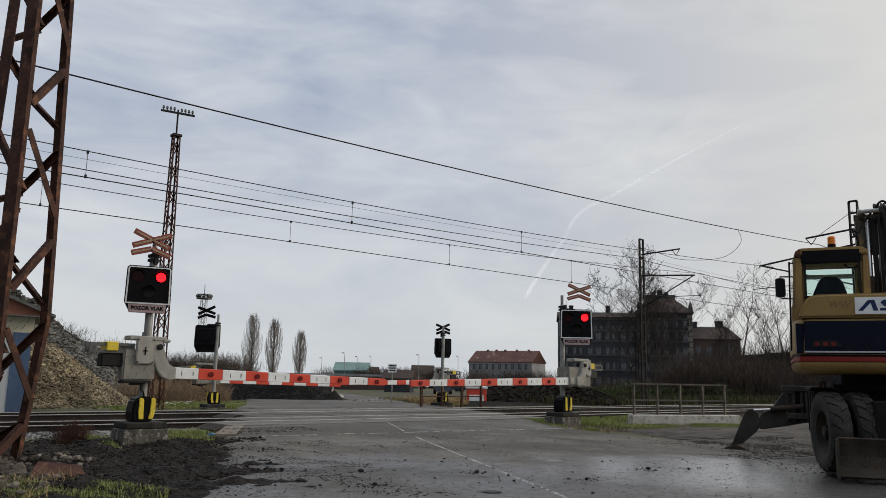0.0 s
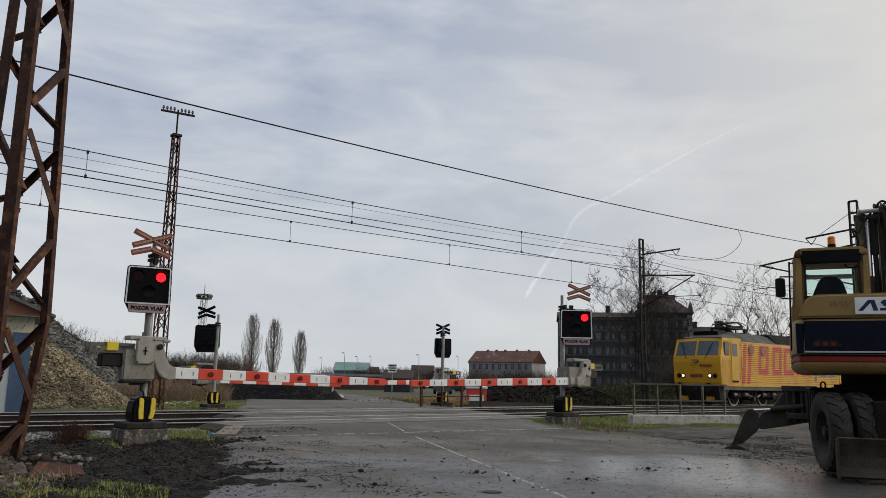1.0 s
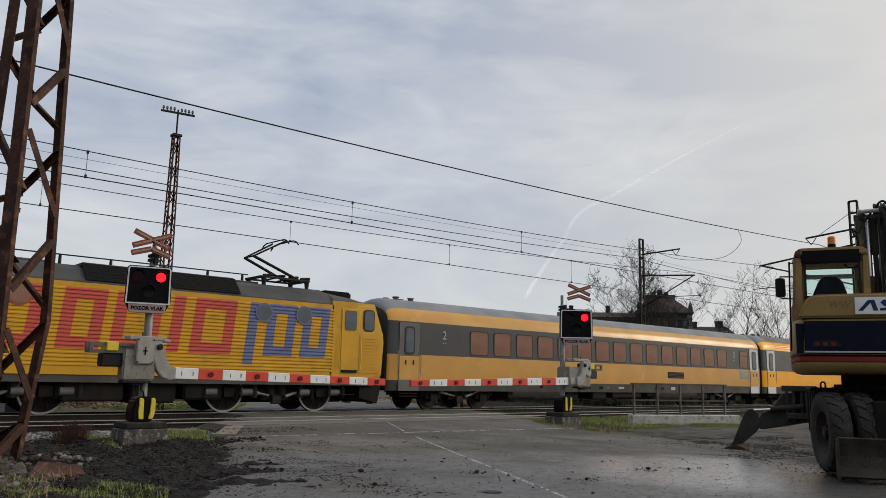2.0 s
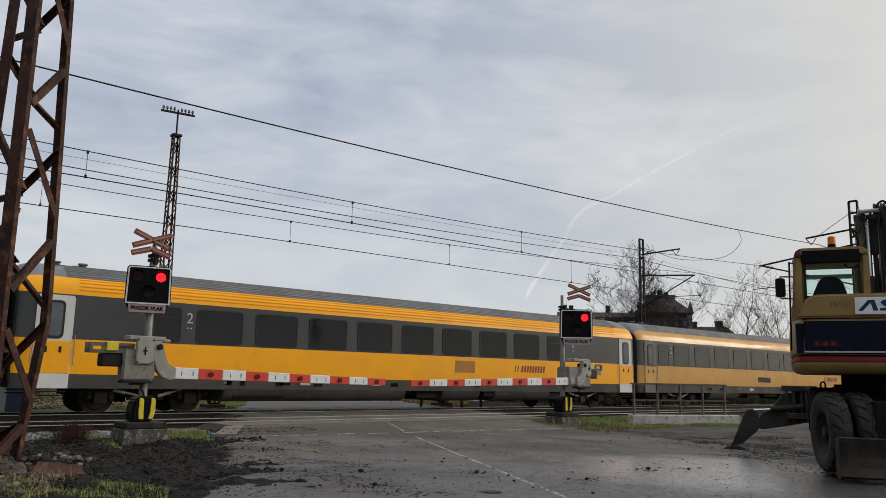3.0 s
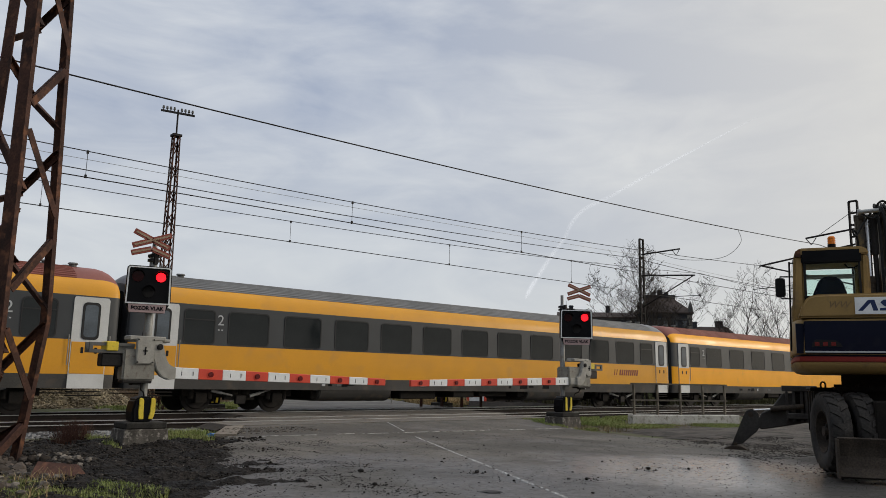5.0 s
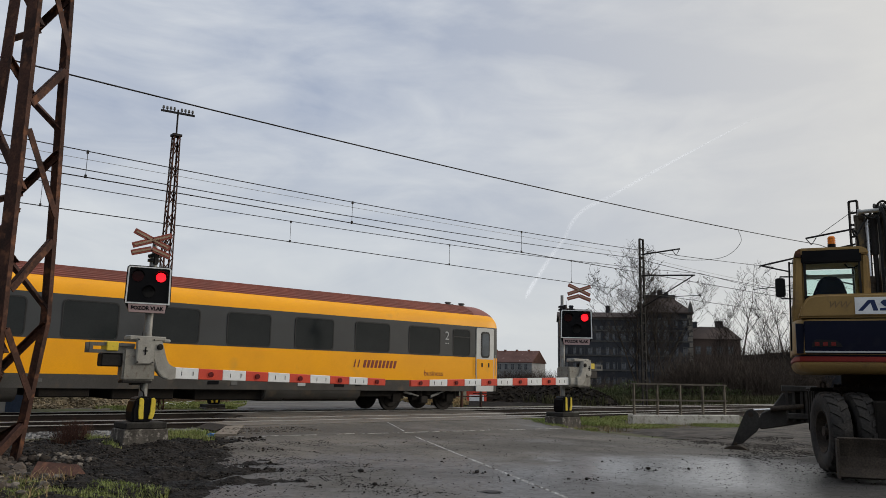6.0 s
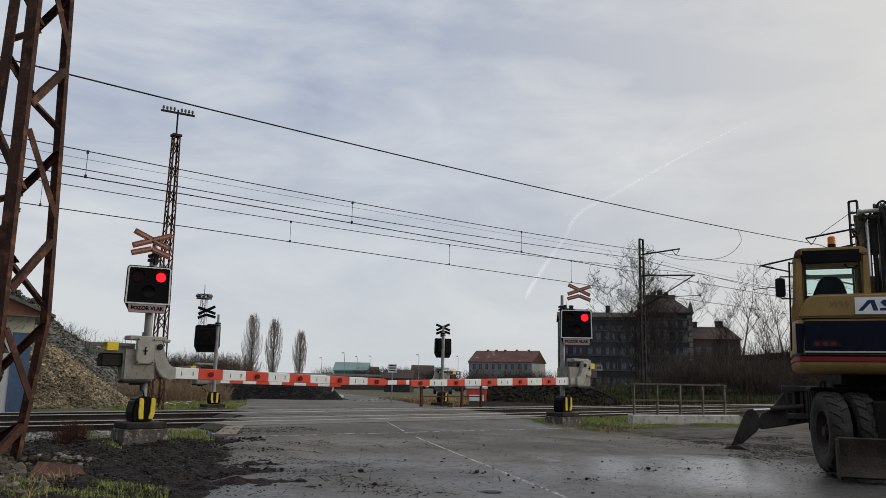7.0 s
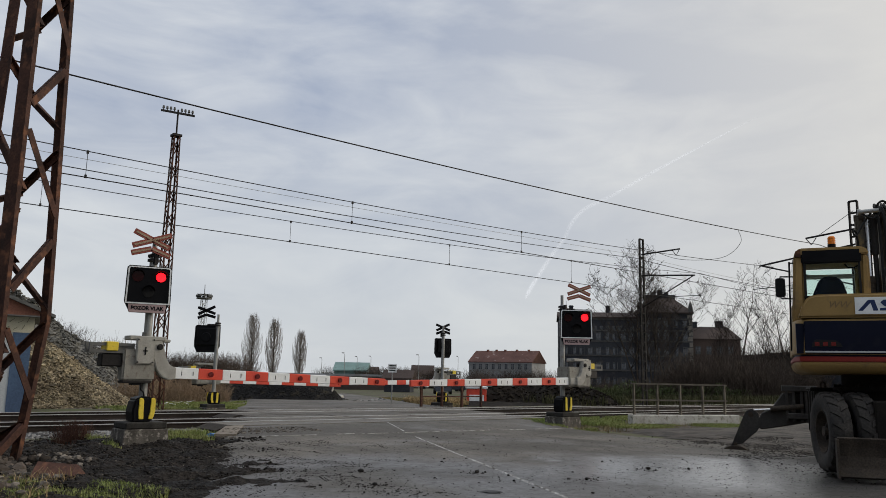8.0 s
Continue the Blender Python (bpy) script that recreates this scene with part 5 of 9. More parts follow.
    q_ = loop([(X(-0.12), -0.2, 1.04), (X(-0.10), -0.16, 0.94), (X(-0.03), -0.09, 0.90), (X(0.0), -0.08, 0.80)], 5)
    for a, b in zip(q_, q_[1:]):
        rod(bm, a, b, 0.014, n=6)
    part("cable", bm, BLACK_MATT, d, "", None, True)
    bm = bmesh.new()
    rod(bm, (X(-0.16), -0.2, 1.88), (X(-0.16), -0.2, 1.97), 0.012, n=6)
    part("top_fitting", bm, DARK_STEEL, d)
    bm = bmesh.new()
    key = (cov[0] + cov[1]) / 2 - 0.005
    bx(bm, key - 0.01, key + 0.01, -0.372, -0.355, 1.56, 1.70)
    bx(bm, key - 0.04, key + 0.04, -0.372, -0.355, 1.62, 1.64)
    part("keyhole", bm, BLACK, d)
    bm = bmesh.new()
    bx(bm, -0.42, 0.24, -0.30, 0.0, 1.82, 1.90)
    bx(bm, 0.16, 0.36, -0.22, -0.10, 1.80, 1.86)
    bevel(bm, 0.015, 1)
    part("top_plate", bm, GREY_PAINT, d)
    # curved arm that carries the boom
    bm = bmesh.new()
    outer = [(0.0, 1.84), (0.17, 1.84), (0.23, 1.66), (0.28, 1.50), (0.34, 1.40), (0.42, 1.36), (0.47, 1.36), (0.47, 1.14), (0.34, 1.12), (0.20, 1.18), (0.10, 1.30), (0.04, 1.48), (0.0, 1.55)]
    back = 0.0 if mir > 0 else -0.26
    prism(bm, [(X(x + back), z) for x, z in outer], -0.30 + 0.3 * back, -0.16 + 0.3 * back, "y")
    if back:
        bx(bm, 0.20, 0.44, -0.33, -0.19, 1.15, 1.35)
    bevel(bm, 0.015, 2)
    part("boom_arm", bm, GREY_PAINT, d, "light grey curved boom arm")
    bm = bmesh.new()
    py = -0.33 + 0.3 * back
    rod(bm, (X(0.13 + back), py, 1.71), (X(0.13 + back), -0.14, 1.71), 0.055, n=16)
    rod(bm, (X(0.13 + back), py - 0.02, 1.71), (X(0.13 + back), py, 1.71), 0.03, n=12)
    part("pivot_bolt", bm, DARK_STEEL, d, "", None, True)
    # counterweights
    bm = bmesh.new()
    for y0 in (-0.27, -0.05):
        for z0 in (1.575, 1.70):
            bx(bm, -1.08, -0.30, y0, y0 + 0.05, z0, z0 + 0.055)
        bx(bm, -1.08, -1.02, y0, y0 + 0.05, 1.63, 1.70)
    bx(bm, -0.62, -0.30, -0.24, -0.03, 1.62, 1.70)
    w = part("counterweight_arm", bm, GREY_DARK, c, "dark grey counterweight arms", shift)
    bm = bmesh.new()
    wx = -0.80 if mir > 0 else -0.68
    bx(bm, wx, wx + 0.20, -0.30, 0.02, 1.615, 1.775)
    bevel(bm, 0.01, 1)
    part("weight", bm, YELLOW, w, "yellow counterweight")
    bm = bmesh.new()
    bx(bm, -0.86, -0.50, -0.25, -0.01, 1.34, 1.57)
    bevel(bm, 0.02, 1)
    part("weight", bm, DARK_STEEL, w, "dark counterweight")
    # boom in alternating bands
    n = 10
    droop = lambda q: 1.25 - 0.022 * (q - 0.43)
    for i in range(n):
        bm = bmesh.new()
        a, b = 0.43 + L * i / n, 0.43 + L * (i + 1) / n
        ha, hb = 0.105 - 0.03 * i / n, 0.105 - 0.03 * (i + 1) / n
        loft(bm, [[(X(q), -0.27, droop(q) - h), (X(q), -0.19, droop(q) - h), (X(q), -0.19, droop(q) + h), (X(q), -0.27, droop(q) + h)] for q, h in ((a, ha), (b, hb))])
        bevel(bm, 0.008, 1)
        s = part("boom_band", bm, RED if i % 2 else WHITE, c, "red boom band" if i % 2 else "white boom band", shift)
        bm = bmesh.new()
        m = (a + b) / 2
        if i % 2:
            rod(bm, (X(m), -0.295, droop(m)), (X(m), -0.265, droop(m)), 0.05, n=16)
            part("boom_lamp", bm, RED_DARK, s, "dark red boom lamp", None, True)
        else:
            for o in (-0.09, 0.13):
                bx(bm, m + o, m + o + 0.012, -0.275, -0.268, droop(m) - 0.04, droop(m) + 0.035)
            part("boom_clip", bm, DARK_STEEL, s)
    # signal board
    turn = pose(board_dx - 0.10, -0.12 - 0.9 * (grow - 1), 0.05, 0, 0, face)

    def head(name, bm, mat, parent, label="", smooth=False):
        bm.transform(turn @ pose(0, 0, 2.43) @ Matrix.Scale(grow, 4) @ pose(0, 0, -2.43))
        return part(name, bm, mat, parent, label, None, smooth)
    bm = bmesh.new()
    prism(bm, [(-0.40, 2.48), (-0.30, 2.28), (0.30, 2.28), (0.40, 2.48), (0.39, 3.10), (0.35, 3.14), (-0.35, 3.14), (-0.39, 3.10)], -0.06, 0.05, "y")
    board = head("signal_board", bm, BLACK, c, "black signal board with a white rim")
    bm = bmesh.new()
    o = [(-0.385, 2.435), (0.385, 2.435), (0.372, 3.09), (0.34, 3.122), (-0.34, 3.122), (-0.372, 3.09)]
    q = [(-0.36, 2.46), (0.36, 2.46), (0.348, 3.08), (0.328, 3.10), (-0.328, 3.10), (-0.348, 3.08)]
    rings = [[(x, y, z) for x, z in poly] for poly, y in ((o, -0.05), (o, -0.085), (q, -0.085), (q, -0.05))]
    loft(bm, rings, True, False)
    head("board_rim", bm, WHITE, board, "white rim")
    for x, z, mat, nm in ((-0.20, 2.94, LENS_OFF, "red_lens"), (0.20, 2.94, LENS_OFF, "red_lens"), (0.0, 2.66, BLACK_MATT, "white_lens")):
        bm = bmesh.new()
        rod(bm, (x, -0.06, z), (x, -0.075, z), 0.10, n=24)
        head(nm, bm, mat, board, "unlit lens", True)
        bm = bmesh.new()
        ring = []
        for r, yy in ((0.115, -0.06), (0.12, -0.2), (0.113, -0.2), (0.108, -0.06)):
            ring.append([(x + r * math.cos(a), yy if yy > -0.1 else -0.2 + 0.02, z + r * math.sin(a)) for a in [radians(15 + 150 * k / 14) for k in range(15)]])
        loft(bm, ring + ring[:1], False, False)
        head("lens_hood", bm, BLACK, board, "", True)
    bm = bmesh.new()
    rod(bm, (0, -0.078 * grow, 0), (0, -0.088 * grow, 0), 0.088 * grow, 0.08 * grow, n=28)
    lit = part("lit_lamp", bm, LIT, board, "glowing red lamp", None, True)
    lit.matrix_basis = turn @ pose(0.20 * grow, 0, 2.43 + 0.51 * grow)
    bm = bmesh.new()
    prism(bm, [(-0.31, 2.28), (0.31, 2.28), (0.33, 2.43), (-0.33, 2.43)], -0.075, -0.06, "y")
    plate = head("warning_plate", bm, SIGN_PLATE, board, "dull plate with dark letters")
    lettering("plate_words", "POZOR VLAK", 0.092 * grow, BLACK, plate, turn @ pose(0, -0.078 * grow, 2.43 - 0.073 * grow, 90, 0, 0), "", 0.002, bold=0.0045)
    bm = bmesh.new()
    rod(bm, (0.0, 0.06, 2.75), (0.0, 0.16, 2.75), 0.16, n=16)
    box(bm, -0.3, 0.3, 0.05, 0.14, 2.5, 3.05)
    bevel(bm, 0.02, 1)
    head("lamp_housing", bm, BLACK, board, "", True)
    if abs(board_dx) > 0.1:
        bm = bmesh.new()
        beam(bm, (0, 0, 3.35), (board_dx, -0.16, 3.35), 0.05)
        beam(bm, (0, 0, 2.6), (board_dx, -0.2, 2.6), 0.05)
        part("side_bracket", bm, DARK_STEEL, c)
    # crossbuck: a slanting cross over a half cross
    zc = 3.62
    lift = pose(0.5 * (grow - 1), 0, 1.1 * (grow - 1))
    for kind_, pts in (("cross", (((-0.32, 0.17), (0.32, -0.13)), ((-0.34, -0.11), (0.34, 0.13)))), ("half", (((0.0, -0.15), (-0.35, -0.25)), ((0.0, -0.15), (0.33, -0.28))))):
        for (x0, z0), (x1, z1) in pts:
            bm = bmesh.new()
            beam(bm, (x0, -0.02, zc + z0), (x1, -0.02, zc + z1), 0.105, 0.03, up=(0, 1, 0))
            bevel(bm, 0.008, 1)
            bm.transform(turn @ lift)
            arm = part("crossbuck_arm", bm, BLACK, c, "dark-backed crossbuck board")
            bm = bmesh.new()
            d0, d1 = Vector((x0, -0.037, zc + z0)), Vector((x1, -0.037, zc + z1))
            e = (d1 - d0) * 0.05
            beam(bm, d0, d1, 0.10, 0.012, up=(0, 1, 0))
            bm.transform(turn @ lift)
            part("crossbuck_face", bm, SIGN_RED, arm, "faded red crossbuck face")
            bm = bmesh.new()
            d0.y = d1.y = -0.046
            beam(bm, d0 + e, d1 - e, 0.034, 0.008, up=(0, 1, 0))
            bm.transform(turn @ lift)
            part("crossbuck_stripe", bm, SIGN_BUFF, arm, "pale middle stripe")
    return c, lit, turn


BAR_L, LIT_L, TURN_L = barrier("crossing_barrier", 1, 0.0, "lowered red and white barrier with flashing red signal", 4.86)
BAR_L.matrix_basis = pose(5.25, 14.55, -0.11)
BAR_R, LIT_R, TURN_R = barrier("crossing_barrier", -1, 0.36, "lowered red and white barrier with side-mounted signal", 5.72, -40, (0.2, -0.18), 1.2)
BAR_R.matrix_basis = pose(17.55, 15.15, -0.11)
far_l = tagged(copy_thing(BAR_R, pose(12.9, 28.4, -0.33, 0, 0, 180)), "lowered far barrier seen from behind its black signal")
far_r = tagged(copy_thing(BAR_L, pose(22.75, 26.6, -0.25, 0, 0, 180)), "lowered far barrier seen from behind its black signal")


# ---- masts and wires ----
def lattice(parent, w0, w1, z0, z1, leg, brace, mat, steps):
    """Square lattice: four angle-iron legs and zigzag braces on every side."""
    def half(z):
        return (w0 + (w1 - w0) * (z - z0) / (z1 - z0)) / 2
    t = leg * 0.13
    for sx in (-1, 1):
        for sy in (-1, 1):
            bm = bmesh.new()
            prof = ((0, 0), (leg, 0), (leg, t), (t, t), (t, leg), (0, leg))
            loft(bm, [[(sx * (half(z) - a), sy * (half(z) - b), z) for a, b in prof] for z in (z0, z1)])
            part("leg", bm, mat, parent)
    levels = [((z0 + (z1 - z0) * (i + (0 if i % 2 else 1)) / steps), (z0 + (z1 - z0) * (i + (1 if i % 2 else 0)) / steps)) for i in range(steps)]
    for side in range(4):
        rot = Matrix.Rotation(side * math.pi / 2, 4, "Z")
        for za, zb in levels:
            bm = bmesh.new()
            if side % 2:
                za, zb = zb, za
            ha, hb = half(za), half(zb)
            beam(bm, rot @ Vector((-(ha - leg / 2), -ha - 0.004, za)), rot @ Vector((hb - leg / 2, -hb - 0.004, zb)), brace, 0.02, up=rot @ Vector((0, 1, 0)))
            part("brace", bm, mat, parent)


def riveted_mast():
    """Four angle-iron legs; single lacing on the faces, with gusset plates and rivets at the nodes."""
    m = thing("lattice_mast", "rusty brown riveted lattice mast beside the tracks", "lattice mast", "masts", pose(2.50, 12.52, -0.2, 0, 0, 33.8))

    def half(z):
        h = 0.438 - 0.0188 * z
        return h - 0.19 * (2.05 - z) / 2.05 if z < 2.05 else h

    def corner(sx, sy, z):
        return Vector((sx * half(z), sy * half(z), z))
    for sx, sy, wide, deep, flip in ((-1, -1, 0.078, 0.27, 1), (1, -1, 0.078, 0.185, 1), (1, 1, 0.09, 0.16, 1), (-1, 1, 0.08, 0.20, -1)):
        bm = bmesh.new()
        prof = ((0, 0), (wide, 0), (wide, 0.014), (0.014, 0.014), (0.014, deep), (0, deep))
        loft(bm, [[(sx * half(z) - flip * a, sy * half(z) + flip * b, z) for a, b in prof] for z in (0.0, 2.05, 10.0)])
        leg = part("leg", bm, RUST, m)
        bm = bmesh.new()
        for k in range(60):
            z = 0.3 + 0.16 * k
            for a in (0.3 * deep, 0.7 * deep):
                bmesh.ops.create_icosphere(bm, subdivisions=1, radius=0.013, matrix=Matrix.Translation((sx * half(z), sy * half(z) + flip * a, z)) @ Matrix.Diagonal((0.6, 1, 1, 1)))
        tagged(part("rivets", bm, RUST, leg), kind="stuff")

    def lacing(a, b, za, zb, out, width=0.105, trims=(0.04, 0.04), proud=0.006):
        pa, pb = corner(*a, za), corner(*b, zb)
        along = (pb - pa).normalized()
        out = Vector((*out, 0))
        pa, pb = pa + out * proud + along * trims[0], pb + out * proud - along * trims[1]
        bm = bmesh.new()
        beam(bm, pa, pb, width, 0.014, up=out)
        side = out.cross(along).normalized()
        o = side * (width / 2 - 0.006) - out * 0.035
        beam(bm, pa + o, pb + o, 0.012, 0.07, up=out)
        part("brace", bm, RUST, m)
    near, right, back, left = (-1, -1), (1, -1), (1, 1), (-1, 1)
    for zn, zr in ((0.1, 0.62), (1.9, 0.86), (2.4, 3.29), (4.77, 3.51), (5.11, 5.94), (7.45, 6.17), (7.75, 8.55), (9.9, 8.8)):
        lacing(near, right, zn, zr, (0, -1), trims=(0.03, 0.10), proud=-0.004)
    # the lacing of the two far faces runs on round the corner
    for zr, zb, zl in ((0.6, 0.3, 0.1), (2.03, 1.32, 0.62), (2.15, 2.9, 3.5), (4.6, 4.0, 3.65), (4.87, 5.48, 6.0), (7.12, 6.62, 6.15), (7.4, 7.9, 8.4), (9.4, 9.0, 8.6)):
        lacing(right, back, zr, zb, (1, 0), 0.10, (0.05, -0.06), -0.022)
        lacing(back, left, zb, zl, (0, 1), 0.10, (0.0, 0.05), -0.022)
    for zl, zn in ((0.3, 1.3), (2.6, 1.5), (2.8, 3.6), (4.9, 3.8), (7.25, 6.3), (7.5, 8.3), (9.6, 8.5)):
        lacing(left, near, zl, zn, (-1, 0), 0.09, (0.05, 0.05), -0.022)
    return m


riveted_mast()
m2 = thing("lattice_mast", "dark rusty lattice mast with insulators on a crossarm", "lattice mast", "masts", pose(10.75, 28.5, -0.3))
lattice(m2, 0.48, 0.26, 0.0, 10.4, 0.055, 0.035, RUST, 22)
bm = bmesh.new()
box(bm, -0.17, 0.17, -0.17, 0.17, 10.38, 10.46)
rod(bm, (0, 0, 10.4), (0, 0, 11.45), 0.035, n=8)
part("mast_head", bm, DARK_STEEL, m2)
bm = bmesh.new()
beam(bm, (-0.62, 0.1, 11.32), (0.62, -0.1, 11.32), 0.07)
ca = part("crossarm", bm, DARK_STEEL, m2)
for k in range(8):
    x = -0.56 + 0.14 * k + (0.14 if k > 3 else 0)
    bm = bmesh.new()
    rod(bm, (x * 0.95, -0.16 * x, 11.34), (x * 0.95, -0.16 * x, 11.42), 0.02, n=6)
    rod(bm, (x * 0.95, -0.16 * x, 11.42), (x * 0.95, -0.16 * x, 11.52), 0.05, 0.035, n=10)
    part("insulator", bm, GREY_DARK, ca, "", None, True)


MAST_PAINT = material("tarred_mast_steel", (0.026, 0.024, 0.022), (0.017, 0.016, 0.015), 0.8, 0, 2, 40, 0.15, dirt=(0.075, 0.07, 0.065), dirt_at=0.62, spec=0.1)
def track_mast(x, y, toward, arms, label, turned=False):
    """Two channels joined by flat bars, with cantilevers that point to the tracks."""
    m = thing("catenary_mast", label, "catenary mast", "masts", pose(x, y, -0.3))
    for s in (-1, 1):
        bm = bmesh.new()
        if turned:
            beam(bm, (0, s * 0.19, 0), (0, s * 0.18, 9.9), 0.12, 0.075)
        else:
            beam(bm, (s * 0.19, 0, 0), (s * 0.18, 0, 9.9), 0.075, 0.12)
        part("upright", bm, MAST_PAINT, m)
    for k in range(17):
        bm = bmesh.new()
        z = 1.0 + 0.555 * k
        box(bm, *((-0.05, 0.05, -0.19, 0.19) if turned else (-0.19, 0.19, -0.05, 0.05)), z, z + 0.075)
        part("cross_bar", bm, MAST_PAINT, m)
    for z0, length, z1, kind_ in arms:
        bm = bmesh.new()
        rod(bm, (0, 0, z0), (0, toward * length, z1), 0.045, n=8)
        a = part("cantilever", bm, DARK_STEEL, m, "dark steel cantilever")
        if kind_ == "brace":
            bm = bmesh.new()
            rod(bm, (0, 0, z0 - 1.9), (0, toward * (length - 0.1), z1 - 0.02), 0.035, n=8)
            rod(bm, (0, toward * (length - 1.6), z1 - 1.1), (0, toward * (length + 0.4), z1 - 1.15), 0.02, n=6)
            part("strut", bm, DARK_STEEL, a)
        else:
            bm = bmesh.new()
            rod(bm, (0, toward * (length - 0.5), z1 - 0.02), (0, toward * (length - 0.25), z1 - 0.35), 0.02, n=6)
            rod(bm, (0, toward * length, z1), (0, toward * (length - 0.25), z1 - 0.35), 0.02, n=6)
            part("hanger", bm, DARK_STEEL, a)
        if kind_ == "stayed":
            bm = bmesh.new()
            rod(bm, (0, toward * (length - 0.5), z1), (0, 0, z0 + 0.85), 0.014, n=6)
            part("stay", bm, DARK_STEEL, a)
    return m


track_mast(38.7, 27.2, -1, ((9.0, 2.6, 9.05, "hang"), (7.75, 3.5, 7.45, "brace")), "dark catenary mast with two cantilevers")
track_mast(37.1, 14.45, 1, ((8.62, 2.25, 8.45, "stayed"), (7.9, 4.6, 7.34, "brace")), "dark catenary mast with a feeder bracket", True)
track_mast(66.0, 27.2, -1, ((7.75, 3.5, 7.4, "brace"),), "distant catenary mast with a cantilever")
track_mast(64.0, 15.0, 1, ((7.75, 4.0, 7.4, "brace"),), "distant catenary mast with a cantilever")


def wire(name, pts, r, label, mat=DARK_STEEL):
    cu = bpy.data.curves.new(name, "CURVE")
    cu.dimensions, cu.bevel_depth, cu.bevel_resolution = "3D", r, 1
    sp = cu.splines.new("POLY")
    sp.points.add(len(pts) - 1)
    for p, q in zip(sp.points, pts):
        p.co = (*q, 1)
    tmp = bpy.data.objects.new(name, cu)
    me = bpy.data.meshes.new_from_object(tmp)
    bpy.data.objects.remove(tmp)
    me.materials.clear()
    me.materials.append(mat)
    return tagged(new(name, me), label, "overhead wire", "overhead wires")


def sagging(y, low, x0, bend, x1):
    """Points of a wire that hangs lowest at x0, is carried by a mast at x1 and sags again beyond it."""
    first = [(x, y, low + bend * (x - x0) ** 2) for x in range(-40, x1 + 1)]
    low2 = first[-1][2] - 0.0016 * 13.5 ** 2
    return first + [(x, y, low2 + 0.0016 * (x - x1 - 13.5) ** 2) for x in range(x1 + 1, x1 + 28)]


FEEDER = sagging(16.5, 7.112, 5.0, 0.00076, 38)
NEAR_MESSENGER, FAR_MESSENGER = sagging(19.0, 6.258, 8.5, 0.00097, 38), sagging(23.5, 6.39, 9.0, 0.00096, 39)
wire("feeder_wire", FEEDER, 0.017, "thick dark feeder wire sagging between masts")
wire("contact_wire", [(-120, 19.0, 5.64), (400, 19.0, 5.64)], 0.014, "contact wire over the track")
wire("contact_wire", [(-120, 23.5, 5.69), (400, 23.5, 5.69)], 0.014, "contact wire over the track")
wire("messenger_wire", NEAR_MESSENGER, 0.012, "messenger wire over the track")
wire("messenger_wire", FAR_MESSENGER, 0.012, "messenger wire over the track")
wire("return_wire", sagging(27.1, 8.18, 4.0, 0.00036, 38), 0.008, "thin return wire on the masts", GREY_STEEL)
wire("return_wire", sagging(27.2, 7.835, 11.0, 0.0008, 38), 0.017, "dark return wire on the masts")
for y, xs_, z0, points in ((19.0, (5.1, 12.6, 19.84, 27.5), 5.64, NEAR_MESSENGER), (23.5, (5.2, 13.08, 20.35, 27.89), 5.69, FAR_MESSENGER)):
    for x in xs_:
        top = min(points, key=lambda p: abs(p[0] - x))[2]
        drop = thing("dropper", "thin dropper with clamps between two wires", "dropper", "droppers")
        bm = bmesh.new()
        rod(bm, (x, y, z0), (x, y, top), 0.007, n=5)
        part("dropper_wire", bm, DARK_STEEL, drop)
        for z in (z0 + 0.02, top - 0.02):
            bm = bmesh.new()
            box(bm, x - 0.025, x + 0.025, y - 0.02, y + 0.02, z - 0.04, z + 0.04)
            part("clamp", bm, DARK_STEEL, drop)
# loops of slack jumper cable


wire("jumper_wire", loop([(30.40, 16.5, 7.60), (30.55, 16.5, 7.06), (29.55, 16.8, 6.35), (27.81, 17.6, 6.15), (26.9, 18.4, 6.5), (26.8, 19.0, 6.7)]), 0.010, "slack jumper cable loop")
wire("jumper_wire", loop([(29.9, 23.5, 6.85), (29.4, 23.5, 6.75), (29.25, 23.5, 6.4), (29.7, 23.5, 5.95), (30.6, 23.5, 5.74)]), 0.009, "slack jumper cable loop")

# ---- railing over the culvert ----
R0, R1 = Vector((20.35, 14.70, 0.0)), Vector((23.5, 13.48, 0.0))
bm = bmesh.new()
rdir = (R1 - R0).normalized()
beam(bm, R0 - rdir * 0.15 + Vector((0, 0, 0.0)), R1 + rdir * 0.45 + Vector((0, 0, 0.0)), 0.3, 0.34)
bevel(bm, 0.02, 1)
solid("culvert_wall", bm, CONCRETE, "low concrete culvert wall below the railing", "concrete wall", "structure")
bm = bmesh.new()
rod(bm, (0, 0, 0), (0, 0, 0.05), 0.34, 0.31, n=28)
rod(bm, (0, 0, 0.05), (0, 0, 0.062), 0.25, n=28)
solid("inspection_lid", bm, DARK_STEEL, "round dark iron lid beside the culvert wall", "lid", m=pose(21.1, 14.2, -0.15))
rail_t = thing("railing", "rusty grey steel pipe railing with five posts", "railing", m=Matrix.Translation((R0.x, R0.y, 0.13)))
for i in range(5):
    bm = bmesh.new()
    p = (R1 - R0) * (i / 4)
    beam(bm, p, p + Vector((0, 0, 0.98)), 0.06)
    part("post", bm, RAILING_PAINT, rail_t)
for z in (0.48, 0.98):
    bm = bmesh.new()
    beam(bm, -rdir * 0.1 + Vector((0, 0, z)), R1 - R0 + rdir * 0.1 + Vector((0, 0, z)), 0.055, 0.05)
    part("rail_bar", bm, RAILING_PAINT, rail_t)


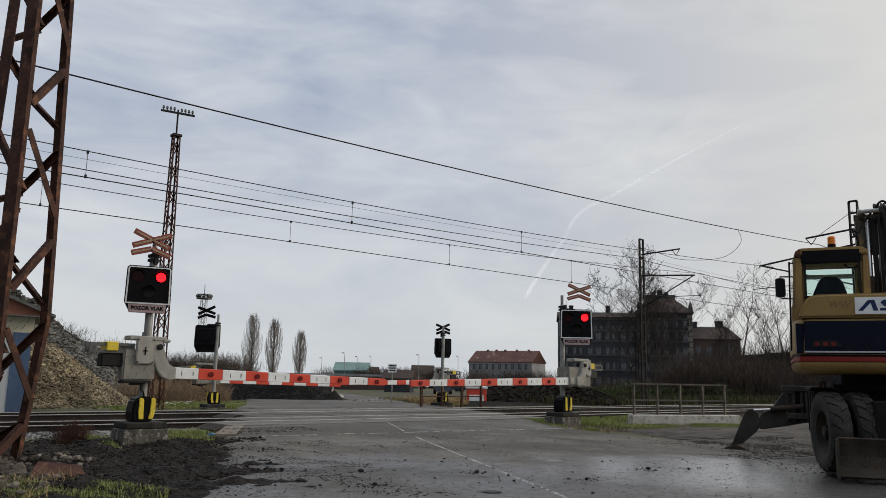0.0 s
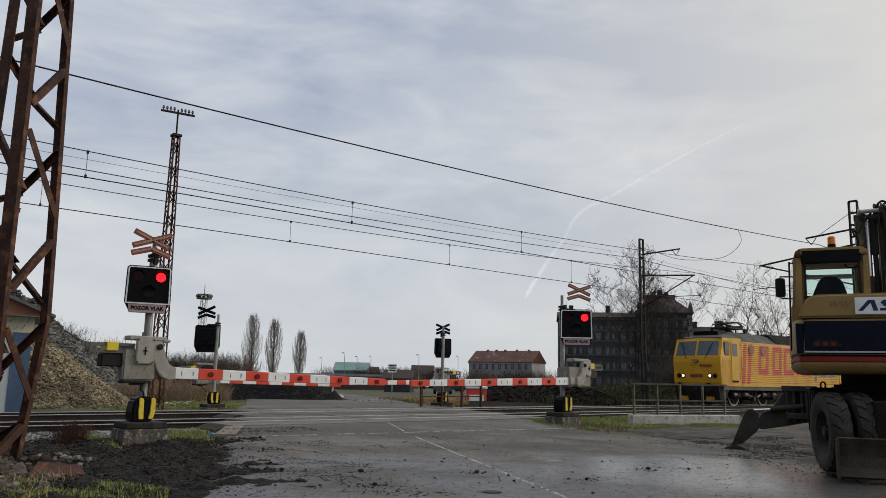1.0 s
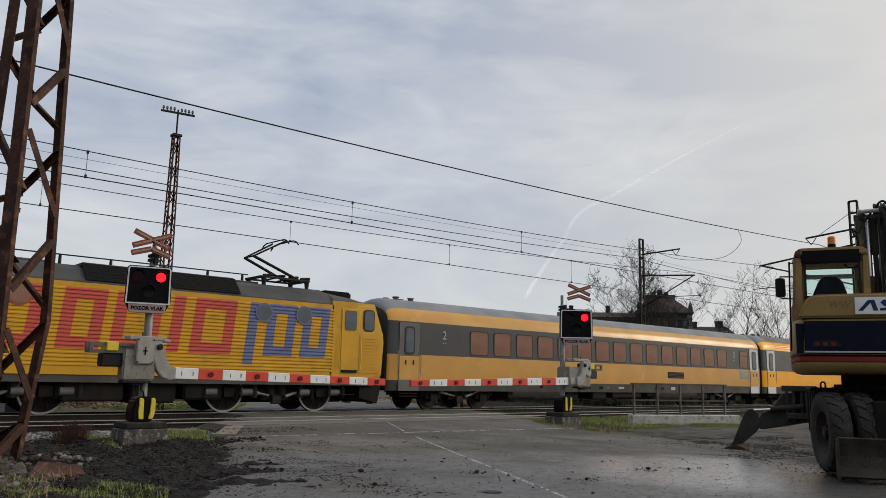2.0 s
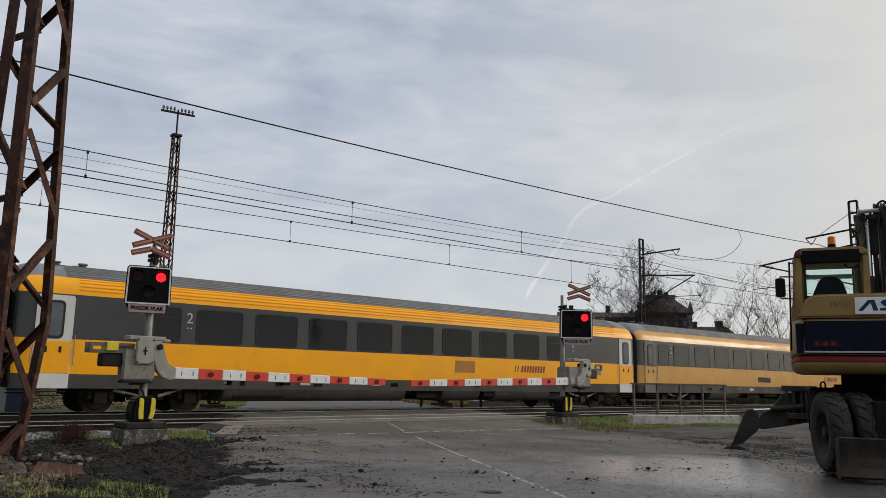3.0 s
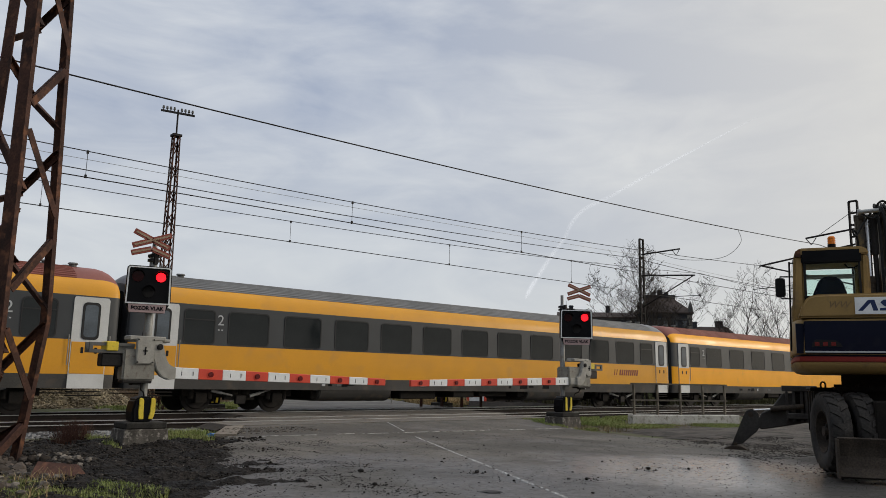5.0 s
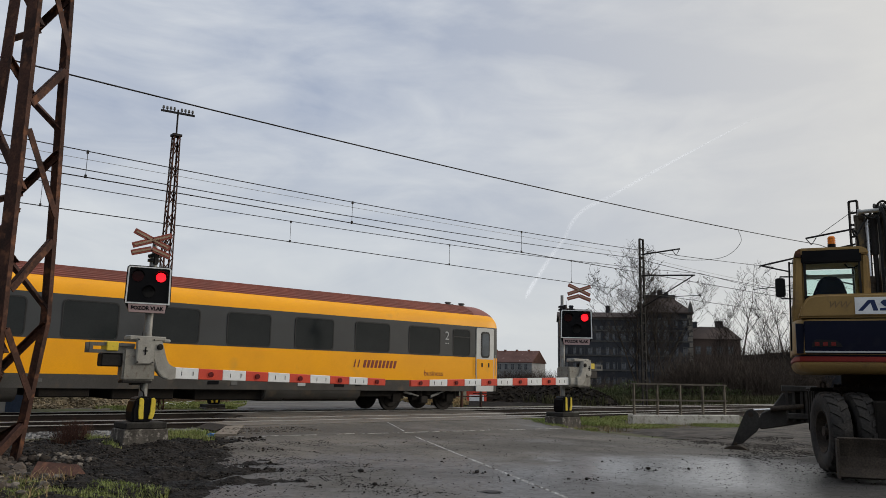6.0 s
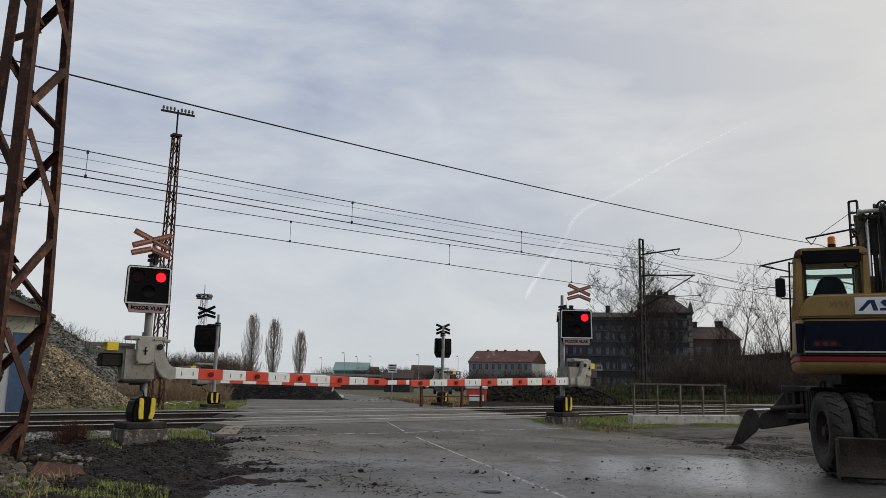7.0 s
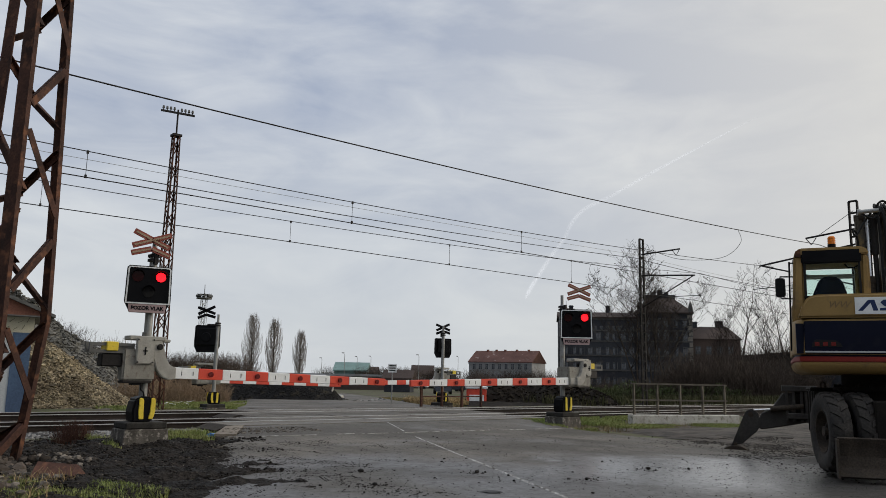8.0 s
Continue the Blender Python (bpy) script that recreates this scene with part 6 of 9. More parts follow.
# ---- excavator; local x to the machine's right, y to its front ----
STAB = material("dark_grey_stabiliser_paint", (0.045, 0.042, 0.038), (0.028, 0.026, 0.024), 0.7, 0, 3, 40, 0.25)
# near-black, darker than the mud-caked steel
UNDER = material("near_black_underbody_steel", (0.010, 0.009, 0.008), (0.018, 0.015, 0.012), 0.8, 0.0, 3, 40, 0.3, 0.2, 0.01, spec=0.1)
MUD_STEEL = material("mud_caked_steel", (0.030, 0.025, 0.021), (0.055, 0.044, 0.034), 0.85, 0.0, 4, 45, 0.3, 0.35, 0.01, spec=0.12)
HOOD_MARK = material("faded_dark_lettering", (0.16, 0.105, 0.05), (0.13, 0.09, 0.045), 0.5, 0, 4, 60, 0.1)
LENS_DIM = material("dim_red_lens", (0.16, 0.022, 0.020), (0.11, 0.016, 0.015), 0.45, 0, 5, 60, 0.1, spec=0.1)


def excavator():
    c = thing("wheeled_excavator", "ochre and navy wheeled excavator parked in the yard", "excavator", m=pose(11.15, 5.12, -0.06, 0, 0, -63))
    U = Matrix.Translation((1.25, 1.4, 0)) @ Matrix.Rotation(radians(1), 4, "Z") @ Matrix.Translation((-1.25, -1.4, 0))

    def plan(d, back=0.0):
        """Outline of the upper body from above, drawn in by d, with rounded rear corners."""
        return [(-0.15 + d, 0.55), (-0.13 + d, 0.28), (-0.07 + d, 0.09 + d * 0.5 + back), (0.05 + d, 0.01 + d + back), (2.40 - d, 0.01 + d + back), (2.55 - d, 0.09 + d * 0.5 + back), (2.62 - d, 0.28), (2.64 - d, 0.55), (2.64 - d, 1.95), (-0.15 + d, 1.95)]

    def shell(name, levels, mat, parent, label):
        bm = bmesh.new()
        loft(bm, [[(x, y, z) for x, y in plan(d)] for z, d in levels])
        bevel(bm, 0.012, 2)
        return part(name, bm, mat, parent, label, None, True)

    cw = shell("counterweight", ((1.63, 0.006), (1.66, 0.0), (2.10, 0.012), (2.13, 0.03)), CAT_YELLOW, c, "ochre counterweight with a navy face")
    bm = bmesh.new()
    loft(bm, [[(0.0, -0.006, z), (2.42, -0.006, z), (2.42, 0.03, z), (0.0, 0.03, z)] for z in (1.64, 2.10)])
    bevel(bm, 0.01, 2)
    part("navy_face", bm, NAVY, cw, "navy blue rear face")
    bm = bmesh.new()
    box(bm, -0.105, 2.5, 0.055, 0.30, 1.645, 2.07)
    part("side_recess", bm, NAVY, cw)
    hood_pts = [(-0.06, 2.145), (-0.04, 2.22), (0.0, 2.34), (0.05, 2.42), (0.11, 2.462), (0.2, 2.48), (2.3, 2.50), (2.42, 2.46), (2.5, 2.34), (2.54, 2.145)]
    bm = bmesh.new()
    prism(bm, hood_pts, 0.0, 0.43, "y")
    bevel(bm, 0.03, 3)
    hood = part("engine_hood", bm, CAT_YELLOW, c, "ochre engine hood with a rounded edge", None, True)
    bm = bmesh.new()
    prism(bm, [(1.66, 1.7), (2.6, 1.7), (2.6, 2.3), (2.45, 2.46), (1.66, 2.46)], 0.44, 1.9, "y")
    bevel(bm, 0.03, 2)
    part("side_hood", bm, CAT_YELLOW, c, "", None, True)
    lettering("faded_lettering", "WW", 0.135, HOOD_MARK, hood, pose(0.46, -0.003, 2.325, 90, 0, 0), "faded dark slanted letters", 0.001, 0.35)
    low = shell("lower_shell", ((1.365, 0.16), (1.385, 0.08), (1.43, 0.03), (1.49, 0.008), (1.525, 0.004)), CAT_YELLOW, c, "ochre lower shell with a rounded belly")
    shell("red_stripe", ((1.527, 0.002), (1.602, 0.002)), DULL_RED, low, "dull red stripe")
    shell("navy_strip", ((1.604, 0.008), (1.628, 0.008)), NAVY, low, "")
    bm = bmesh.new()
    box(bm, 0.0, 2.43, -0.010, 0.02, 1.655, 1.677)
    part("white_stripe", bm, PALE_MARK, cw, "thin white stripe")
    bm = bmesh.new()
    prism(bm, [(0.07, 1.72), (0.50, 1.72), (0.47, 1.79), (0.40, 1.845), (0.14, 1.85), (0.09, 1.80)], -0.018, 0.03, "y")
    bevel(bm, 0.015, 2)
    tl = part("tail_light", bm, BLACK_MATT, cw, "black cluster of three dim red tail lights")
    for k in range(3):
        bm = bmesh.new()
        box(bm, 0.115 + 0.105 * k, 0.20 + 0.105 * k, -0.026, 0.0, 1.735, 1.815)
        bevel(bm, 0.018, 2)
        part("light_lens", bm, LENS_DIM, tl, "", None, True)
    # owner's board with plain slanted shapes
    bm = bmesh.new()
    box(bm, 0.665, 1.66, -0.012, 0.02, 2.19, 2.425)
    bd = part("sign_board", bm, WHITE, hood, "white board with slanted navy shapes")
    bm = bmesh.new()
    for pts in ([(0.70, 2.235), (0.76, 2.235), (0.86, 2.345), (0.89, 2.235), (0.95, 2.235), (0.91, 2.385), (0.83, 2.385)],
                [(0.97, 2.235), (1.12, 2.235), (1.15, 2.27), (1.12, 2.31), (1.05, 2.33), (1.17, 2.345), (1.17, 2.385), (1.02, 2.385), (0.98, 2.35), (1.02, 2.30), (1.08, 2.275), (0.97, 2.27)],
                [(1.22, 2.235), (1.30, 2.235), (1.34, 2.385), (1.26, 2.385)], [(1.38, 2.235), (1.54, 2.235), (1.58, 2.385), (1.42, 2.385)]):
        prism(bm, pts, -0.015, -0.010, "y")
    part("sign_shapes", bm, SIGN_NAVY, bd)
    # cab: pillars, roof, sills, panes
    bm = bmesh.new()
    prism(bm, [(-0.13, 1.66), (0.06, 1.66), (0.06, 2.50), (0.075, 3.12), (-0.062, 3.12), (-0.075, 3.0), (-0.12, 2.3)], 0.45, 0.60, "y")
    bevel(bm, 0.035, 3)
    cb = part("cab", bm, CAT_YELLOW, c, "ochre cab pillar", None, True)
    bm = bmesh.new()
    prism(bm, [(0.80, 1.66), (0.93, 1.66), (0.935, 3.0), (0.925, 3.12), (0.825, 3.12), (0.80, 2.5)], 0.45, 0.60, "y")
    bevel(bm, 0.035, 3)
    part("pillar", bm, CAT_YELLOW, cb, "", None, True)
    for x in (-0.09, 0.86):
        bm = bmesh.new()
        beam(bm, (x + 0.03, 1.98, 1.6), (x + 0.04, 1.86, 3.1), 0.06, 0.08)
        bevel(bm, 0.015, 2)
        part("pillar", bm, CAT_YELLOW if x > 0 else BLACK, cb)
    bm = bmesh.new()
    prism(bm, [(-0.065, 3.105), (-0.055, 3.165), (-0.02, 3.205), (0.05, 3.225), (0.82, 3.225), (0.89, 3.205), (0.925, 3.165), (0.935, 3.105)], 0.43, 2.02, "y")
    bevel(bm, 0.02, 3)
    part("cab_roof", bm, CAT_YELLOW, cb, "ochre cab roof", None, True)
    bm = bmesh.new()
    box(bm, 0.05, 0.81, 0.46, 0.53, 2.40, 2.51)
    part("sill", bm, BLACK, cb)
    bm = bmesh.new()
    box(bm, -0.125, -0.07, 0.60, 1.95, 1.6, 2.40)
    bevel(bm, 0.02, 2)
    dr = part("cab_door", bm, CAT_YELLOW, cb, "ochre cab door with a black grab rail")
    bm = bmesh.new()
    rod(bm, (-0.16, 0.62, 1.7), (-0.13, 0.62, 3.05), 0.013, n=8)
    for z in (1.72, 3.03):
        rod(bm, (-0.16 + 0.03 * (z > 2), 0.62, z), (-0.06, 0.62, z), 0.011, n=6)
    part("grab_rail", bm, BLACK, dr)
    bm = bmesh.new()
    box(bm, 0.03, 0.83, 0.420, 0.48, 2.985, 3.20)
    bevel(bm, 0.02, 2)
    part("sun_strip", bm, BLACK, cb, "black sun strip above the glass")
    bm = bmesh.new()
    prism(bm, [(-0.05, 3.09), (0.028, 3.09), (0.028, 3.20), (-0.01, 3.20), (-0.045, 3.16)], 0.418, 0.436, "y")
    part("rust_patch", bm, RUST, cb, "rusty roof corner")
    for x0, x1 in ((0.055, 0.09), (0.785, 0.815)):
        bm = bmesh.new()
        box(bm, x0, x1, 0.446, 0.49, 2.49, 3.02)
        part("window_seal", bm, BLACK_MATT, cb)
    for x0, x1, y, z0, z1 in ((0.08, 0.79, 0.475, 2.48, 3.0), (-0.02, 0.87, 1.93, 1.7, 3.08)):
        bm = bmesh.new()
        box(bm, x0, x1, y, y + 0.005, z0, z1)
        p = part("pane", bm, CAB_GLASS, cb, "greenish cab glass")
        p.visible_shadow = False
    for x in (-0.08, 0.90):
        bm = bmesh.new()
        box(bm, x - 0.003, x + 0.003, 0.60, 1.9, 2.42, 3.08)
        p = part("pane", bm, CAB_GLASS, cb, "greenish cab glass")
        p.visible_shadow = False
    bm = bmesh.new()
    box(bm, -0.03, 0.86, 1.86, 1.92, 2.93, 3.0)
    bevel(bm, 0.01, 1)
    part("blind_rail", bm, PALE_MARK, cb, "pale blind rail")
    bm = bmesh.new()
    prism(bm, [(0.15, 2.2), (0.68, 2.2), (0.655, 2.55), (0.60, 2.74), (0.55, 2.81), (0.50, 2.825), (0.36, 2.825), (0.31, 2.81), (0.26, 2.74), (0.18, 2.55)], 0.75, 0.9, "y")
    box(bm, 0.20, 0.66, 0.8, 1.35, 2.02, 2.2)
    bevel(bm, 0.03, 3)
    part("seat", bm, NAVY, cb, "dark blue seat back", None, True)
    bm = bmesh.new()
    for a, b in zip(*[[(0.62, 0.56, 2.98), (0.66, 0.55, 2.93), (0.74, 0.54, 2.92), (0.79, 0.53, 2.95)][k:] for k in (0, 1)]):
        rod(bm, a, b, 0.010, n=6)
    part("cab_cable", bm, BLACK, cb)
    bm = bmesh.new()
    rod(bm, (0.47, 0.62, 3.22), (0.47, 0.62, 3.295), 0.062, 0.058, n=20)
    bc = part("beacon_base", bm, BLACK, cb, "", None, True)
    bm = bmesh.new()
    rod(bm, (0.47, 0.62, 3.295), (0.47, 0.62, 3.40), 0.053, 0.048, n=20)
    rod(bm, (0.47, 0.62, 3.40), (0.47, 0.62, 3.418), 0.048, 0.034, n=20)
    for k in range(3):
        rod(bm, (0.47, 0.62, 3.31 + 0.032 * k), (0.47, 0.62, 3.324 + 0.032 * k), 0.056, n=20)
    part("beacon", bm, AMBER, bc, "orange ribbed beacon", None, True)
    bm = bmesh.new()
    for z in (2.53, 2.875):
        rod(bm, (-0.07, 1.05, z), (-0.26, 1.0, z), 0.011, n=6)
    rod(bm, (-0.26, 1.0, 2.53), (-0.26, 1.0, 2.875), 0.011, n=6)
    mr = part("mirror_bracket", bm, BLACK, cb)
    bm = bmesh.new()
    prism(bm, [(x - 0.262, z + 2.70) for x, z in rounded(0.145, 0.30, 0.04)], 0.955, 1.03, "y")
    bevel(bm, 0.012, 2)
    part("mirror", bm, BLACK_MATT, mr, "black wing mirror", None, True)
    # boom raised ahead of the cab, with its cylinders and hoses
    bm = bmesh.new()
    prism(bm, [(1.45, 1.9), (1.95, 1.7), (2.35, 3.0), (2.45, 3.9), (2.25, 4.12), (1.95, 4.05), (1.85, 3.2)], 1.30, 1.62, "x")
    bevel(bm, 0.03, 2)
    bo = part("boom", bm, MUDDY_PAINT, c, "muddy grey boom with cylinders and hoses")
    bm = bmesh.new()
    prism(bm, [(1.80, 1.7), (2.02, 1.7), (2.06, 3.6), (2.02, 3.93), (1.94, 4.0), (1.86, 3.95), (1.80, 3.5)], 0.93, 1.05, "x")
    bevel(bm, 0.02, 2)
    part("link_plate", bm, MUDDY_PAINT, bo, "muddy grey link plate")
    bm = bmesh.new()
    rod(bm, (1.09, 1.86, 2.9), (1.10, 1.9, 3.95), 0.047, n=16)
    part("piston_rod", bm, PALE_CHROME, bo, "bright piston rod", None, True)
    bm = bmesh.new()
    rod(bm, (1.08, 1.82, 1.9), (1.09, 1.86, 2.92), 0.075, n=16)
    rod(bm, (1.09, 1.855, 2.84), (1.09, 1.86, 2.94), 0.088, n=16)
    part("hydraulic_cylinder", bm, MUD_STEEL, bo, "", None, True)
    bm = bmesh.new()
    rod(bm, (1.19, 1.8, 1.9), (1.185, 1.86, 3.9), 0.038, n=12)
    rod(bm, (1.19, 1.84, 3.3), (1.19, 1.86, 3.9), 0.055, n=12)
    part("hydraulic_cylinder", bm, DARK_STEEL, bo, "", None, True)
    bm = bmesh.new()
    for x in (1.02, 1.28):
        rod(bm, (x - 0.03, 1.93, 3.93), (x + 0.03, 1.93, 3.93), 0.10, n=18)
    rod(bm, (0.92, 1.93, 3.93), (1.66, 1.93, 3.93), 0.055, n=14)
    part("pivot_pin", bm, MUD_STEEL, bo, "", None, True)
    bm = bmesh.new()
    rod(bm, (0.98, 1.7, 3.98), (1.26, 1.7, 4.00), 0.036, n=14)
    rod(bm, (0.96, 1.7, 3.98), (1.0, 1.7, 3.98), 0.05, n=14)
    part("hydraulic_cylinder", bm, GREY_STEEL, bo, "pale cross cylinder", None, True)
    rnd = random.Random(4)
    for k in range(9):
        bm = bmesh.new()
        x = 1.27 + 0.045 * k
        pts = [Vector(q) for q in ((x, 1.6 + 0.04 * rnd.random(), 2.0), (x + rnd.uniform(-.02, .02), 1.66, 2.6), (x + rnd.uniform(-.03, .03), 1.74, 3.3), (x + rnd.uniform(-.03, .03), 1.72, 3.85), (x + rnd.uniform(-.06, .04), 1.85, 4.09), (x, 2.2, 4.16), (x, 2.6, 3.9))]
        pts = loop(pts, 4)
        for a, b in zip(pts, pts[1:]):
            rod(bm, a, b, 0.021, n=7)
        part("hydraulic_hose", bm, BLACK_MATT, bo, "", None, True)
    for q in (((0.95, 1.78, 3.3), (0.92, 1.7, 3.62), (0.87, 1.66, 3.68), (0.90, 1.66, 3.58), (1.02, 1.72, 3.78), (1.16, 1.74, 3.98)),
              ((1.20, 1.76, 3.95), (1.24, 1.68, 4.08), (1.33, 1.68, 4.14), (1.42, 1.72, 4.05)),
              ((1.28, 1.7, 2.7), (1.25, 1.66, 2.82), (1.27, 1.66, 2.95), (1.30, 1.7, 3.05)),
              ((0.99, 1.74, 4.0), (1.08, 1.68, 3.90), (1.18, 1.7, 3.87), (1.30, 1.74, 3.99))):
        bm = bmesh.new()
        pts = loop(q, 5)
        for a, b in zip(pts, pts[1:]):
            rod(bm, a, b, 0.017, n=7)
        part("hydraulic_hose", bm, BLACK_MATT, bo, "", None, True)
    bm = bmesh.new()
    prism(bm, [(2.25, 4.05), (2.5, 3.9), (3.4, 2.4), (3.5, 1.2), (3.3, 1.15), (3.05, 2.35)], 1.34, 1.58, "x")
    bevel(bm, 0.03, 2)
    part("stick", bm, MUDDY_PAINT, c, "muddy grey stick")
    # chassis
    bm = bmesh.new()
    box(bm, 0.78, 1.72, -0.15, 4.5, 0.42, 1.0)
    bevel(bm, 0.02, 1)
    ch = part("chassis", bm, UNDER, c, "dark chassis", U)
    bm = bmesh.new()
    rod(bm, (1.25, 1.3, 1.0), (1.25, 1.3, 1.37), 0.72, n=32)
    for k in range(24):
        a = 2 * math.pi * k / 24
        rod(bm, (1.25 + 0.80 * math.cos(a), 1.3 + 0.80 * math.sin(a), 1.16), (1.25 + 0.80 * math.cos(a), 1.3 + 0.80 * math.sin(a), 1.22), 0.03, n=6)
    rod(bm, (1.25, 1.3, 1.13), (1.25, 1.3, 1.18), 0.86, n=32)
    part("slewing_ring", bm, UNDER, ch, "", None, True)
    for y in (0.35, 3.15):
        bm = bmesh.new()
        rod(bm, (0.2, y, 0.55), (2.3, y, 0.55), 0.11, n=14)
        rod(bm, (1.05, y, 0.55), (1.45, y, 0.55), 0.24, n=18)
        part("axle", bm, UNDER, ch, "", None, True)
    for x0, x1 in ((0.12, 0.72), (1.78, 2.38)):
        bm = bmesh.new()
        box(bm, x0, x1, 1.1, 2.45, 0.62, 1.12)
        box(bm, x0 - 0.04, x1, 1.2, 2.3, 1.12, 1.17)
        for y in (1.2, 1.75, 2.3):
            box(bm, x0 - 0.02, x0 + 0.04, y, y + 0.06, 0.45, 1.12)
        bevel(bm, 0.02, 1)
        part("tool_box", bm, UNDER, ch, "dark tool box with a step")
    bm = bmesh.new()
    pts = [(0.27 + 0.035 * math.cos(a), 1.25, 1.20 + 0.055 * math.sin(a)) for a in [2 * math.pi * k / 14 for k in range(15)]]
    for a, b in zip(pts, pts[1:]):
        rod(bm, a, b, 0.014, n=6)
    part("lifting_eye", bm, MUD_STEEL, ch, "", None, True)
    rk = random.Random(8)
    for k in range(5):
        bm = bmesh.new()
        x = 0.45 + 0.1 * k
        rod(bm, (x, 0.9, 1.13), (x + 0.10, 0.92, 1.17 + 0.05 * rk.random()), 0.035, n=8)
        rod(bm, (x + 0.05, 0.88, 1.0), (x + 0.05, 0.9, 1.2), 0.02, n=6)
        part("valve", bm, UNDER, ch, "", None, True)

    def tyre_meshes():
        R, n = 0.555, 48
        bm = bmesh.new()
        rings = []
        for r, dx in ((0.29, -0.10), (0.33, -0.125), (0.42, -0.142), (0.49, -0.140), (0.525, -0.118), (0.535, -0.06), (0.537, 0.0), (0.535, 0.06), (0.525, 0.118), (0.49, 0.140), (0.42, 0.142), (0.33, 0.125), (0.29, 0.10)):
            rings.append([(dx, r * math.cos(a), r * math.sin(a)) for a in [2 * math.pi * k / n for k in range(n)]])
        loft(bm, rings + rings[:1], True, False)
        tyre = mesh_of("wheel", bm, TYRE, True)
        # low worn lugs, slanted from the shoulder to the middle
        bm = bmesh.new()
        for k in range(20):
            for s in (-1, 1):
                a = 2 * math.pi * (k + (0.5 if s > 0 else 0)) / 20
                def at(dx, da, r):
                    return (s * dx, r * math.cos(a + da), r * math.sin(a + da))
                ring = []
                for dx, da, w, r in ((0.135, -0.02, 0.085, 0.500), (0.122, 0.0, 0.085, 0.543), (0.07, 0.07, 0.08, 0.556), (0.012, 0.15, 0.075, 0.557)):
                    ring.append([at(dx, da - w, r - 0.045), at(dx, da - w * 0.8, r), at(dx, da + w * 0.8, r), at(dx, da + w, r - 0.045)])
                loft(bm, ring)
        bmesh.ops.recalc_face_normals(bm, faces=bm.faces[:])
        lugs = mesh_of("tread", bm, TYRE, True)
        bm = bmesh.new()
        rings = []
        for r, dx in ((0.05, -0.02), (0.16, -0.02), (0.17, 0.05), (0.24, 0.06), (0.27, -0.06), (0.285, -0.115), (0.30, -0.118), (0.30, -0.09), (0.29, 0.11), (0.05, 0.11)):
            rings.append([(dx, r * math.cos(a), r * math.sin(a)) for a in [2 * math.pi * k / 32 for k in range(32)]])
        loft(bm, rings + rings[:1], True, False)
        for k in range(8):
            a = 2 * math.pi * k / 8
            rod(bm, (-0.045, 0.12 * math.cos(a), 0.12 * math.sin(a)), (-0.01, 0.12 * math.cos(a), 0.12 * math.sin(a)), 0.016, n=6)
        rod(bm, (-0.10, 0, 0), (0.0, 0, 0), 0.07, n=16)
        return tyre, lugs, mesh_of("rim", bm, MUD_STEEL, True)

    tyre, lugs, rim = tyre_meshes()

    def wheel(x, y, steer, turn):
        hub = 0.44 if x < 1.2 else 2.03
        S = U @ Matrix.Translation((hub, y, 0)) @ Matrix.Rotation(radians(steer), 4, "Z") @ Matrix.Translation((x - hub, 0, 0.555))
        S = S @ Matrix.Rotation(turn, 4, "X") @ Matrix.Diagonal((-1 if x > 1.2 else 1, 1, 1, 1))
        w = part("wheel", tyre, None, c, "muddy lugged tyre", S)
        tagged(part("tread", lugs, None, w), "", "", "", "stuff")
        part("rim", rim, None, w)
    for k, x in enumerate((0.26, 0.62, 1.85, 2.21)):
        wheel(x, 0.35, 12, 0.4 * k)
    for k, x in enumerate((0.50, 0.84, 1.66, 2.0)):
        wheel(x, 3.15, 0, 0.3 * k)
    # stabilisers at the far end
    for x0, e in ((0.0, 1), (2.5, -1)):
        def px(pts):
            return [(x0 + e * a, z) for a, z in pts]
        bm = bmesh.new()
        prism(bm, px([(-0.42, 0.74), (-0.22, 1.04), (0.2, 1.06), (0.2, 0.50), (-0.28, 0.40), (-0.62, 0.34), (-0.72, 0.42), (-0.60, 0.66)]), 4.45, 4.60, "y")
        bevel(bm, 0.02, 1)
        st = part("stabiliser_arm", bm, STAB, c, "dark grey stabiliser arm", U)
        bm = bmesh.new()
        prism(bm, px([(-0.93, 0.60), (-0.87, 0.71), (-0.74, 0.73), (-0.65, 0.62), (-0.63, 0.42), (-0.70, 0.30), (-0.97, 0.06), (-1.20, 0.0), (-1.16, 0.06)]), 4.41, 4.64, "y")
        bevel(bm, 0.02, 2)
        ft = part("stabiliser_foot", bm, STAB, st)
        bm = bmesh.new()
        prism(bm, px([(-1.32, -0.05), (-1.24, 0.0), (-1.14, 0.012), (-1.0, 0.01), (-0.88, -0.05), (-0.88, -0.075), (-1.32, -0.075)]), 4.30, 4.76, "y")
        part("foot_plate", bm, MUD_STEEL, ft)
        bm = bmesh.new()
        for a, z, r in ((-0.80, 0.62, 0.05), (-1.10, 0.05, 0.035), (-0.05, 0.75, 0.05)):
            rod(bm, (x0 + e * a, 4.38, z), (x0 + e * a, 4.67, z), r, n=14)
        part("pivot_pin", bm, MUD_STEEL, st, "", None, True)
        bm = bmesh.new()
        rod(bm, (x0 - e * 0.74, 4.42, 0.705), (x0 - e * 0.42, 4.42, 0.73), 0.020, n=12)
        part("piston_rod", bm, PALE_CHROME, st, "bright piston rod", None, True)
        bm = bmesh.new()
        rod(bm, (x0 - e * 0.44, 4.42, 0.73), (x0 + e * 0.15, 4.42, 0.80), 0.055, n=14)
        part("hydraulic_cylinder", bm, MUD_STEEL, st, "", None, True)
        bm = bmesh.new()
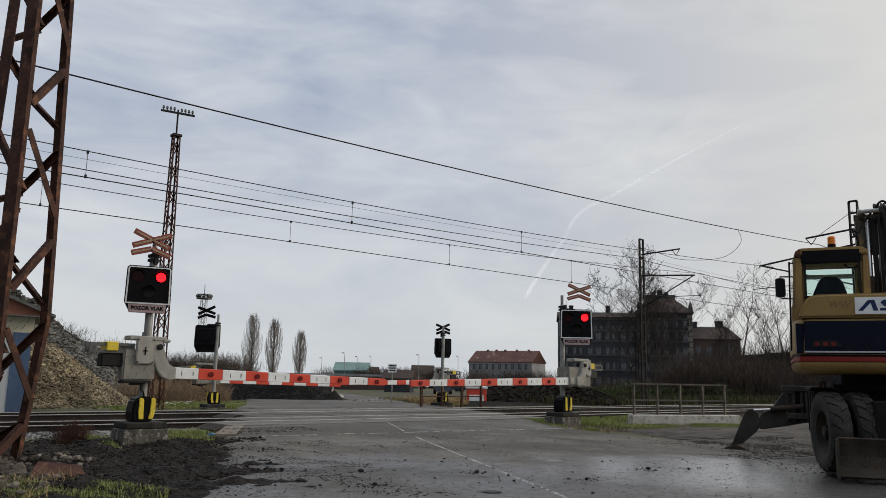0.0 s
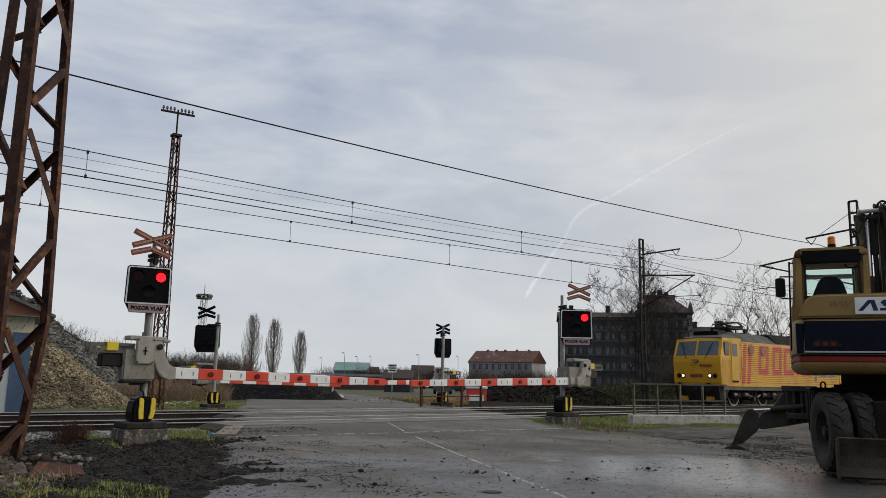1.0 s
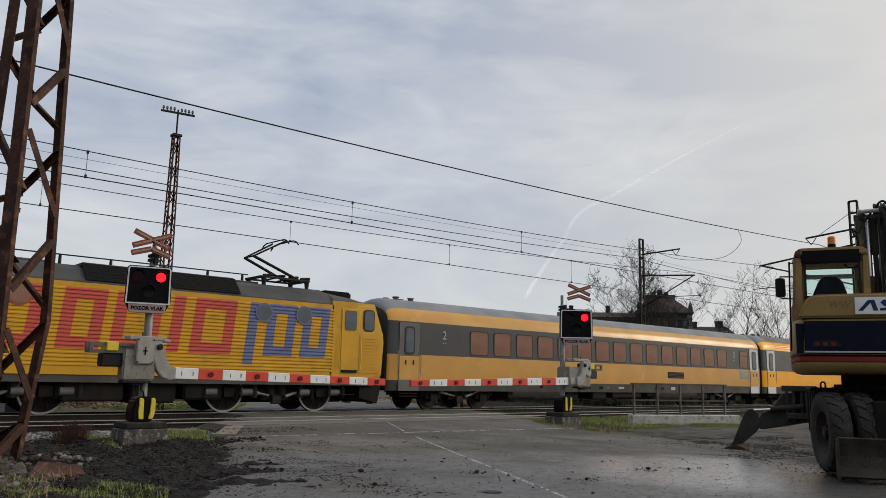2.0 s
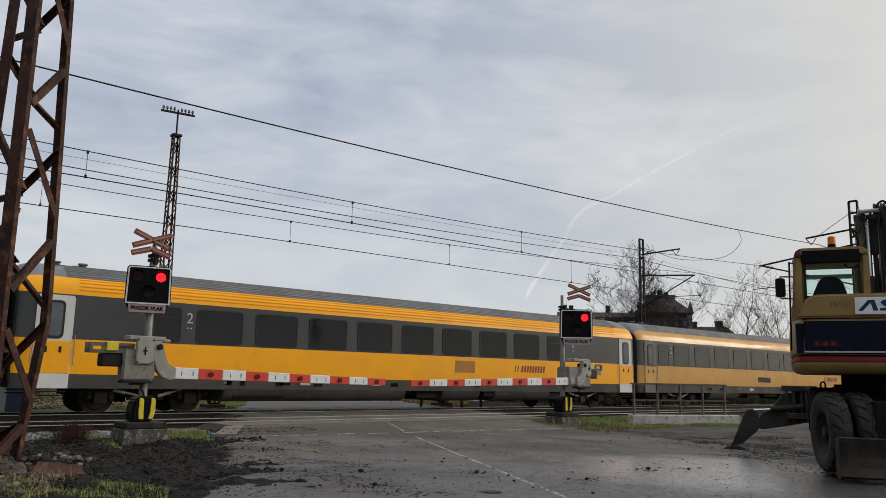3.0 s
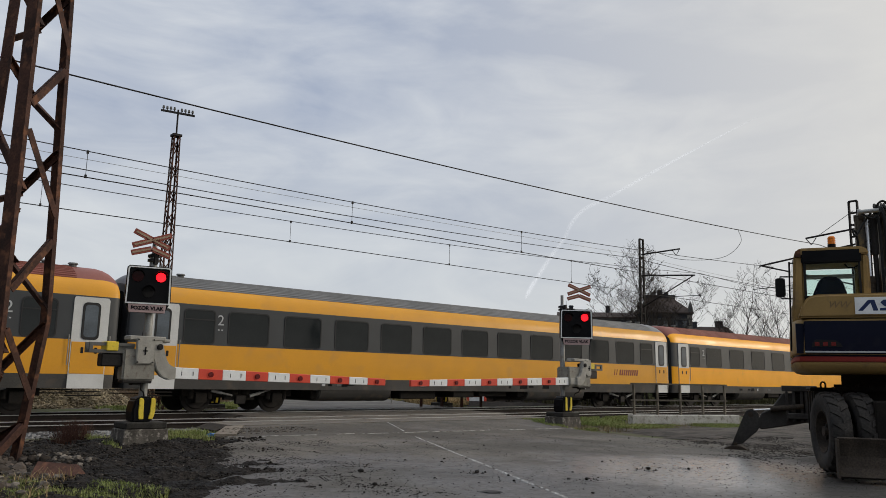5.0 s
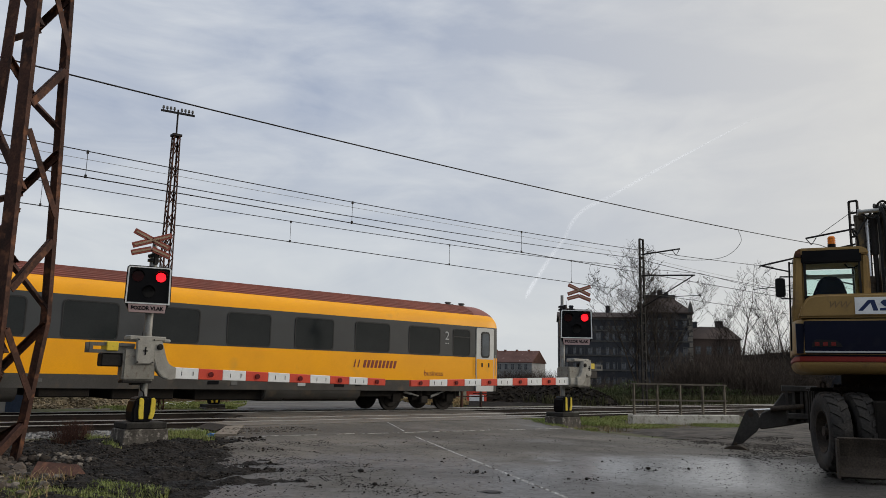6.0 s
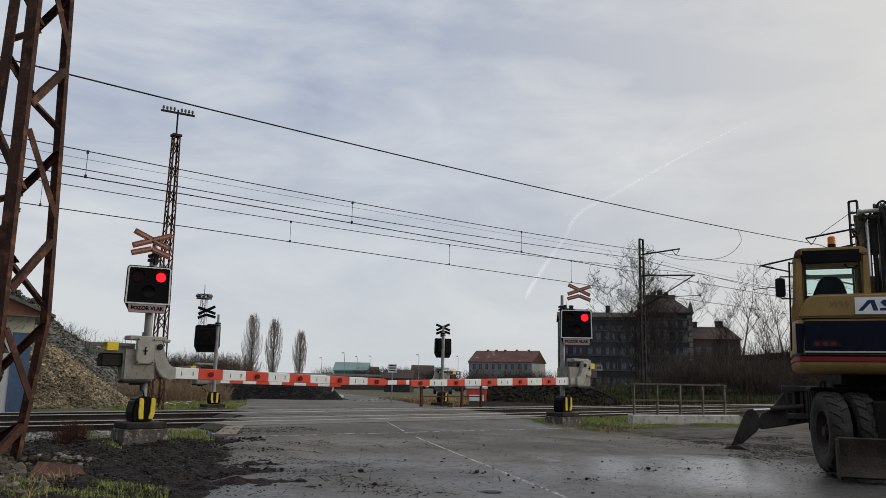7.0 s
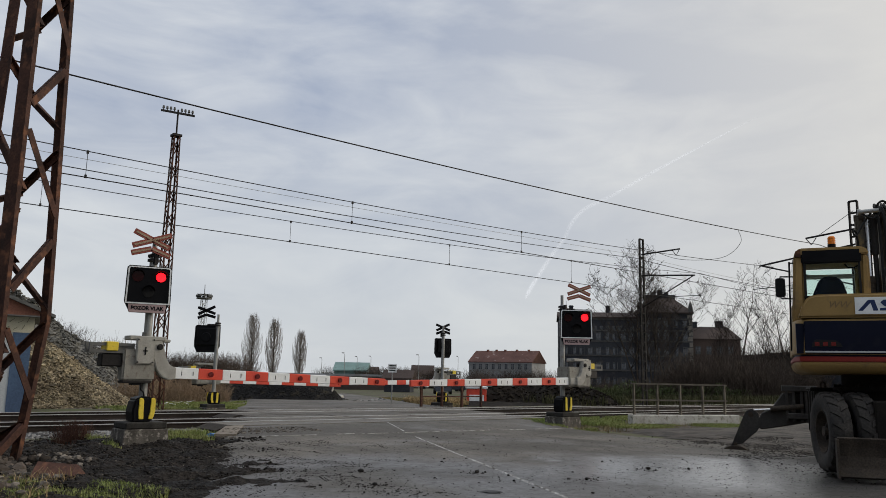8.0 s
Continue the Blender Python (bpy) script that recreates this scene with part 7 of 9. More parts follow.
        z_, w_ = 1.08, 0.11
        box(bm, min(x0 - e * 0.22, x0 + e * 0.4), max(x0 - e * 0.22, x0 + e * 0.4), 4.38, 4.7, z_, z_ + w_)
        box(bm, min(x0 - e * 0.13, x0 + e * 0.4), max(x0 - e * 0.13, x0 + e * 0.4), 4.36, 4.7, 0.56, 0.67)
        for a in (-0.14, -0.02, 0.12, 0.2):
            box(bm, x0 + e * a - 0.025, x0 + e * a + 0.025, 4.39, 4.44, 0.5, 1.08)
        bevel(bm, 0.012, 1)
        part("stabiliser_frame", bm, STAB, c, "grey stabiliser frame", U)
    bm = bmesh.new()
    box(bm, 0.0, 2.5, 4.45, 4.7, 0.5, 1.09)
    bevel(bm, 0.02, 1)
    part("rear_beam", bm, UNDER, c, "", U)
    # dozer blade close to the rear wheels
    bm = bmesh.new()
    prism(bm, [(-0.56, 0.03), (-0.44, 0.0), (-0.36, 0.12), (-0.34, 0.28), (-0.38, 0.42), (-0.44, 0.53), (-0.50, 0.52), (-0.44, 0.40), (-0.41, 0.28), (-0.44, 0.14)], 0.27, 2.24, "x")
    bevel(bm, 0.008, 1)
    bl = part("dozer_blade", bm, MUD_STEEL, c, "mud-caked dozer blade", U)
    for x in (0.255, 2.225):
        bm = bmesh.new()
        box(bm, x, x + 0.03, -0.56, -0.30, 0.0, 0.50)
        part("end_plate", bm, MUD_STEEL, bl)
    bm = bmesh.new()
    for x in (0.95, 1.5):
        beam(bm, (x, -0.4, 0.3), (x, 0.1, 0.6), 0.12, 0.14)
    part("blade_arm", bm, UNDER, bl)
    return c


excavator()


# ---- plants, heaps and stones ----
BARK = material("grey_brown_bark", (0.075, 0.06, 0.048), (0.05, 0.042, 0.036), 0.9, 0, 1.5, 20, 0.25, spec=0.15)
TWIG = material("bare_twigs", (0.040, 0.032, 0.026), (0.028, 0.023, 0.019), 0.9, 0, 0.7, 15, 0.3, 0, varied=0.35, spec=0.1)
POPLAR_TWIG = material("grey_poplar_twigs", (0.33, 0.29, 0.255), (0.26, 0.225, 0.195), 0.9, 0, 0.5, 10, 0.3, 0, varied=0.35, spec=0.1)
BROWN_STALK = material("brown_dry_stalks", (0.30, 0.215, 0.14), (0.21, 0.15, 0.098), 0.95, 0, 0.8, 15, 0.3, 0, varied=0.4, spec=0.1)
LEAF = material("last_dry_leaves", (0.07, 0.05, 0.025), (0.05, 0.04, 0.02), 0.9, 0, 2, 20, 0.3, 0, spec=0.1)
GRASS = material("winter_green_grass", (0.095, 0.115, 0.036), (0.14, 0.13, 0.052), 0.85, 0, 0.9, 25, 0.3, 0, varied=0.45, spec=0.15)
DRY_GRASS = material("dry_straw_grass", (0.21, 0.165, 0.085), (0.14, 0.11, 0.058), 0.9, 0, 1.2, 25, 0.3, 0, varied=0.4, spec=0.15)
IVY = material("dark_green_shrub_leaves", (0.055, 0.075, 0.028), (0.075, 0.085, 0.036), 0.8, 0, 0.6, 12, 0.3, 0, varied=0.4, spec=0.15)
LUSH = material("olive_green_turf", (0.155, 0.20, 0.056), (0.23, 0.235, 0.088), 0.85, 0, 0.9, 25, 0.3, 0, varied=0.45, spec=0.15)
STONE = material("broken_grey_stone", (0.19, 0.185, 0.175), (0.11, 0.106, 0.10), 0.85, 0, 2.0, 25, 0.25, 0.3, 0.01, varied=0.55, spec=0.25)
HEAP_STONE = material("buff_quarry_stone", (0.235, 0.195, 0.125), (0.13, 0.105, 0.07), 0.9, 0, 1.0, 18, 0.3, 0.3, 0.02, varied=0.7, spec=0.2)
HEAP_GREY = material("grey_quarry_stone", (0.13, 0.125, 0.11), (0.08, 0.078, 0.07), 0.9, 0, 1.0, 18, 0.3, 0.3, 0.02, varied=0.5, spec=0.2)
CLOD = material("dark_mud_clods", (0.013, 0.011, 0.0095), (0.026, 0.022, 0.0185), 0.7, 0, 3, 25, 0.3, 0.3, 0.01, varied=0.6, spec=0.1)
COAL = material("dark_spoil", (0.015, 0.0145, 0.0148), (0.026, 0.0245, 0.023), 0.85, 0, 0.8, 14, 0.35, 0.6, 0.05, dirt=(0.065, 0.055, 0.04), dirt_at=0.62, spec=0.2)


DUG = material("dug_brown_earth", (0.014, 0.0112, 0.009), (0.009, 0.0075, 0.0062), 0.95, 0, 0.9, 12, 0.4, 0.8, 0.06, dirt=(0.035, 0.029, 0.02), dirt_at=0.6, spec=0.05)


class Heap:
    """Vertices and faces collected for one mesh."""

    def __init__(self, seed=0):
        self.v, self.f, self.r = [], [], random.Random(seed)

    def limb(self, a, b, ra, rb, n=4):
        a, b = Vector(a), Vector(b)
        z = (b - a).normalized()
        x = z.orthogonal().normalized()
        y = z.cross(x)
        k = len(self.v)
        for p, r in ((a, ra), (b, rb)):
            for i in range(n):
                t = 2 * math.pi * i / n
                self.v.append(p + x * (r * math.cos(t)) + y * (r * math.sin(t)))
        for i in range(n):
            j = (i + 1) % n
            self.f.append((k + i, k + j, k + n + j, k + n + i))

    def stone(self, p, s, flat=0.7):
        r, k = self.r, len(self.v)
        q = Euler((r.uniform(0, 6), r.uniform(0, 6), r.uniform(0, 6))).to_matrix()
        for c in ((-1, -1, -1), (1, -1, -1), (1, 1, -1), (-1, 1, -1), (-1, -1, 1), (1, -1, 1), (1, 1, 1), (-1, 1, 1)):
            d = q @ Vector([t * r.uniform(0.35, 0.75) for t in c])
            self.v.append((p[0] + d.x * s, p[1] + d.y * s, p[2] + d.z * s * flat))
        for t in ((3, 2, 1, 0), (4, 5, 6, 7), (0, 1, 5, 4), (1, 2, 6, 5), (2, 3, 7, 6), (3, 0, 4, 7)):
            self.f.append(tuple(k + i for i in t))

    def clod(self, p, s, flat=0.7):
        """A rounded lump: eight corners and six bulging sides."""
        r, k = self.r, len(self.v)
        q = Euler((r.uniform(0, 6), r.uniform(0, 6), r.uniform(0, 6))).to_matrix()
        pts = [[t * r.uniform(0.30, 0.48) for t in c] for c in ((-1, -1, -1), (1, -1, -1), (1, 1, -1), (-1, 1, -1), (-1, -1, 1), (1, -1, 1), (1, 1, 1), (-1, 1, 1))]
        pts += [[t * r.uniform(0.5, 0.8) for t in c] for c in ((0, 0, -1), (0, 0, 1), (0, -1, 0), (1, 0, 0), (0, 1, 0), (-1, 0, 0))]
        for c in pts:
            d = q @ Vector(c)
            self.v.append((p[0] + d.x * s, p[1] + d.y * s, p[2] + d.z * s * flat))
        for m, side in ((8, (3, 2, 1, 0)), (9, (4, 5, 6, 7)), (10, (0, 1, 5, 4)), (11, (1, 2, 6, 5)), (12, (2, 3, 7, 6)), (13, (3, 0, 4, 7))):
            for i in range(4):
                self.f.append((k + side[i], k + side[(i + 1) % 4], k + m))

    def blade(self, p, h, w, lean=0.5):
        r, k = self.r, len(self.v)
        a, l = r.uniform(0, 6.283), r.uniform(0.1, lean) * h
        dx, dy = math.cos(a), math.sin(a)
        ex, ey = -dy * w, dx * w
        self.v += [(p[0] - ex, p[1] - ey, p[2]), (p[0] + ex, p[1] + ey, p[2]),
                   (p[0] + ex * 0.7 + dx * l * 0.35, p[1] + ey * 0.7 + dy * l * 0.35, p[2] + h * 0.6), (p[0] - ex * 0.7 + dx * l * 0.35, p[1] - ey * 0.7 + dy * l * 0.35, p[2] + h * 0.6),
                   (p[0] + dx * l, p[1] + dy * l, p[2] + h)]
        self.f += [(k, k + 1, k + 2, k + 3), (k + 3, k + 2, k + 4)]

    def mesh(self, name, mat):
        me = bpy.data.meshes.new(name)
        me.from_pydata(self.v, [], self.f)
        me.materials.append(mat)
        return me


def bare_tree(seed, height, spread, leaves=0, r0=None, mat=None, stems=1):
    """Trunk and crown meshes of a leafless tree at the origin: a leader, upcurving limbs, and fine twigs on them."""
    trunk, crown, leaf = Heap(seed), Heap(seed + 1), Heap(seed + 2)
    r = random.Random(seed)
    r0 = r0 or height * 0.0105
    tips = []

    def branch(p, d, length, rad, level):
        steps = 7 if level == 0 else 6 if level == 1 else 5 if level == 2 else 3
        for i in range(steps):
            lift = 0.10 if level else 0.03
            d = (d + Vector((r.gauss(0, 0.09), r.gauss(0, 0.09), lift + r.gauss(0, 0.05)))).normalized()
            q = p + d * (length / steps)
            ra, rb = rad * (1 - 0.85 * i / steps), rad * (1 - 0.85 * (i + 1) / steps)
            (trunk if level == 0 else crown).limb(p, q, max(ra, 0.011), max(rb, 0.009), 7 if level == 0 else 4 if level == 1 else 3)
            p = q
            if level == 0 and i == 0:
                continue
            if level < 3 and (level == 0 or i % 2 == 0 and r.random() < 0.78):
                for _ in range((2, 2, 2)[level] + (level == 0 and i > 2)):
                    a = r.uniform(0, 6.283)
                    out = Vector((math.cos(a), math.sin(a), r.uniform(-0.05, 0.25)))
                    size = length * (r.uniform(0.30, 0.46) if level == 0 else r.uniform(0.38, 0.6)) * (1.15 - 0.6 * i / steps)
                    branch(p, (d * 0.62 + out * spread).normalized(), size, max(rb * 0.5, 0.012), level + 1)
        tips.append(p)
    for k in range(stems):
        a = 6.283 * k / stems + 0.7
        tilt = 0.0 if stems == 1 else 0.30
        branch(Vector((0.15 * math.cos(a), 0.15 * math.sin(a), 0)) * (stems > 1), Vector((tilt * math.cos(a), tilt * math.sin(a), 1)).normalized(), height * (1.0 if k == 0 else 0.85), r0 * (1 if stems == 1 else 0.75), 0)
    for p in r.sample(tips, min(leaves, len(tips))):
        leaf.stone(p, height * r.uniform(0.004, 0.008))
    return trunk.mesh("trunk", BARK), crown.mesh("crown", mat or TWIG), leaf.mesh("leaves", LEAF) if leaf.v else None


def poplar(seed, height):
    """Columnar: steep branches close along the trunk, fullest at a third of the height."""
    trunk, crown = Heap(seed), Heap(seed + 1)
    r = random.Random(seed)
    trunk.limb((0, 0, 0), (0, 0, height * 0.5), height * 0.013, height * 0.009, 8)
    trunk.limb((0, 0, height * 0.5), (0.1, 0, height * 0.97), height * 0.009, 0.03, 6)
    for i in range(230):
        z = height * (0.05 + 0.84 * r.random())
        a, rel = r.uniform(0, 6.283), z / height
        reach = height * 0.18 * math.sqrt(r.random()) * (0.35 + 0.65 * smooth01(0.02, 0.28, rel)) * (1.02 - rel) ** 0.8
        p = Vector((0, 0, z))
        q = Vector((math.cos(a) * reach, math.sin(a) * reach, z + reach * r.uniform(1.2, 2.0)))
        crown.limb(p, q, 0.06, 0.045, 3)
        rise = min(height * r.uniform(0.10, 0.22), height * r.uniform(0.9, 1.0) - q.z)
        p, d = q, Vector((math.cos(a) * 0.12, math.sin(a) * 0.12, 1)).normalized()
        for k in range(4):
            q = p + d * (rise / 4)
            crown.limb(p, q, 0.045 - 0.008 * k, 0.037 - 0.008 * k, 3)
            for _ in range(2):
                b = r.uniform(0, 6.283)
                e = Vector((math.cos(b) * 0.22, math.sin(b) * 0.22, 1)).normalized()
                crown.limb(q, q + e * r.uniform(0.7, 1.7), 0.022, 0.012, 3)
            p, d = q, (d + Vector((r.gauss(0, 0.05), r.gauss(0, 0.05), 0.2))).normalized()
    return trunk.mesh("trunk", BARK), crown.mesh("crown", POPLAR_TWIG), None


def bush(seed, radius, height, n, mat, thick=0.012):
    h = Heap(seed)
    r = h.r
    for i in range(n):
        a, q = r.uniform(0, 6.283), radius * 0.75 * math.sqrt(r.random())
        p = Vector((math.cos(a) * q, math.sin(a) * q, 0))
        top = height * r.uniform(0.5, 1.0) * (1 - 0.45 * (q / radius) ** 2)
        d = Vector((r.gauss(0, 0.3), r.gauss(0, 0.3), 1)).normalized()
        for k in range(4):
            e = p + d * (top / 4)
            h.limb(p, e, thick * (1 - 0.2 * k), thick * (0.8 - 0.2 * k), 3)
            for _ in range(2):
                f = (d + Vector((r.gauss(0, 0.6), r.gauss(0, 0.6), r.uniform(0, 0.5)))).normalized()
                h.limb(e, e + f * top * r.uniform(0.12, 0.28), thick * 0.5, thick * 0.3, 3)
            p, d = e, (d + Vector((r.gauss(0, 0.18), r.gauss(0, 0.18), 0.05))).normalized()
    return h.mesh("twigs", mat)


def plant(name, meshes, x, y, label, category="tree", group="bare trees", rz=0.0, z=None):
    t = thing(name, label, category, group, pose(x, y, ground_height(x, y) - 0.05 if z is None else z, 0, 0, rz))
    for me, nm in zip(meshes, ("trunk", "crown", "leaves")):
        if me:
            part(nm, me, None, t)
    return t


TREE_A = bare_tree(11, 12.4, 0.78, 150, stems=3)
TREE_B = bare_tree(23, 11.8, 0.66, 0)
TREE_C = bare_tree(37, 8.5, 0.55, 0, stems=2)
plant("bare_tree", TREE_A, 64.0, 45.5, "tall leafless tree with a few dry leaves behind the tracks")
plant("bare_tree", TREE_B, 75.7, 42.2, "leafless spreading tree behind the tracks")
plant("bare_tree", TREE_A, 66.5, 45.6, "leafless tree with a few dry leaves beside the mill", rz=130)
plant("bare_tree", TREE_C, 62.5, 43.0, "smaller leafless tree behind the tracks", rz=40)
for i, (x, y) in enumerate(((90, 36), (96, 35), (84, 35), (82, 41), (88, 42), (92, 40), (79, 46), (98, 44), (104, 43), (86, 38), (71, 47))):
    plant("bare_tree", (TREE_C, TREE_B, TREE_C)[i % 3], x, y, "leafless young tree in the scrub", rz=50 * i)
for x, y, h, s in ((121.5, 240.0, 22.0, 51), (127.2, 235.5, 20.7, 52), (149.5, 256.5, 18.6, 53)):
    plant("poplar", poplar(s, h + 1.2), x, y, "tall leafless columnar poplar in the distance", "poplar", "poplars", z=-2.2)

SCRUB_TWIG = material("dark_scrub_twigs", (0.078, 0.062, 0.050), (0.052, 0.042, 0.035), 0.9, 0, 0.7, 15, 0.3, 0, varied=0.35, spec=0.05)
SCRUB = [bush(70 + i, 2.6, 3.7, 170, SCRUB_TWIG, 0.02) for i in range(3)]
rnd = random.Random(8)
k = 0
for x0, y0, x1, y1, n, s in ((52, 43, 66, 31.5, 18, 1.0), (57, 45, 74, 34, 18, 1.15), (66, 41, 100, 33, 22, 1.2), (70, 37, 92, 30.5, 16, 1.0), (80, 43, 106, 38, 16, 1.8)):
    for i in range(n):
        t = (i + rnd.uniform(-0.3, 0.3)) / n
        x, y = x0 + (x1 - x0) * t, y0 + (y1 - y0) * t + rnd.uniform(-1, 1)
        b = plant("scrub_bush", (), x, y, "dense leafless brown scrub beside the railway", "bush", "scrub behind the tracks", rnd.uniform(0, 360))
        sc = s * rnd.uniform(0.75, 1.15) * (0.45 if math.atan2(y, x) > radians(33) else 1.0)
        b.scale = (sc, sc, sc)
        part("crown", SCRUB[k % 3], None, b)
        k += 1
# brown weeds beyond the tracks
STALKS = [bush(90 + i, 1.35, 1.25, 300, BROWN_STALK, 0.008) for i in range(2)]
for i, (x, y) in enumerate(((12.9, 37.6), (13.8, 37.0), (14.7, 36.6), (15.6, 36.3), (14.3, 38.0), (15.9, 37.4), (13.2, 39.0), (16.6, 36.9))):
    b = plant("weed_clump", (), x, y, "brown dry weeds beyond the tracks", "weeds", "dry weeds", 70 * i)
    part("tuft", STALKS[i % 2], None, b)
HAZE_TWIG = material("brown_far_twigs", (0.115, 0.09, 0.074), (0.08, 0.064, 0.053), 0.9, 0, 0.5, 10, 0.3, 0, varied=0.35, spec=0.1)
FAR_BUSH = [bush(95 + i, 4.5, 4.0, 700, (HAZE_TWIG, SCRUB_TWIG)[i], 0.02) for i in range(2)]
for i, (x, y) in enumerate(((92, 124), (97, 126), (88, 124), (103, 121), (34, 91), (37, 88), (40, 86), (31, 94), (28, 96), (84, 132), (88, 128), (112, 103), (117, 99), (109, 106), (95, 122), (101, 118), (106, 113), (36, 84), (39, 83), (33, 87), (30, 90))):
    b = plant("far_bush", (), x, y, "leafless bushes in the distance", "bush", "distant bushes", 45 * i)
    part("crown", FAR_BUSH[i % 2], None, b)
HEAP_BUSH = bush(99, 2.4, 2.6, 800, HAZE_TWIG, 0.010)
for i, (x, y) in enumerate(((11.5, 47.5), (13.5, 46.5), (15.0, 46.0))):
    b = plant("heap_bush", (), x, y, "leafless bush behind the gravel heap", "bush", "bushes behind the heap", 80 * i, 1.4 if i == 0 else 0.4)
    part("crown", HEAP_BUSH, None, b)


def mound(name, cx, cy, rx, ry, h, mat, label, stones=0, stone_mat=None, size=(0.05, 0.14), rot=0.0, seed=1, sharp=1.0):
    """A heap with an uneven cone form; loose stones lie on it."""
    c, s = math.cos(rot), math.sin(rot)

    def height(x, y):
        dx, dy = x - cx, y - cy
        u, v = (dx * c + dy * s) / rx, (-dx * s + dy * c) / ry
        d = max(0.0, math.sqrt(u * u + v * v) + 0.10 * fbm(x * 0.5, y * 0.5, seed))
        return h * max(0.0, 1 - d ** sharp) + 0.10 * h * fbm(x * 1.1, y * 1.1, seed + 2.0) * max(0, 1 - d)
    m = max(rx, ry) * 1.12
    n = 46
    xs_, ys_ = [cx - m + 2 * m * i / n for i in range(n + 1)], [cy - m + 2 * m * i / n for i in range(n + 1)]
    ob = sheet(name, xs_, ys_, lambda x, y: ground_height(x, y) - 0.06 + height(x, y), mat, label, "heap", "stuff")
    if stones:
        hp = Heap(seed + 5)
        r = hp.r
        while stones:
            x, y = r.uniform(cx - m, cx + m), r.uniform(cy - m, cy + m)
            z = height(x, y)
            if z > 0.03 or r.random() < 0.04:
                hp.stone((x, y, ground_height(x, y) - 0.04 + z), r.uniform(*size) * (1.6 if r.random() < 0.06 else 1))
                stones -= 1
        o = new("loose_stones", hp.mesh("loose_stones", stone_mat or mat))
        o.parent = ob
        tagged(o, "loose broken stones", "", "", "stuff")
    return ob


mound("gravel_heap", 7.6, 34.2, 4.4, 4.2, 2.85, HEAP_STONE, "buff broken stone heap beyond the tracks", 36000, HEAP_STONE, (0.03, 0.095), seed=3)
mound("gravel_heap", 8.8, 42.5, 7.3, 6.0, 5.2, HEAP_GREY, "tall grey stone heap behind the buff heap", 18000, HEAP_GREY, (0.04, 0.12), seed=5)
mound("spoil_heap", 22.3, 40.6, 3.75, 1.9, 1.15, COAL, "long low heap of dark spoil", 9000, COAL, (0.02, 0.06), rot=-0.75, seed=7, sharp=3.6)
for i, (x, y, a, b, h) in enumerate(((36.5, 36.5, 3.2, 2.4, 1.1), (38.5, 33.5, 3.4, 2.2, 1.5), (37.0, 30.2, 3.0, 2.0, 1.0), (43, 39, 4, 3, 1.6))):
    mound("earth_mound", x, y, a, b, h, DUG, "dark dug earth mound", 350, DUG, (0.03, 0.16), rot=0.5 * i, seed=20 + i, sharp=1.5)

sheet("dug_ground", span((26, 0.5), (64, 1)), span((27.6, 0.5), (44, 1)), lambda x, y: ground_height(x, y) + 0.03 + 0.07 * fbm(x * 0.9, y * 0.9, 3.0) - 0.15 * (1 - smooth01(27.6, 28.6, y)), DUG, "dark churned ground among the earth mounds", "ground", "structure", lambda x, y: road_uw(x, y)[1] > 9.6)


def scatter(name, mat, label, n, region, size, seed, height, flat=0.7, sink=0.25):
    hp = Heap(seed)
    r = hp.r
    x0, x1, y0, y1, ok = region
    while n:
        x, y = r.uniform(x0, x1), r.uniform(y0, y1)
        if not ok(x, y):
            continue
        s = size[0] + (size[1] - size[0]) * r.random() ** 3
        (hp.stone if mat is STONE else hp.clod)((x, y, height(x, y) + s * (0.5 - sink) * 0.6), s, flat)
        n -= 1
    return tagged(new(name, hp.mesh(name, mat)), label, "stones", "", "stuff")


W = lambda x, y: road_uw(x, y)[1]
BROWN_BALLAST = material("brown_stained_ballast", (0.085, 0.068, 0.055), (0.05, 0.041, 0.034), 0.9, 0, 1.5, 20, 0.3, 0.3, 0.02, varied=0.6, spec=0.12)
scatter("ballast_stones", STONE, "loose grey ballast stones", 11000, (-4, 9.6, 15.6, 18.1, lambda x, y: off_road(x, y)), (0.03, 0.075), 61, ballast_height)
scatter("ballast_stones", BROWN_BALLAST, "brown-stained ballast stones between the tracks", 7000, (-4, 12.0, 18.3, 26.2, lambda x, y: off_road(x, y) and min(abs(y - r) for r in (*NEAR_RAILS, *FAR_RAILS)) > 0.14), (0.03, 0.07), 62, ballast_height)
scatter("ballast_stones", BROWN_BALLAST, "brown-stained ballast stones beside the tracks", 9000, (18.0, 60, 16.4, 22.5, lambda x, y: off_road(x, y) and min(abs(y - r) for r in (*NEAR_RAILS, *FAR_RAILS)) > 0.14), (0.04, 0.09), 63, ballast_height)
RUBBLE = material("muddy_rubble", (0.13, 0.112, 0.092), (0.065, 0.056, 0.047), 0.9, 0, 2, 20, 0.3, 0.3, 0.02, varied=0.7, spec=0.15)
scatter("rubble", RUBBLE, "brown stones trodden into the mud", 3600, (1, 9, 9.0, 15.6, lambda x, y: -5.0 < W(x, y) < -0.6), (0.006, 0.026), 92, mud_height)
scatter("rubble", BROWN_BALLAST, "rounded muddy stones at the mast foot", 260, (0.8, 3.1, 9.4, 12.4, lambda x, y: W(x, y) < -2.5), (0.07, 0.17), 75, mud_height, 0.85)
scatter("rubble", RUBBLE, "broken stones and rubble at the mast foot", 1100, (0.6, 3.6, 8.6, 12.6, lambda x, y: W(x, y) < -2.2), (0.03, 0.11), 64, mud_height)
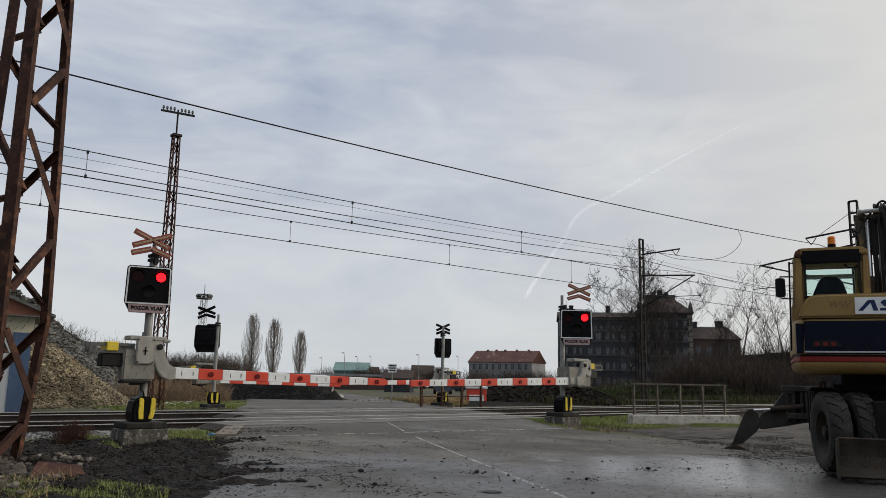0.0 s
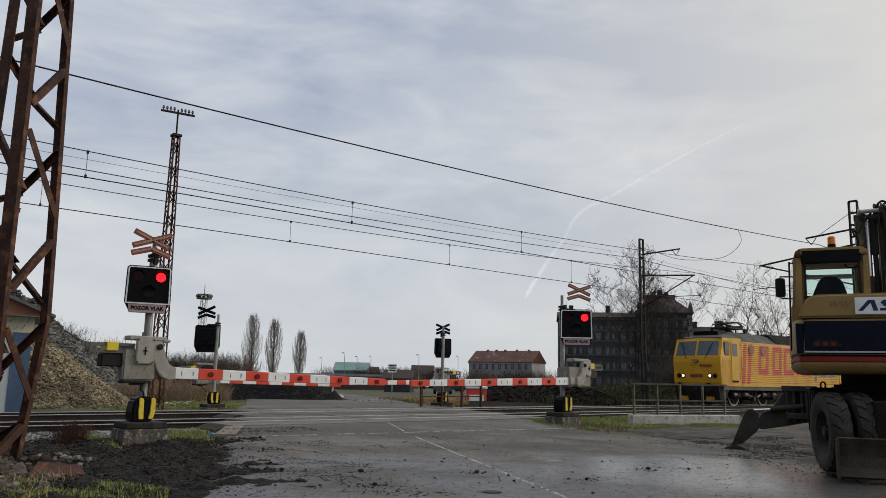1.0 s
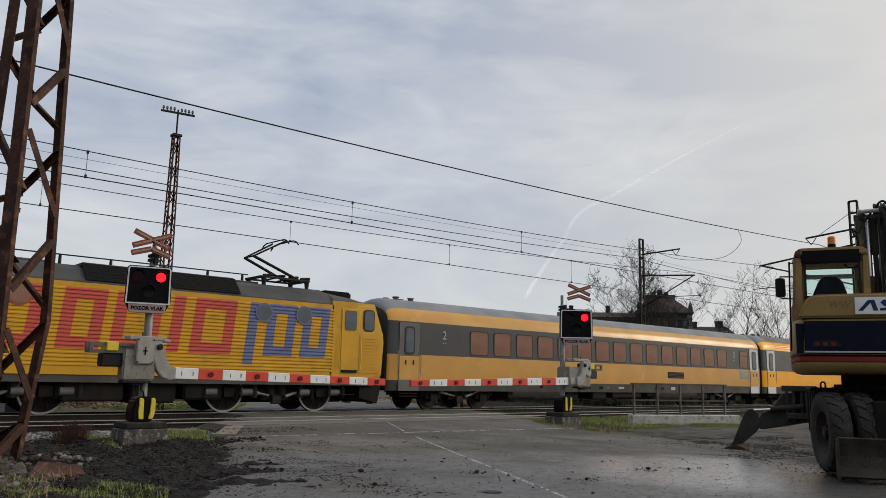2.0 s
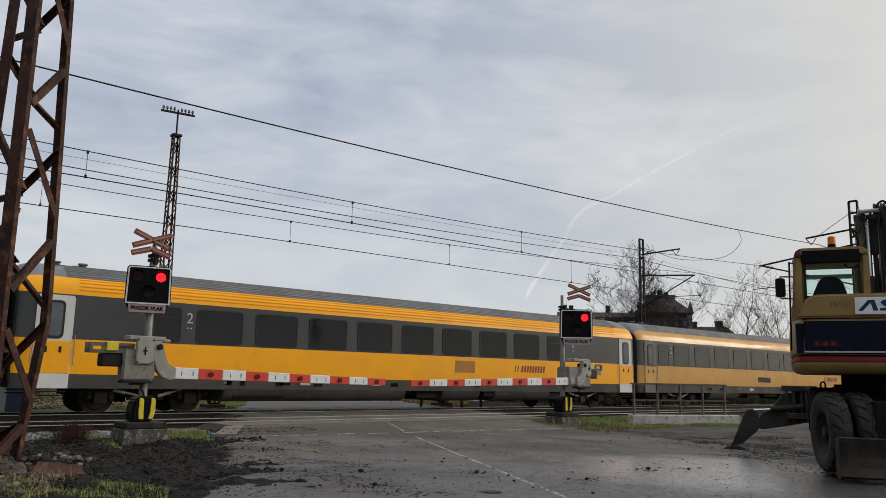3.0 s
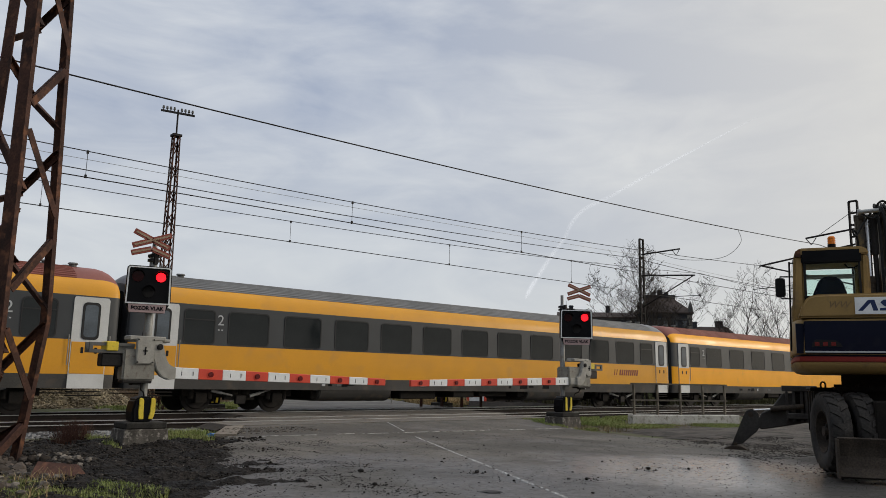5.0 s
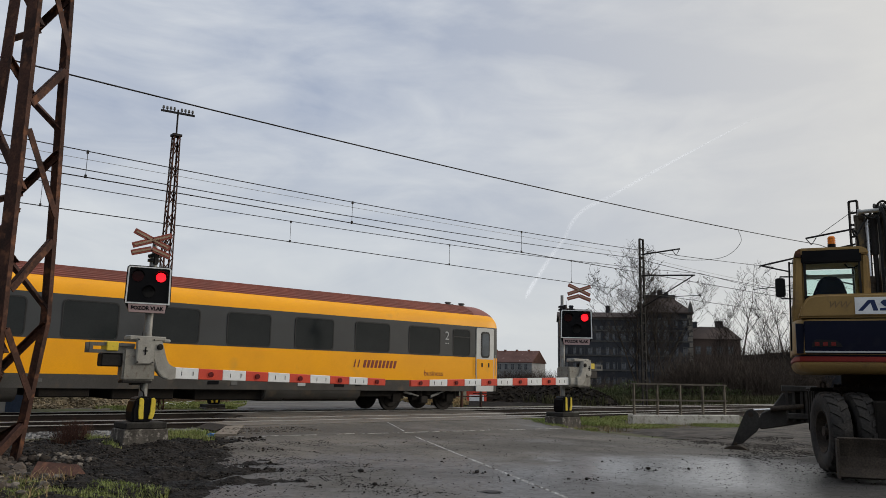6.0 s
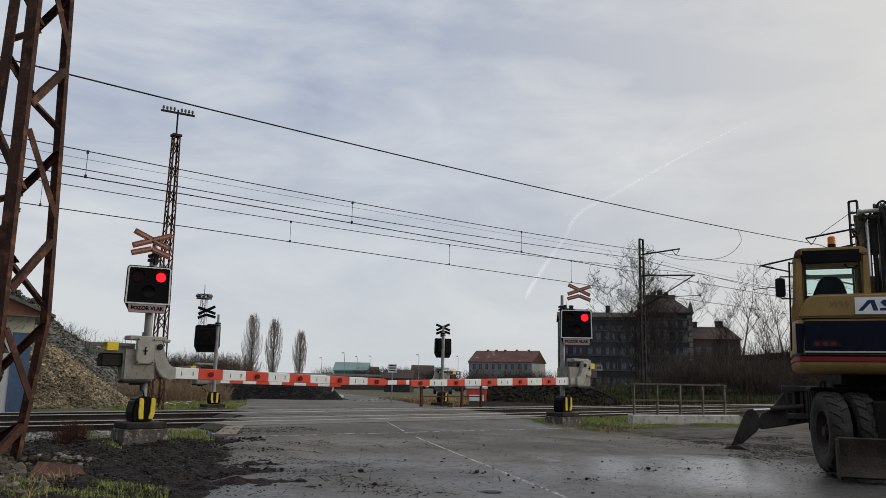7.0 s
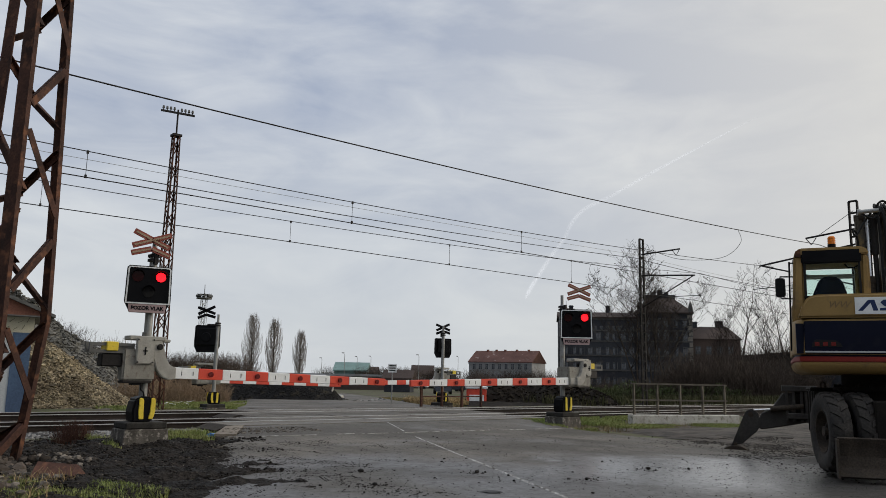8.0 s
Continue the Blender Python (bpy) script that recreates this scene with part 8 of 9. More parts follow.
scatter("mud_clods", CLOD, "lumps of dark churned mud", 900, (0, 9, 8.2, 14.6, lambda x, y: -4.6 < W(x, y) < -0.3 + 0.8 * fbm(x * 0.8, y * 0.8) and fbm(x * 0.9, y * 0.9, 2.0) > -0.15), (0.02, 0.075), 74, mud_height)
scatter("mud_clods", CLOD, "dark clods of churned mud", 14000, (0, 9, 8.2, 15.8, lambda x, y: -5.2 < W(x, y) < -0.2 + 0.9 * fbm(x * 0.8, y * 0.8)), (0.008, 0.042), 65, mud_height)
scatter("mud_clods", CLOD, "dark mud crumbs dragged onto the road", 800, (3, 16, 4.5, 15, lambda x, y: -0.7 < W(x, y) < 9.5 and fbm(x * 0.8, y * 0.8, 8.0) + 0.45 * (1 - smooth01(-0.7, 3.0, W(x, y))) > 0.12), (0.006, 0.02), 66, road_height, 0.45)
scatter("mud_clods", CLOD, "dark mud crumbs dragged onto the road", 260, (3, 16, 4.5, 14, lambda x, y: -0.4 < W(x, y) < 9.5), (0.01, 0.038), 67, road_height)
hp = Heap(77)
for x, y, w_ in ((6.1, 8.75, 0.065), (9.86, 6.9, 0.05), (10.4, 6.58, 0.04), (5.5, 7.6, 0.05), (8.1, 6.6, 0.045), (7.4, 7.9, 0.05)):
    hp.clod((x, y, road_height(x, y) + 0.3 * w_), w_)
    for _ in range(26):
        qx, qy, q = x + hp.r.gauss(0, 0.16), y + hp.r.gauss(0, 0.10), hp.r.uniform(0.006, 0.022)
        hp.clod((qx, qy, road_height(qx, qy) + 0.2 * q), q)
tagged(new("mud_clods", hp.mesh("mud_clods", CLOD)), "larger mud clods lying on the wet road", "stones", "", "stuff")
scatter("road_grit", CLOD, "fine dark grit on the road", 6000, (3, 15, 3.8, 13, lambda x, y: -0.6 < W(x, y) < 10.0 and fbm(x * 1.4, y * 0.9, 4.0) > -0.25), (0.004, 0.013), 72, road_height)
scatter("mud_clods", CLOD, "wet mud dragged along the road edge", 4500, (3, 9, 6.5, 13.5, lambda x, y: -0.8 < W(x, y) < 2.2 and fbm(x * 1.2, y * 0.7, 6.0) > -0.08 + 0.17 * W(x, y)), (0.005, 0.024), 73, road_height, 0.35)
scatter("mud_clods", CLOD, "mud dropped under the excavator", 2600, (11, 18, 3.5, 10.5, lambda x, y: W(x, y) > 7.6 and fbm(x * 0.7, y * 0.7, 5.0) > -0.1), (0.005, 0.028), 68, road_height, 0.5)
scatter("mud_clods", CLOD, "churned mud round the excavator wheels", 9000, (12.6, 19.0, 6.6, 10.6, lambda x, y: abs(x * 0.62 - y * 0.78 - 3.4 + 1.2 * fbm(x * 0.8, y * 0.8, 3.0)) < 0.85), (0.004, 0.026), 78, road_height, 0.4)
scatter("road_rubble", RUBBLE, "broken asphalt crumbs at the joint", 700, (7.2, 9.6, 15.2, 16.4, lambda x, y: W(x, y) > -0.9), (0.01, 0.04), 69, road_height)
scatter("rubble", STONE, "pale broken stones by the spoil heap", 160, (24.0, 28.0, 35.5, 40.0, lambda x, y: True), (0.05, 0.25), 71, ground_height)

board = thing("broken_board", "pale broken board leaning on the spoil heap", "board", m=pose(24.55, 38.5, ground_height(24.55, 38.5) + 0.02, 12, 0, 40))
bm = bmesh.new()
prism(bm, [(-0.10, 0.0), (0.16, 0.0), (0.05, 0.62), (-0.04, 0.80), (-0.16, 0.74), (-0.22, 0.35)], -0.025, 0.025, "y")
bevel(bm, 0.008, 1)
part("plank", bm, CONCRETE, board)
block = thing("concrete_block", "broken pale concrete block beside the spoil heap", "block", m=pose(25.25, 38.6, ground_height(25.25, 38.6) - 0.02, 0, 0, 25))
bm = bmesh.new()
prism(bm, [(-0.20, 0.0), (0.20, 0.0), (0.16, 0.34), (0.02, 0.40), (-0.15, 0.30)], -0.16, 0.16, "y")
bevel(bm, 0.02, 1)
part("body", bm, CONCRETE, block)


def grass(name, mat, label, n, region, h, seed, height=ground_height, w=0.006, lean=0.8, clump=1.1):
    hp = Heap(seed)
    r = hp.r
    x0, x1, y0, y1, ok = region
    tries = 0
    while n and tries < 400000:
        tries += 1
        x, y = r.uniform(x0, x1), r.uniform(y0, y1)
        if not ok(x, y) or fbm(x * clump, y * clump, seed) < -0.02:
            continue
        hp.blade((x, y, height(x, y) - 0.02), r.uniform(*h), w, lean)
        n -= 1
    return tagged(new(name, hp.mesh(name, mat)), label, "grass", "", "stuff")


grass("grass", LUSH, "short green winter grass beside the mud", 12000, (0.6, 4.4, 7.0, 10.4, lambda x, y: -4.5 < W(x, y) < -0.9 and y < 9.3 - 2.4 * (x - 3.0) + 0.4 * fbm(x * 2, 0)), (0.025, 0.08), 81, mud_height, 0.005)
STRAW = material("golden_straw", (0.34, 0.25, 0.125), (0.24, 0.175, 0.09), 0.9, 0, 1.2, 25, 0.3, 0, varied=0.4, spec=0.15)
grass("dry_grass", STRAW, "long dry straw grass at the mast foot", 420, (1.4, 3.8, 8.4, 10.2, lambda x, y: W(x, y) < -2.0), (0.05, 0.17), 82, mud_height, 0.004, lean=1.8)
grass("grass", LUSH, "grass round the barrier foundation", 4500, (4.6, 7.8, 13.8, 16.6, lambda x, y: W(x, y) < -0.9), (0.04, 0.12), 83, mud_height, 0.006)
grass("grass", LUSH, "grass between the road and the tracks", 42000, (15.2, 24.0, 12.2, 17.0, lambda x, y: W(x, y) > 7.7 and y > 13.1 - 0.25 * (x - 18)), (0.03, 0.11), 84, lambda x, y: max(ground_height(x, y), road_height(x, y) - 0.03), 0.008, clump=0.6)
grass("dry_grass", DRY_GRASS, "dry grass between the road and the tracks", 4200, (16.2, 25.0, 12.6, 17.0, lambda x, y: W(x, y) > 8.3), (0.03, 0.14), 85, ground_height, 0.007)
grass("grass", LUSH, "green strip beyond the tracks", 34000, (9.0, 18.6, 28.4, 36.8, lambda x, y: W(x, y) < -0.75), (0.04, 0.13), 86, ground_height, 0.012, clump=0.5)
grass("dry_grass", STRAW, "tall tan grass round the road sign", 5000, (22.5, 29.5, 30.0, 36.0, lambda x, y: off_road(x, y) and W(x, y) < 10.4), (0.15, 0.45), 93, ground_height, 0.012)
grass("dry_grass", DRY_GRASS, "tan grass verge beyond the tracks", 5000, (22.0, 40.0, 28.0, 46.0, lambda x, y: off_road(x, y) and W(x, y) < 9.4), (0.04, 0.18), 87, ground_height, 0.014)
RANK_GRASS = material("rank_dark_grass", (0.045, 0.052, 0.022), (0.06, 0.052, 0.028), 0.9, 0, 0.9, 25, 0.3, 0, varied=0.45, spec=0.1)
grass("grass", RANK_GRASS, "rank grass behind the railing beyond the tracks", 9000, (34.0, 80.0, 27.6, 32.5, lambda x, y: True), (0.25, 0.7), 91, ground_height, 0.02)
grass("grass", GRASS, "green verge beyond the tracks", 3000, (22.0, 40.0, 28.0, 46.0, lambda x, y: off_road(x, y) and W(x, y) < 9.4), (0.04, 0.14), 88, ground_height, 0.014)
DEAD_WEED = material("red_brown_dead_weeds", (0.085, 0.042, 0.03), (0.055, 0.03, 0.023), 0.95, 0, 0.8, 15, 0.3, 0, varied=0.4, spec=0.1)
DEAD_TUFT = bush(97, 1.1, 1.3, 120, DEAD_WEED, 0.016)
# red-brown dead weeds in the ballast beside the barrier
for i, (x, y) in enumerate(((4.3, 15.3), (4.55, 15.7), (4.1, 15.0))):
    b = plant("weed_clump", (), x, y, "red-brown dead weeds in the ballast", "weeds", "dead weeds", 60 * i, -0.2)
    b.scale = (0.26, 0.26, 0.36)
    part("tuft", DEAD_TUFT, None, b)
# evergreen shrubs behind the tracks
hp = Heap(44)
for i in range(26000):
    x, y = hp.r.uniform(50, 62), hp.r.uniform(33, 43)
    t = (x - 50) / 12
    if abs(y - (43 - 9 * t)) > 1.6:
        continue
    z = hp.r.random() * (0.9 + 0.9 * max(0, fbm(x * 0.5, y * 0.5)))
    hp.blade((x, y, ground_height(x, y) + z), 0.13, 0.035, 1.4)
tagged(new("evergreen_shrubs", hp.mesh("evergreen_shrubs", IVY)), "low dark green shrubs behind the tracks", "shrubs", "", "stuff")

# ---- buildings ----
MILL_WALL = material("dark_sooty_brick", (0.040, 0.043, 0.050), (0.030, 0.032, 0.038), 0.9, 0, 0.15, 6, 0.2, 0.1, dirt=(0.08, 0.07, 0.065), dirt_at=0.6, spec=0.15)
MILL_WING = material("dull_brown_brick", (0.085, 0.062, 0.054), (0.065, 0.05, 0.045), 0.9, 0, 0.2, 6, 0.2, 0.1, spec=0.15)
MILL_TRIM = material("sooty_stone_trim", (0.085, 0.082, 0.08), (0.058, 0.056, 0.055), 0.9, 0, 0.3, 8, 0.2, spec=0.15)
MILL_ROOF = material("dark_tile_roof", (0.062, 0.044, 0.037), (0.044, 0.034, 0.031), 0.85, 0, 0.2, 5, 0.2, spec=0.2)
OLD_GLASS = material("old_window_glass", (0.02, 0.023, 0.027), (0.15, 0.16, 0.18), 0.2, 0, 0.8, 5, 0.2, 0, spec=0.4)
HOUSE_WALL = material("grey_plaster", (0.26, 0.262, 0.27), (0.20, 0.203, 0.21), 0.9, 0, 0.2, 6, 0.12, 0.1, dirt=(0.18, 0.17, 0.16), dirt_at=0.58, spec=0.2)
HOUSE_ROOF = material("patched_red_tiles", (0.135, 0.066, 0.052), (0.095, 0.05, 0.042), 0.85, 0, 0.25, 6, 0.2, 0.1, dirt=(0.36, 0.30, 0.27), dirt_at=0.66, spec=0.2)
TEAL = material("pale_teal_roofing", (0.16, 0.25, 0.23), (0.13, 0.2, 0.19), 0.7, 0, 0.4, 8, 0.1)
BRICK_RED = material("red_brown_brickwork", (0.17, 0.075, 0.055), (0.13, 0.06, 0.05), 0.9, 0, 0.4, 12, 0.2, 0.2, spec=0.2)
SHED_WALL = material("pale_shed_plaster", (0.42, 0.45, 0.46), (0.36, 0.38, 0.39), 0.85, 0, 0.6, 20, 0.1, 0.1, dirt=(0.26, 0.27, 0.27), dirt_at=0.62)
SHED_BLUE = material("faded_blue_panel", (0.06, 0.10, 0.17), (0.05, 0.08, 0.14), 0.7, 0, 0.8, 20, 0.15)
GABLE = material("red_brown_gable_boards", (0.20, 0.085, 0.055), (0.15, 0.065, 0.045), 0.8, 0, 1.2, 20, 0.2)
CREAM = material("cream_painted_band", (0.52, 0.50, 0.38), (0.45, 0.43, 0.33), 0.8, 0, 1, 30, 0.1)
CAR_WHITE = material("white_car_paint", (0.72, 0.73, 0.75), (0.66, 0.67, 0.69), 0.3, 0, 1, 30, 0.03, 0, coat=0.3)
CAR_DARK = material("dark_car_paint", (0.03, 0.035, 0.05), (0.025, 0.03, 0.04), 0.3, 0, 1, 30, 0.03, 0, coat=0.3)


def windows(parent, x0, x1, z0, z1, cols, rows, w, h, y=-0.02, frame_mat=None):
    """Recessed looking panes in a grid on the face at y; each one a part with sill."""
    bm = bmesh.new()
    box(bm, -w / 2, w / 2, -0.03, 0.05, 0, h)
    pane = mesh_of("window", bm, OLD_GLASS)
    bm = bmesh.new()
    box(bm, -w / 2 - 0.1, w / 2 + 0.1, -0.12, 0.05, -0.14, 0.0)
    box(bm, -w / 2 - 0.1, -w / 2, -0.07, 0.05, 0.0, h + 0.12)
    box(bm, w / 2, w / 2 + 0.1, -0.07, 0.05, 0.0, h + 0.12)
    box(bm, -w / 2, w / 2, -0.07, 0.05, h, h + 0.12)
    box(bm, -0.04, 0.04, -0.06, 0.05, 0, h)
    box(bm, -w / 2, w / 2, -0.06, 0.05, h * 0.62, h * 0.62 + 0.07)
    fr = mesh_of("window_frame", bm, frame_mat or HOUSE_WALL)
    for i in range(cols):
        for j in range(rows):
            x = x0 + (x1 - x0) * (i + 0.5) / cols
            z = z0 + (z1 - z0) * j / max(1, rows - 1)
            p = part("window", pane, None, parent, "", pose(x, y, z))
            part("window_frame", fr, None, p)


def gable_block(parent, x0, x1, y0, y1, z1, ridge, wall, roof, name="wall", over=0.3, hip=0.0):
    """Walls to z1 and a roof with its ridge along x."""
    bm = bmesh.new()
    ym = (y0 + y1) / 2
    if hip:
        box(bm, x0, x1, y0, y1, -2.5, z1)
    else:
        prism(bm, [(y0, -2.5), (y1, -2.5), (y1, z1), (ym, ridge - 0.1), (y0, z1)], x0, x1, "x")
    part(name, bm, wall, parent)
    bm = bmesh.new()
    a = [(x0 - over, y0 - over, z1 - 0.05), (x1 + over, y0 - over, z1 - 0.05), (x1 + over, y1 + over, z1 - 0.05), (x0 - over, y1 + over, z1 - 0.05), (x0 - over + hip, ym, ridge), (x1 + over - hip, ym, ridge)]
    v = [bm.verts.new(p) for p in a] + [bm.verts.new((p[0], p[1], p[2] + 0.25)) for p in a]
    for q in ((0, 1, 5, 4), (2, 3, 4, 5), (1, 2, 5), (3, 0, 4)):
        bm.faces.new([v[6 + i] for i in q])
        bm.faces.new([v[i] for i in reversed(q)])
    for i, j in ((0, 1), (1, 2), (2, 3), (3, 0)):
        bm.faces.new((v[i], v[j], v[6 + j], v[6 + i]))
    bmesh.ops.recalc_face_normals(bm, faces=bm.faces[:])
    return part("roof", bm, roof, parent)


def facing(x0, y0, x1, y1, z=-1.0):
    """Pose with +x from the first to the second place; the face looks along -y."""
    return pose(x0, y0, z, 0, 0, math.degrees(math.atan2(y1 - y0, x1 - x0)))


# dark mill behind the trees
mill = thing("mill_building", "large dark sooty brick mill with a corner tower", "mill", m=facing(133.5, 119.5, 148.5, 103.0))
gable_block(mill, 2.5, 22.3, 0, 14, 16.6, 18.2, MILL_WALL, MILL_ROOF)
gable_block(mill, 20.0, 31.5, -1.5, 13, 17.6, 22.0, MILL_WALL, MILL_ROOF, "tower_wall", 0.5, 4.0)
gable_block(mill, 31.5, 43.0, 4, 14, 12.2, 15.2, MILL_WING, MILL_ROOF, "wing_wall", 0.3, 2.0)
windows(mill, 3, 19.5, 1.5, 11.6, 9, 4, 0.9, 1.7, -0.02, MILL_TRIM)
windows(mill, 3, 19.5, 14.0, 14.0, 12, 1, 0.55, 0.7, -0.02, MILL_TRIM)
windows(mill, 20.8, 31.0, 1.5, 11.6, 5, 4, 0.9, 1.8, -1.52, MILL_TRIM)
windows(mill, 20.8, 31.0, 14.6, 14.6, 5, 1, 0.8, 1.3, -1.52, MILL_TRIM)
windows(mill, 32.5, 42.0, 1.0, 9.0, 4, 3, 1.0, 1.6, 3.98, MILL_TRIM)
for x, y, z, w in ((5.5, 7, 17.6, 0.9), (14, 7, 17.6, 0.9), (34, 9, 14.2, 1.0), (39.5, 9, 14.4, 1.6)):
    bm = bmesh.new()
    box(bm, x - w / 2, x + w / 2, y - 0.5, y + 0.5, z, z + 2.4)
    box(bm, x - w / 2 - 0.12, x + w / 2 + 0.12, y - 0.62, y + 0.62, z + 2.1, z + 2.3)
    part("chimney", bm, MILL_WALL, mill)
bm = bmesh.new()
rod(bm, (4.2, 2, 16.5), (4.2, 2, 19.5), 1.6, 0.05, n=6)
rod(bm, (4.2, 2, 19.3), (4.2, 2, 20.6), 0.07, n=6)
part("turret", bm, MILL_ROOF, mill, "small pointed turret")
# stepped parapet over the tower and pinnacles at its corners
bm = bmesh.new()
for x, w, z in ((23.0, 1.0, 22.2), (24.4, 0.8, 23.1), (25.8, 1.0, 23.6), (27.2, 0.8, 23.1), (28.6, 1.0, 22.2)):
    box(bm, x - w / 2, x + w / 2, 4.6, 6.2, 19.0, z)
box(bm, 22.5, 29.1, 4.8, 6.0, 19.0, 22.4)
part("tower_cresting", bm, MILL_WALL, mill)
for x in (20.2, 31.3):
    for y in (-1.4, 12.8):
        bm = bmesh.new()
        box(bm, x - 0.45, x + 0.45, y - 0.45, y + 0.45, 17.4, 18.9)
        rod(bm, (x, y, 18.9), (x, y, 20.4), 0.5, 0.04, n=4)
        part("pinnacle", bm, MILL_TRIM, mill)
for z in (4.8, 8.0, 11.2, 13.6, 16.2):
    bm = bmesh.new()
    box(bm, 2.45, 20.0, -0.14, 0.0, z, z + 0.3)
    box(bm, 19.95, 31.55, -1.67, -1.5, z, z + 0.3)
    box(bm, 31.5, 31.66, -1.5, 12.9, z, z + 0.3)
    part("string_course", bm, MILL_TRIM, mill)
for k in range(8):
    bm = bmesh.new()
    x = 3.0 + 2.42 * k
    box(bm, x - 0.2, x + 0.2, -0.1, 0.0, 0.0, 16.5)
    part("pilaster", bm, MILL_WALL, mill)
for k in range(4):
    bm = bmesh.new()
    x = 20.2 + 3.7 * k
    box(bm, x - 0.3, x + 0.3, -1.62, -1.5, 0.0, 17.5)
    part("pilaster", bm, MILL_WALL, mill)
# the tower's lit side: its light is put into a paler colour; own windows
QUOIN = material("pale_lit_weathered_stone", (0.17, 0.155, 0.135), (0.11, 0.10, 0.09), 0.9, 0, 0.4, 8, 0.3, spec=0.15)
bm = bmesh.new()
box(bm, 31.5, 31.58, -1.52, 3.9, -2.4, 17.55)
part("side_wall", bm, QUOIN, mill, "weathered side wall coloured paler as lit")
for y in (-0.1, 2.2):
    for z in (1.5, 4.9, 8.2, 11.6, 14.6):
        bm = bmesh.new()
        box(bm, 31.56, 31.64, y - 0.4, y + 0.4, z, z + 1.5)
        part("side_window", bm, OLD_GLASS, mill)
for k in range(14):
    bm = bmesh.new()
    w = 1.0 if k % 2 else 0.7
    box(bm, 31.55 - w, 31.6, -1.64, -1.48, 0.6 + 1.2 * k, 1.7 + 1.2 * k)
    part("quoin", bm, QUOIN, mill)
# rendered house with patched roof
house = thing("apartment_house", "grey rendered house with a patched red tile roof", "house", m=facing(168.6, 184.3, 176.6, 164.6, -2.55))
gable_block(house, 0, 21.2, 0, 12, 9.3, 12.9, HOUSE_WALL, HOUSE_ROOF)
windows(house, 0.8, 20.4, 0.8, 7.2, 9, 3, 0.95, 1.6)
for x in (4, 7, 10, 14, 18):
    bm = bmesh.new()
    box(bm, x - 0.3, x + 0.3, 5.5, 6.2, 12.0, 13.5)
    part("chimney", bm, BRICK_RED, house)
bm = bmesh.new()
box(bm, -0.1, 21.3, -0.25, 0.0, 8.8, 9.2)
part("cornice", bm, HOUSE_WALL, house)
# other houses and sheds far off
for x0, y0, x1, y1, L, Dp, z1, rz, wall, roof, lab in ((82.9, 129.0, 87.6, 125.0, 6.2, 6, 3.4, 4.9, TEAL, TEAL, "small distant house with a teal roof"),
                                                     (150, 190, 155, 185.6, 6.6, 8, 3.2, 6.2, HOUSE_WALL, MILL_ROOF, "distant house with a steep gable"),
                                                     (136, 200, 141, 195.7, 6.6, 8, 2.8, 5.4, HOUSE_WALL, MILL_ROOF, "distant small grey rendered house")):
    h = thing("distant_house", lab, "house", "distant houses", facing(x0, y0, x1, y1))
    gable_block(h, 0, L, 0, Dp, z1, rz, wall, roof)
    windows(h, 0.5, L - 0.5, 1.2, 1.2, 3, 1, 0.9, 1.2)
hut = thing("brick_hut", "dark brick hut with a sloping roof", "hut", m=facing(54.3, 73.8, 57.3, 70.6, -0.6))
gable_block(hut, 0, 3.0, 0, 3.0, 1.6, 2.5, MILL_WALL, MILL_ROOF)
low_shed = thing("low_shed", "long low dark sooty shed behind the scrub", "shed", m=facing(91.5, 51.2, 74.0, 30.0, -0.9))
bm = bmesh.new()
box(bm, 0, 27, 0, 8, -0.3, 5.35)
part("wall", bm, MILL_WALL, low_shed)
bm = bmesh.new()
box(bm, -0.3, 27.3, -0.3, 8.3, 5.35, 5.6)
part("roof", bm, MILL_ROOF, low_shed)
long_b = thing("long_shed", "long low grey flat-roofed shed in the distance", "shed", m=facing(46.0, 121.0, 73.0, 98.0, -0.9))
bm = bmesh.new()
box(bm, 0, 35, 0, 6, -0.5, 2.3)
part("wall", bm, HOUSE_WALL, long_b)
bm = bmesh.new()
box(bm, -0.4, 35.4, -0.4, 6.4, 2.3, 2.6)
part("roof", bm, HOUSE_WALL, long_b)
windows(long_b, 0.5, 34.5, 0.7, 0.7, 14, 1, 1.6, 1.2)
bwall = thing("brick_wall", "low dark sooty brick wall in the distance", "wall", m=facing(54.0, 95.0, 66.5, 84.0, -0.8), kind="structure")
bm = bmesh.new()
box(bm, 0, 16.6, 0, 0.4, -0.5, 1.9)
box(bm, -0.1, 16.7, -0.05, 0.45, 1.9, 2.05)
for i in range(7):
    box(bm, 2.4 * i - 0.05, 2.4 * i + 0.35, -0.08, 0.0, -0.5, 1.9)
part("wall_face", bm, MILL_WING, bwall)

# shed beside the tracks
shed = thing("trackside_shed", "pale shed with a brick-red gable and painted scrawl", "shed", m=pose(4.0, 27.4, -0.15, 0, 0, -8))
bm = bmesh.new()
box(bm, -3.0, 1.66, 0, 4.0, -0.2, 2.46)
part("wall", bm, SHED_WALL, shed, "pale plaster walls")
bm = bmesh.new()
box(bm, 1.66, 2.18, -0.02, 4.0, -0.2, 2.46)
part("blue_panel", bm, SHED_BLUE, shed, "faded blue corner panel")
bm = bmesh.new()
box(bm, -3.0, 2.22, -0.03, 4.0, 2.46, 2.95)
part("cream_band", bm, CREAM, shed, "cream band with scrawl")
bm = bmesh.new()
rs = random.Random(3)
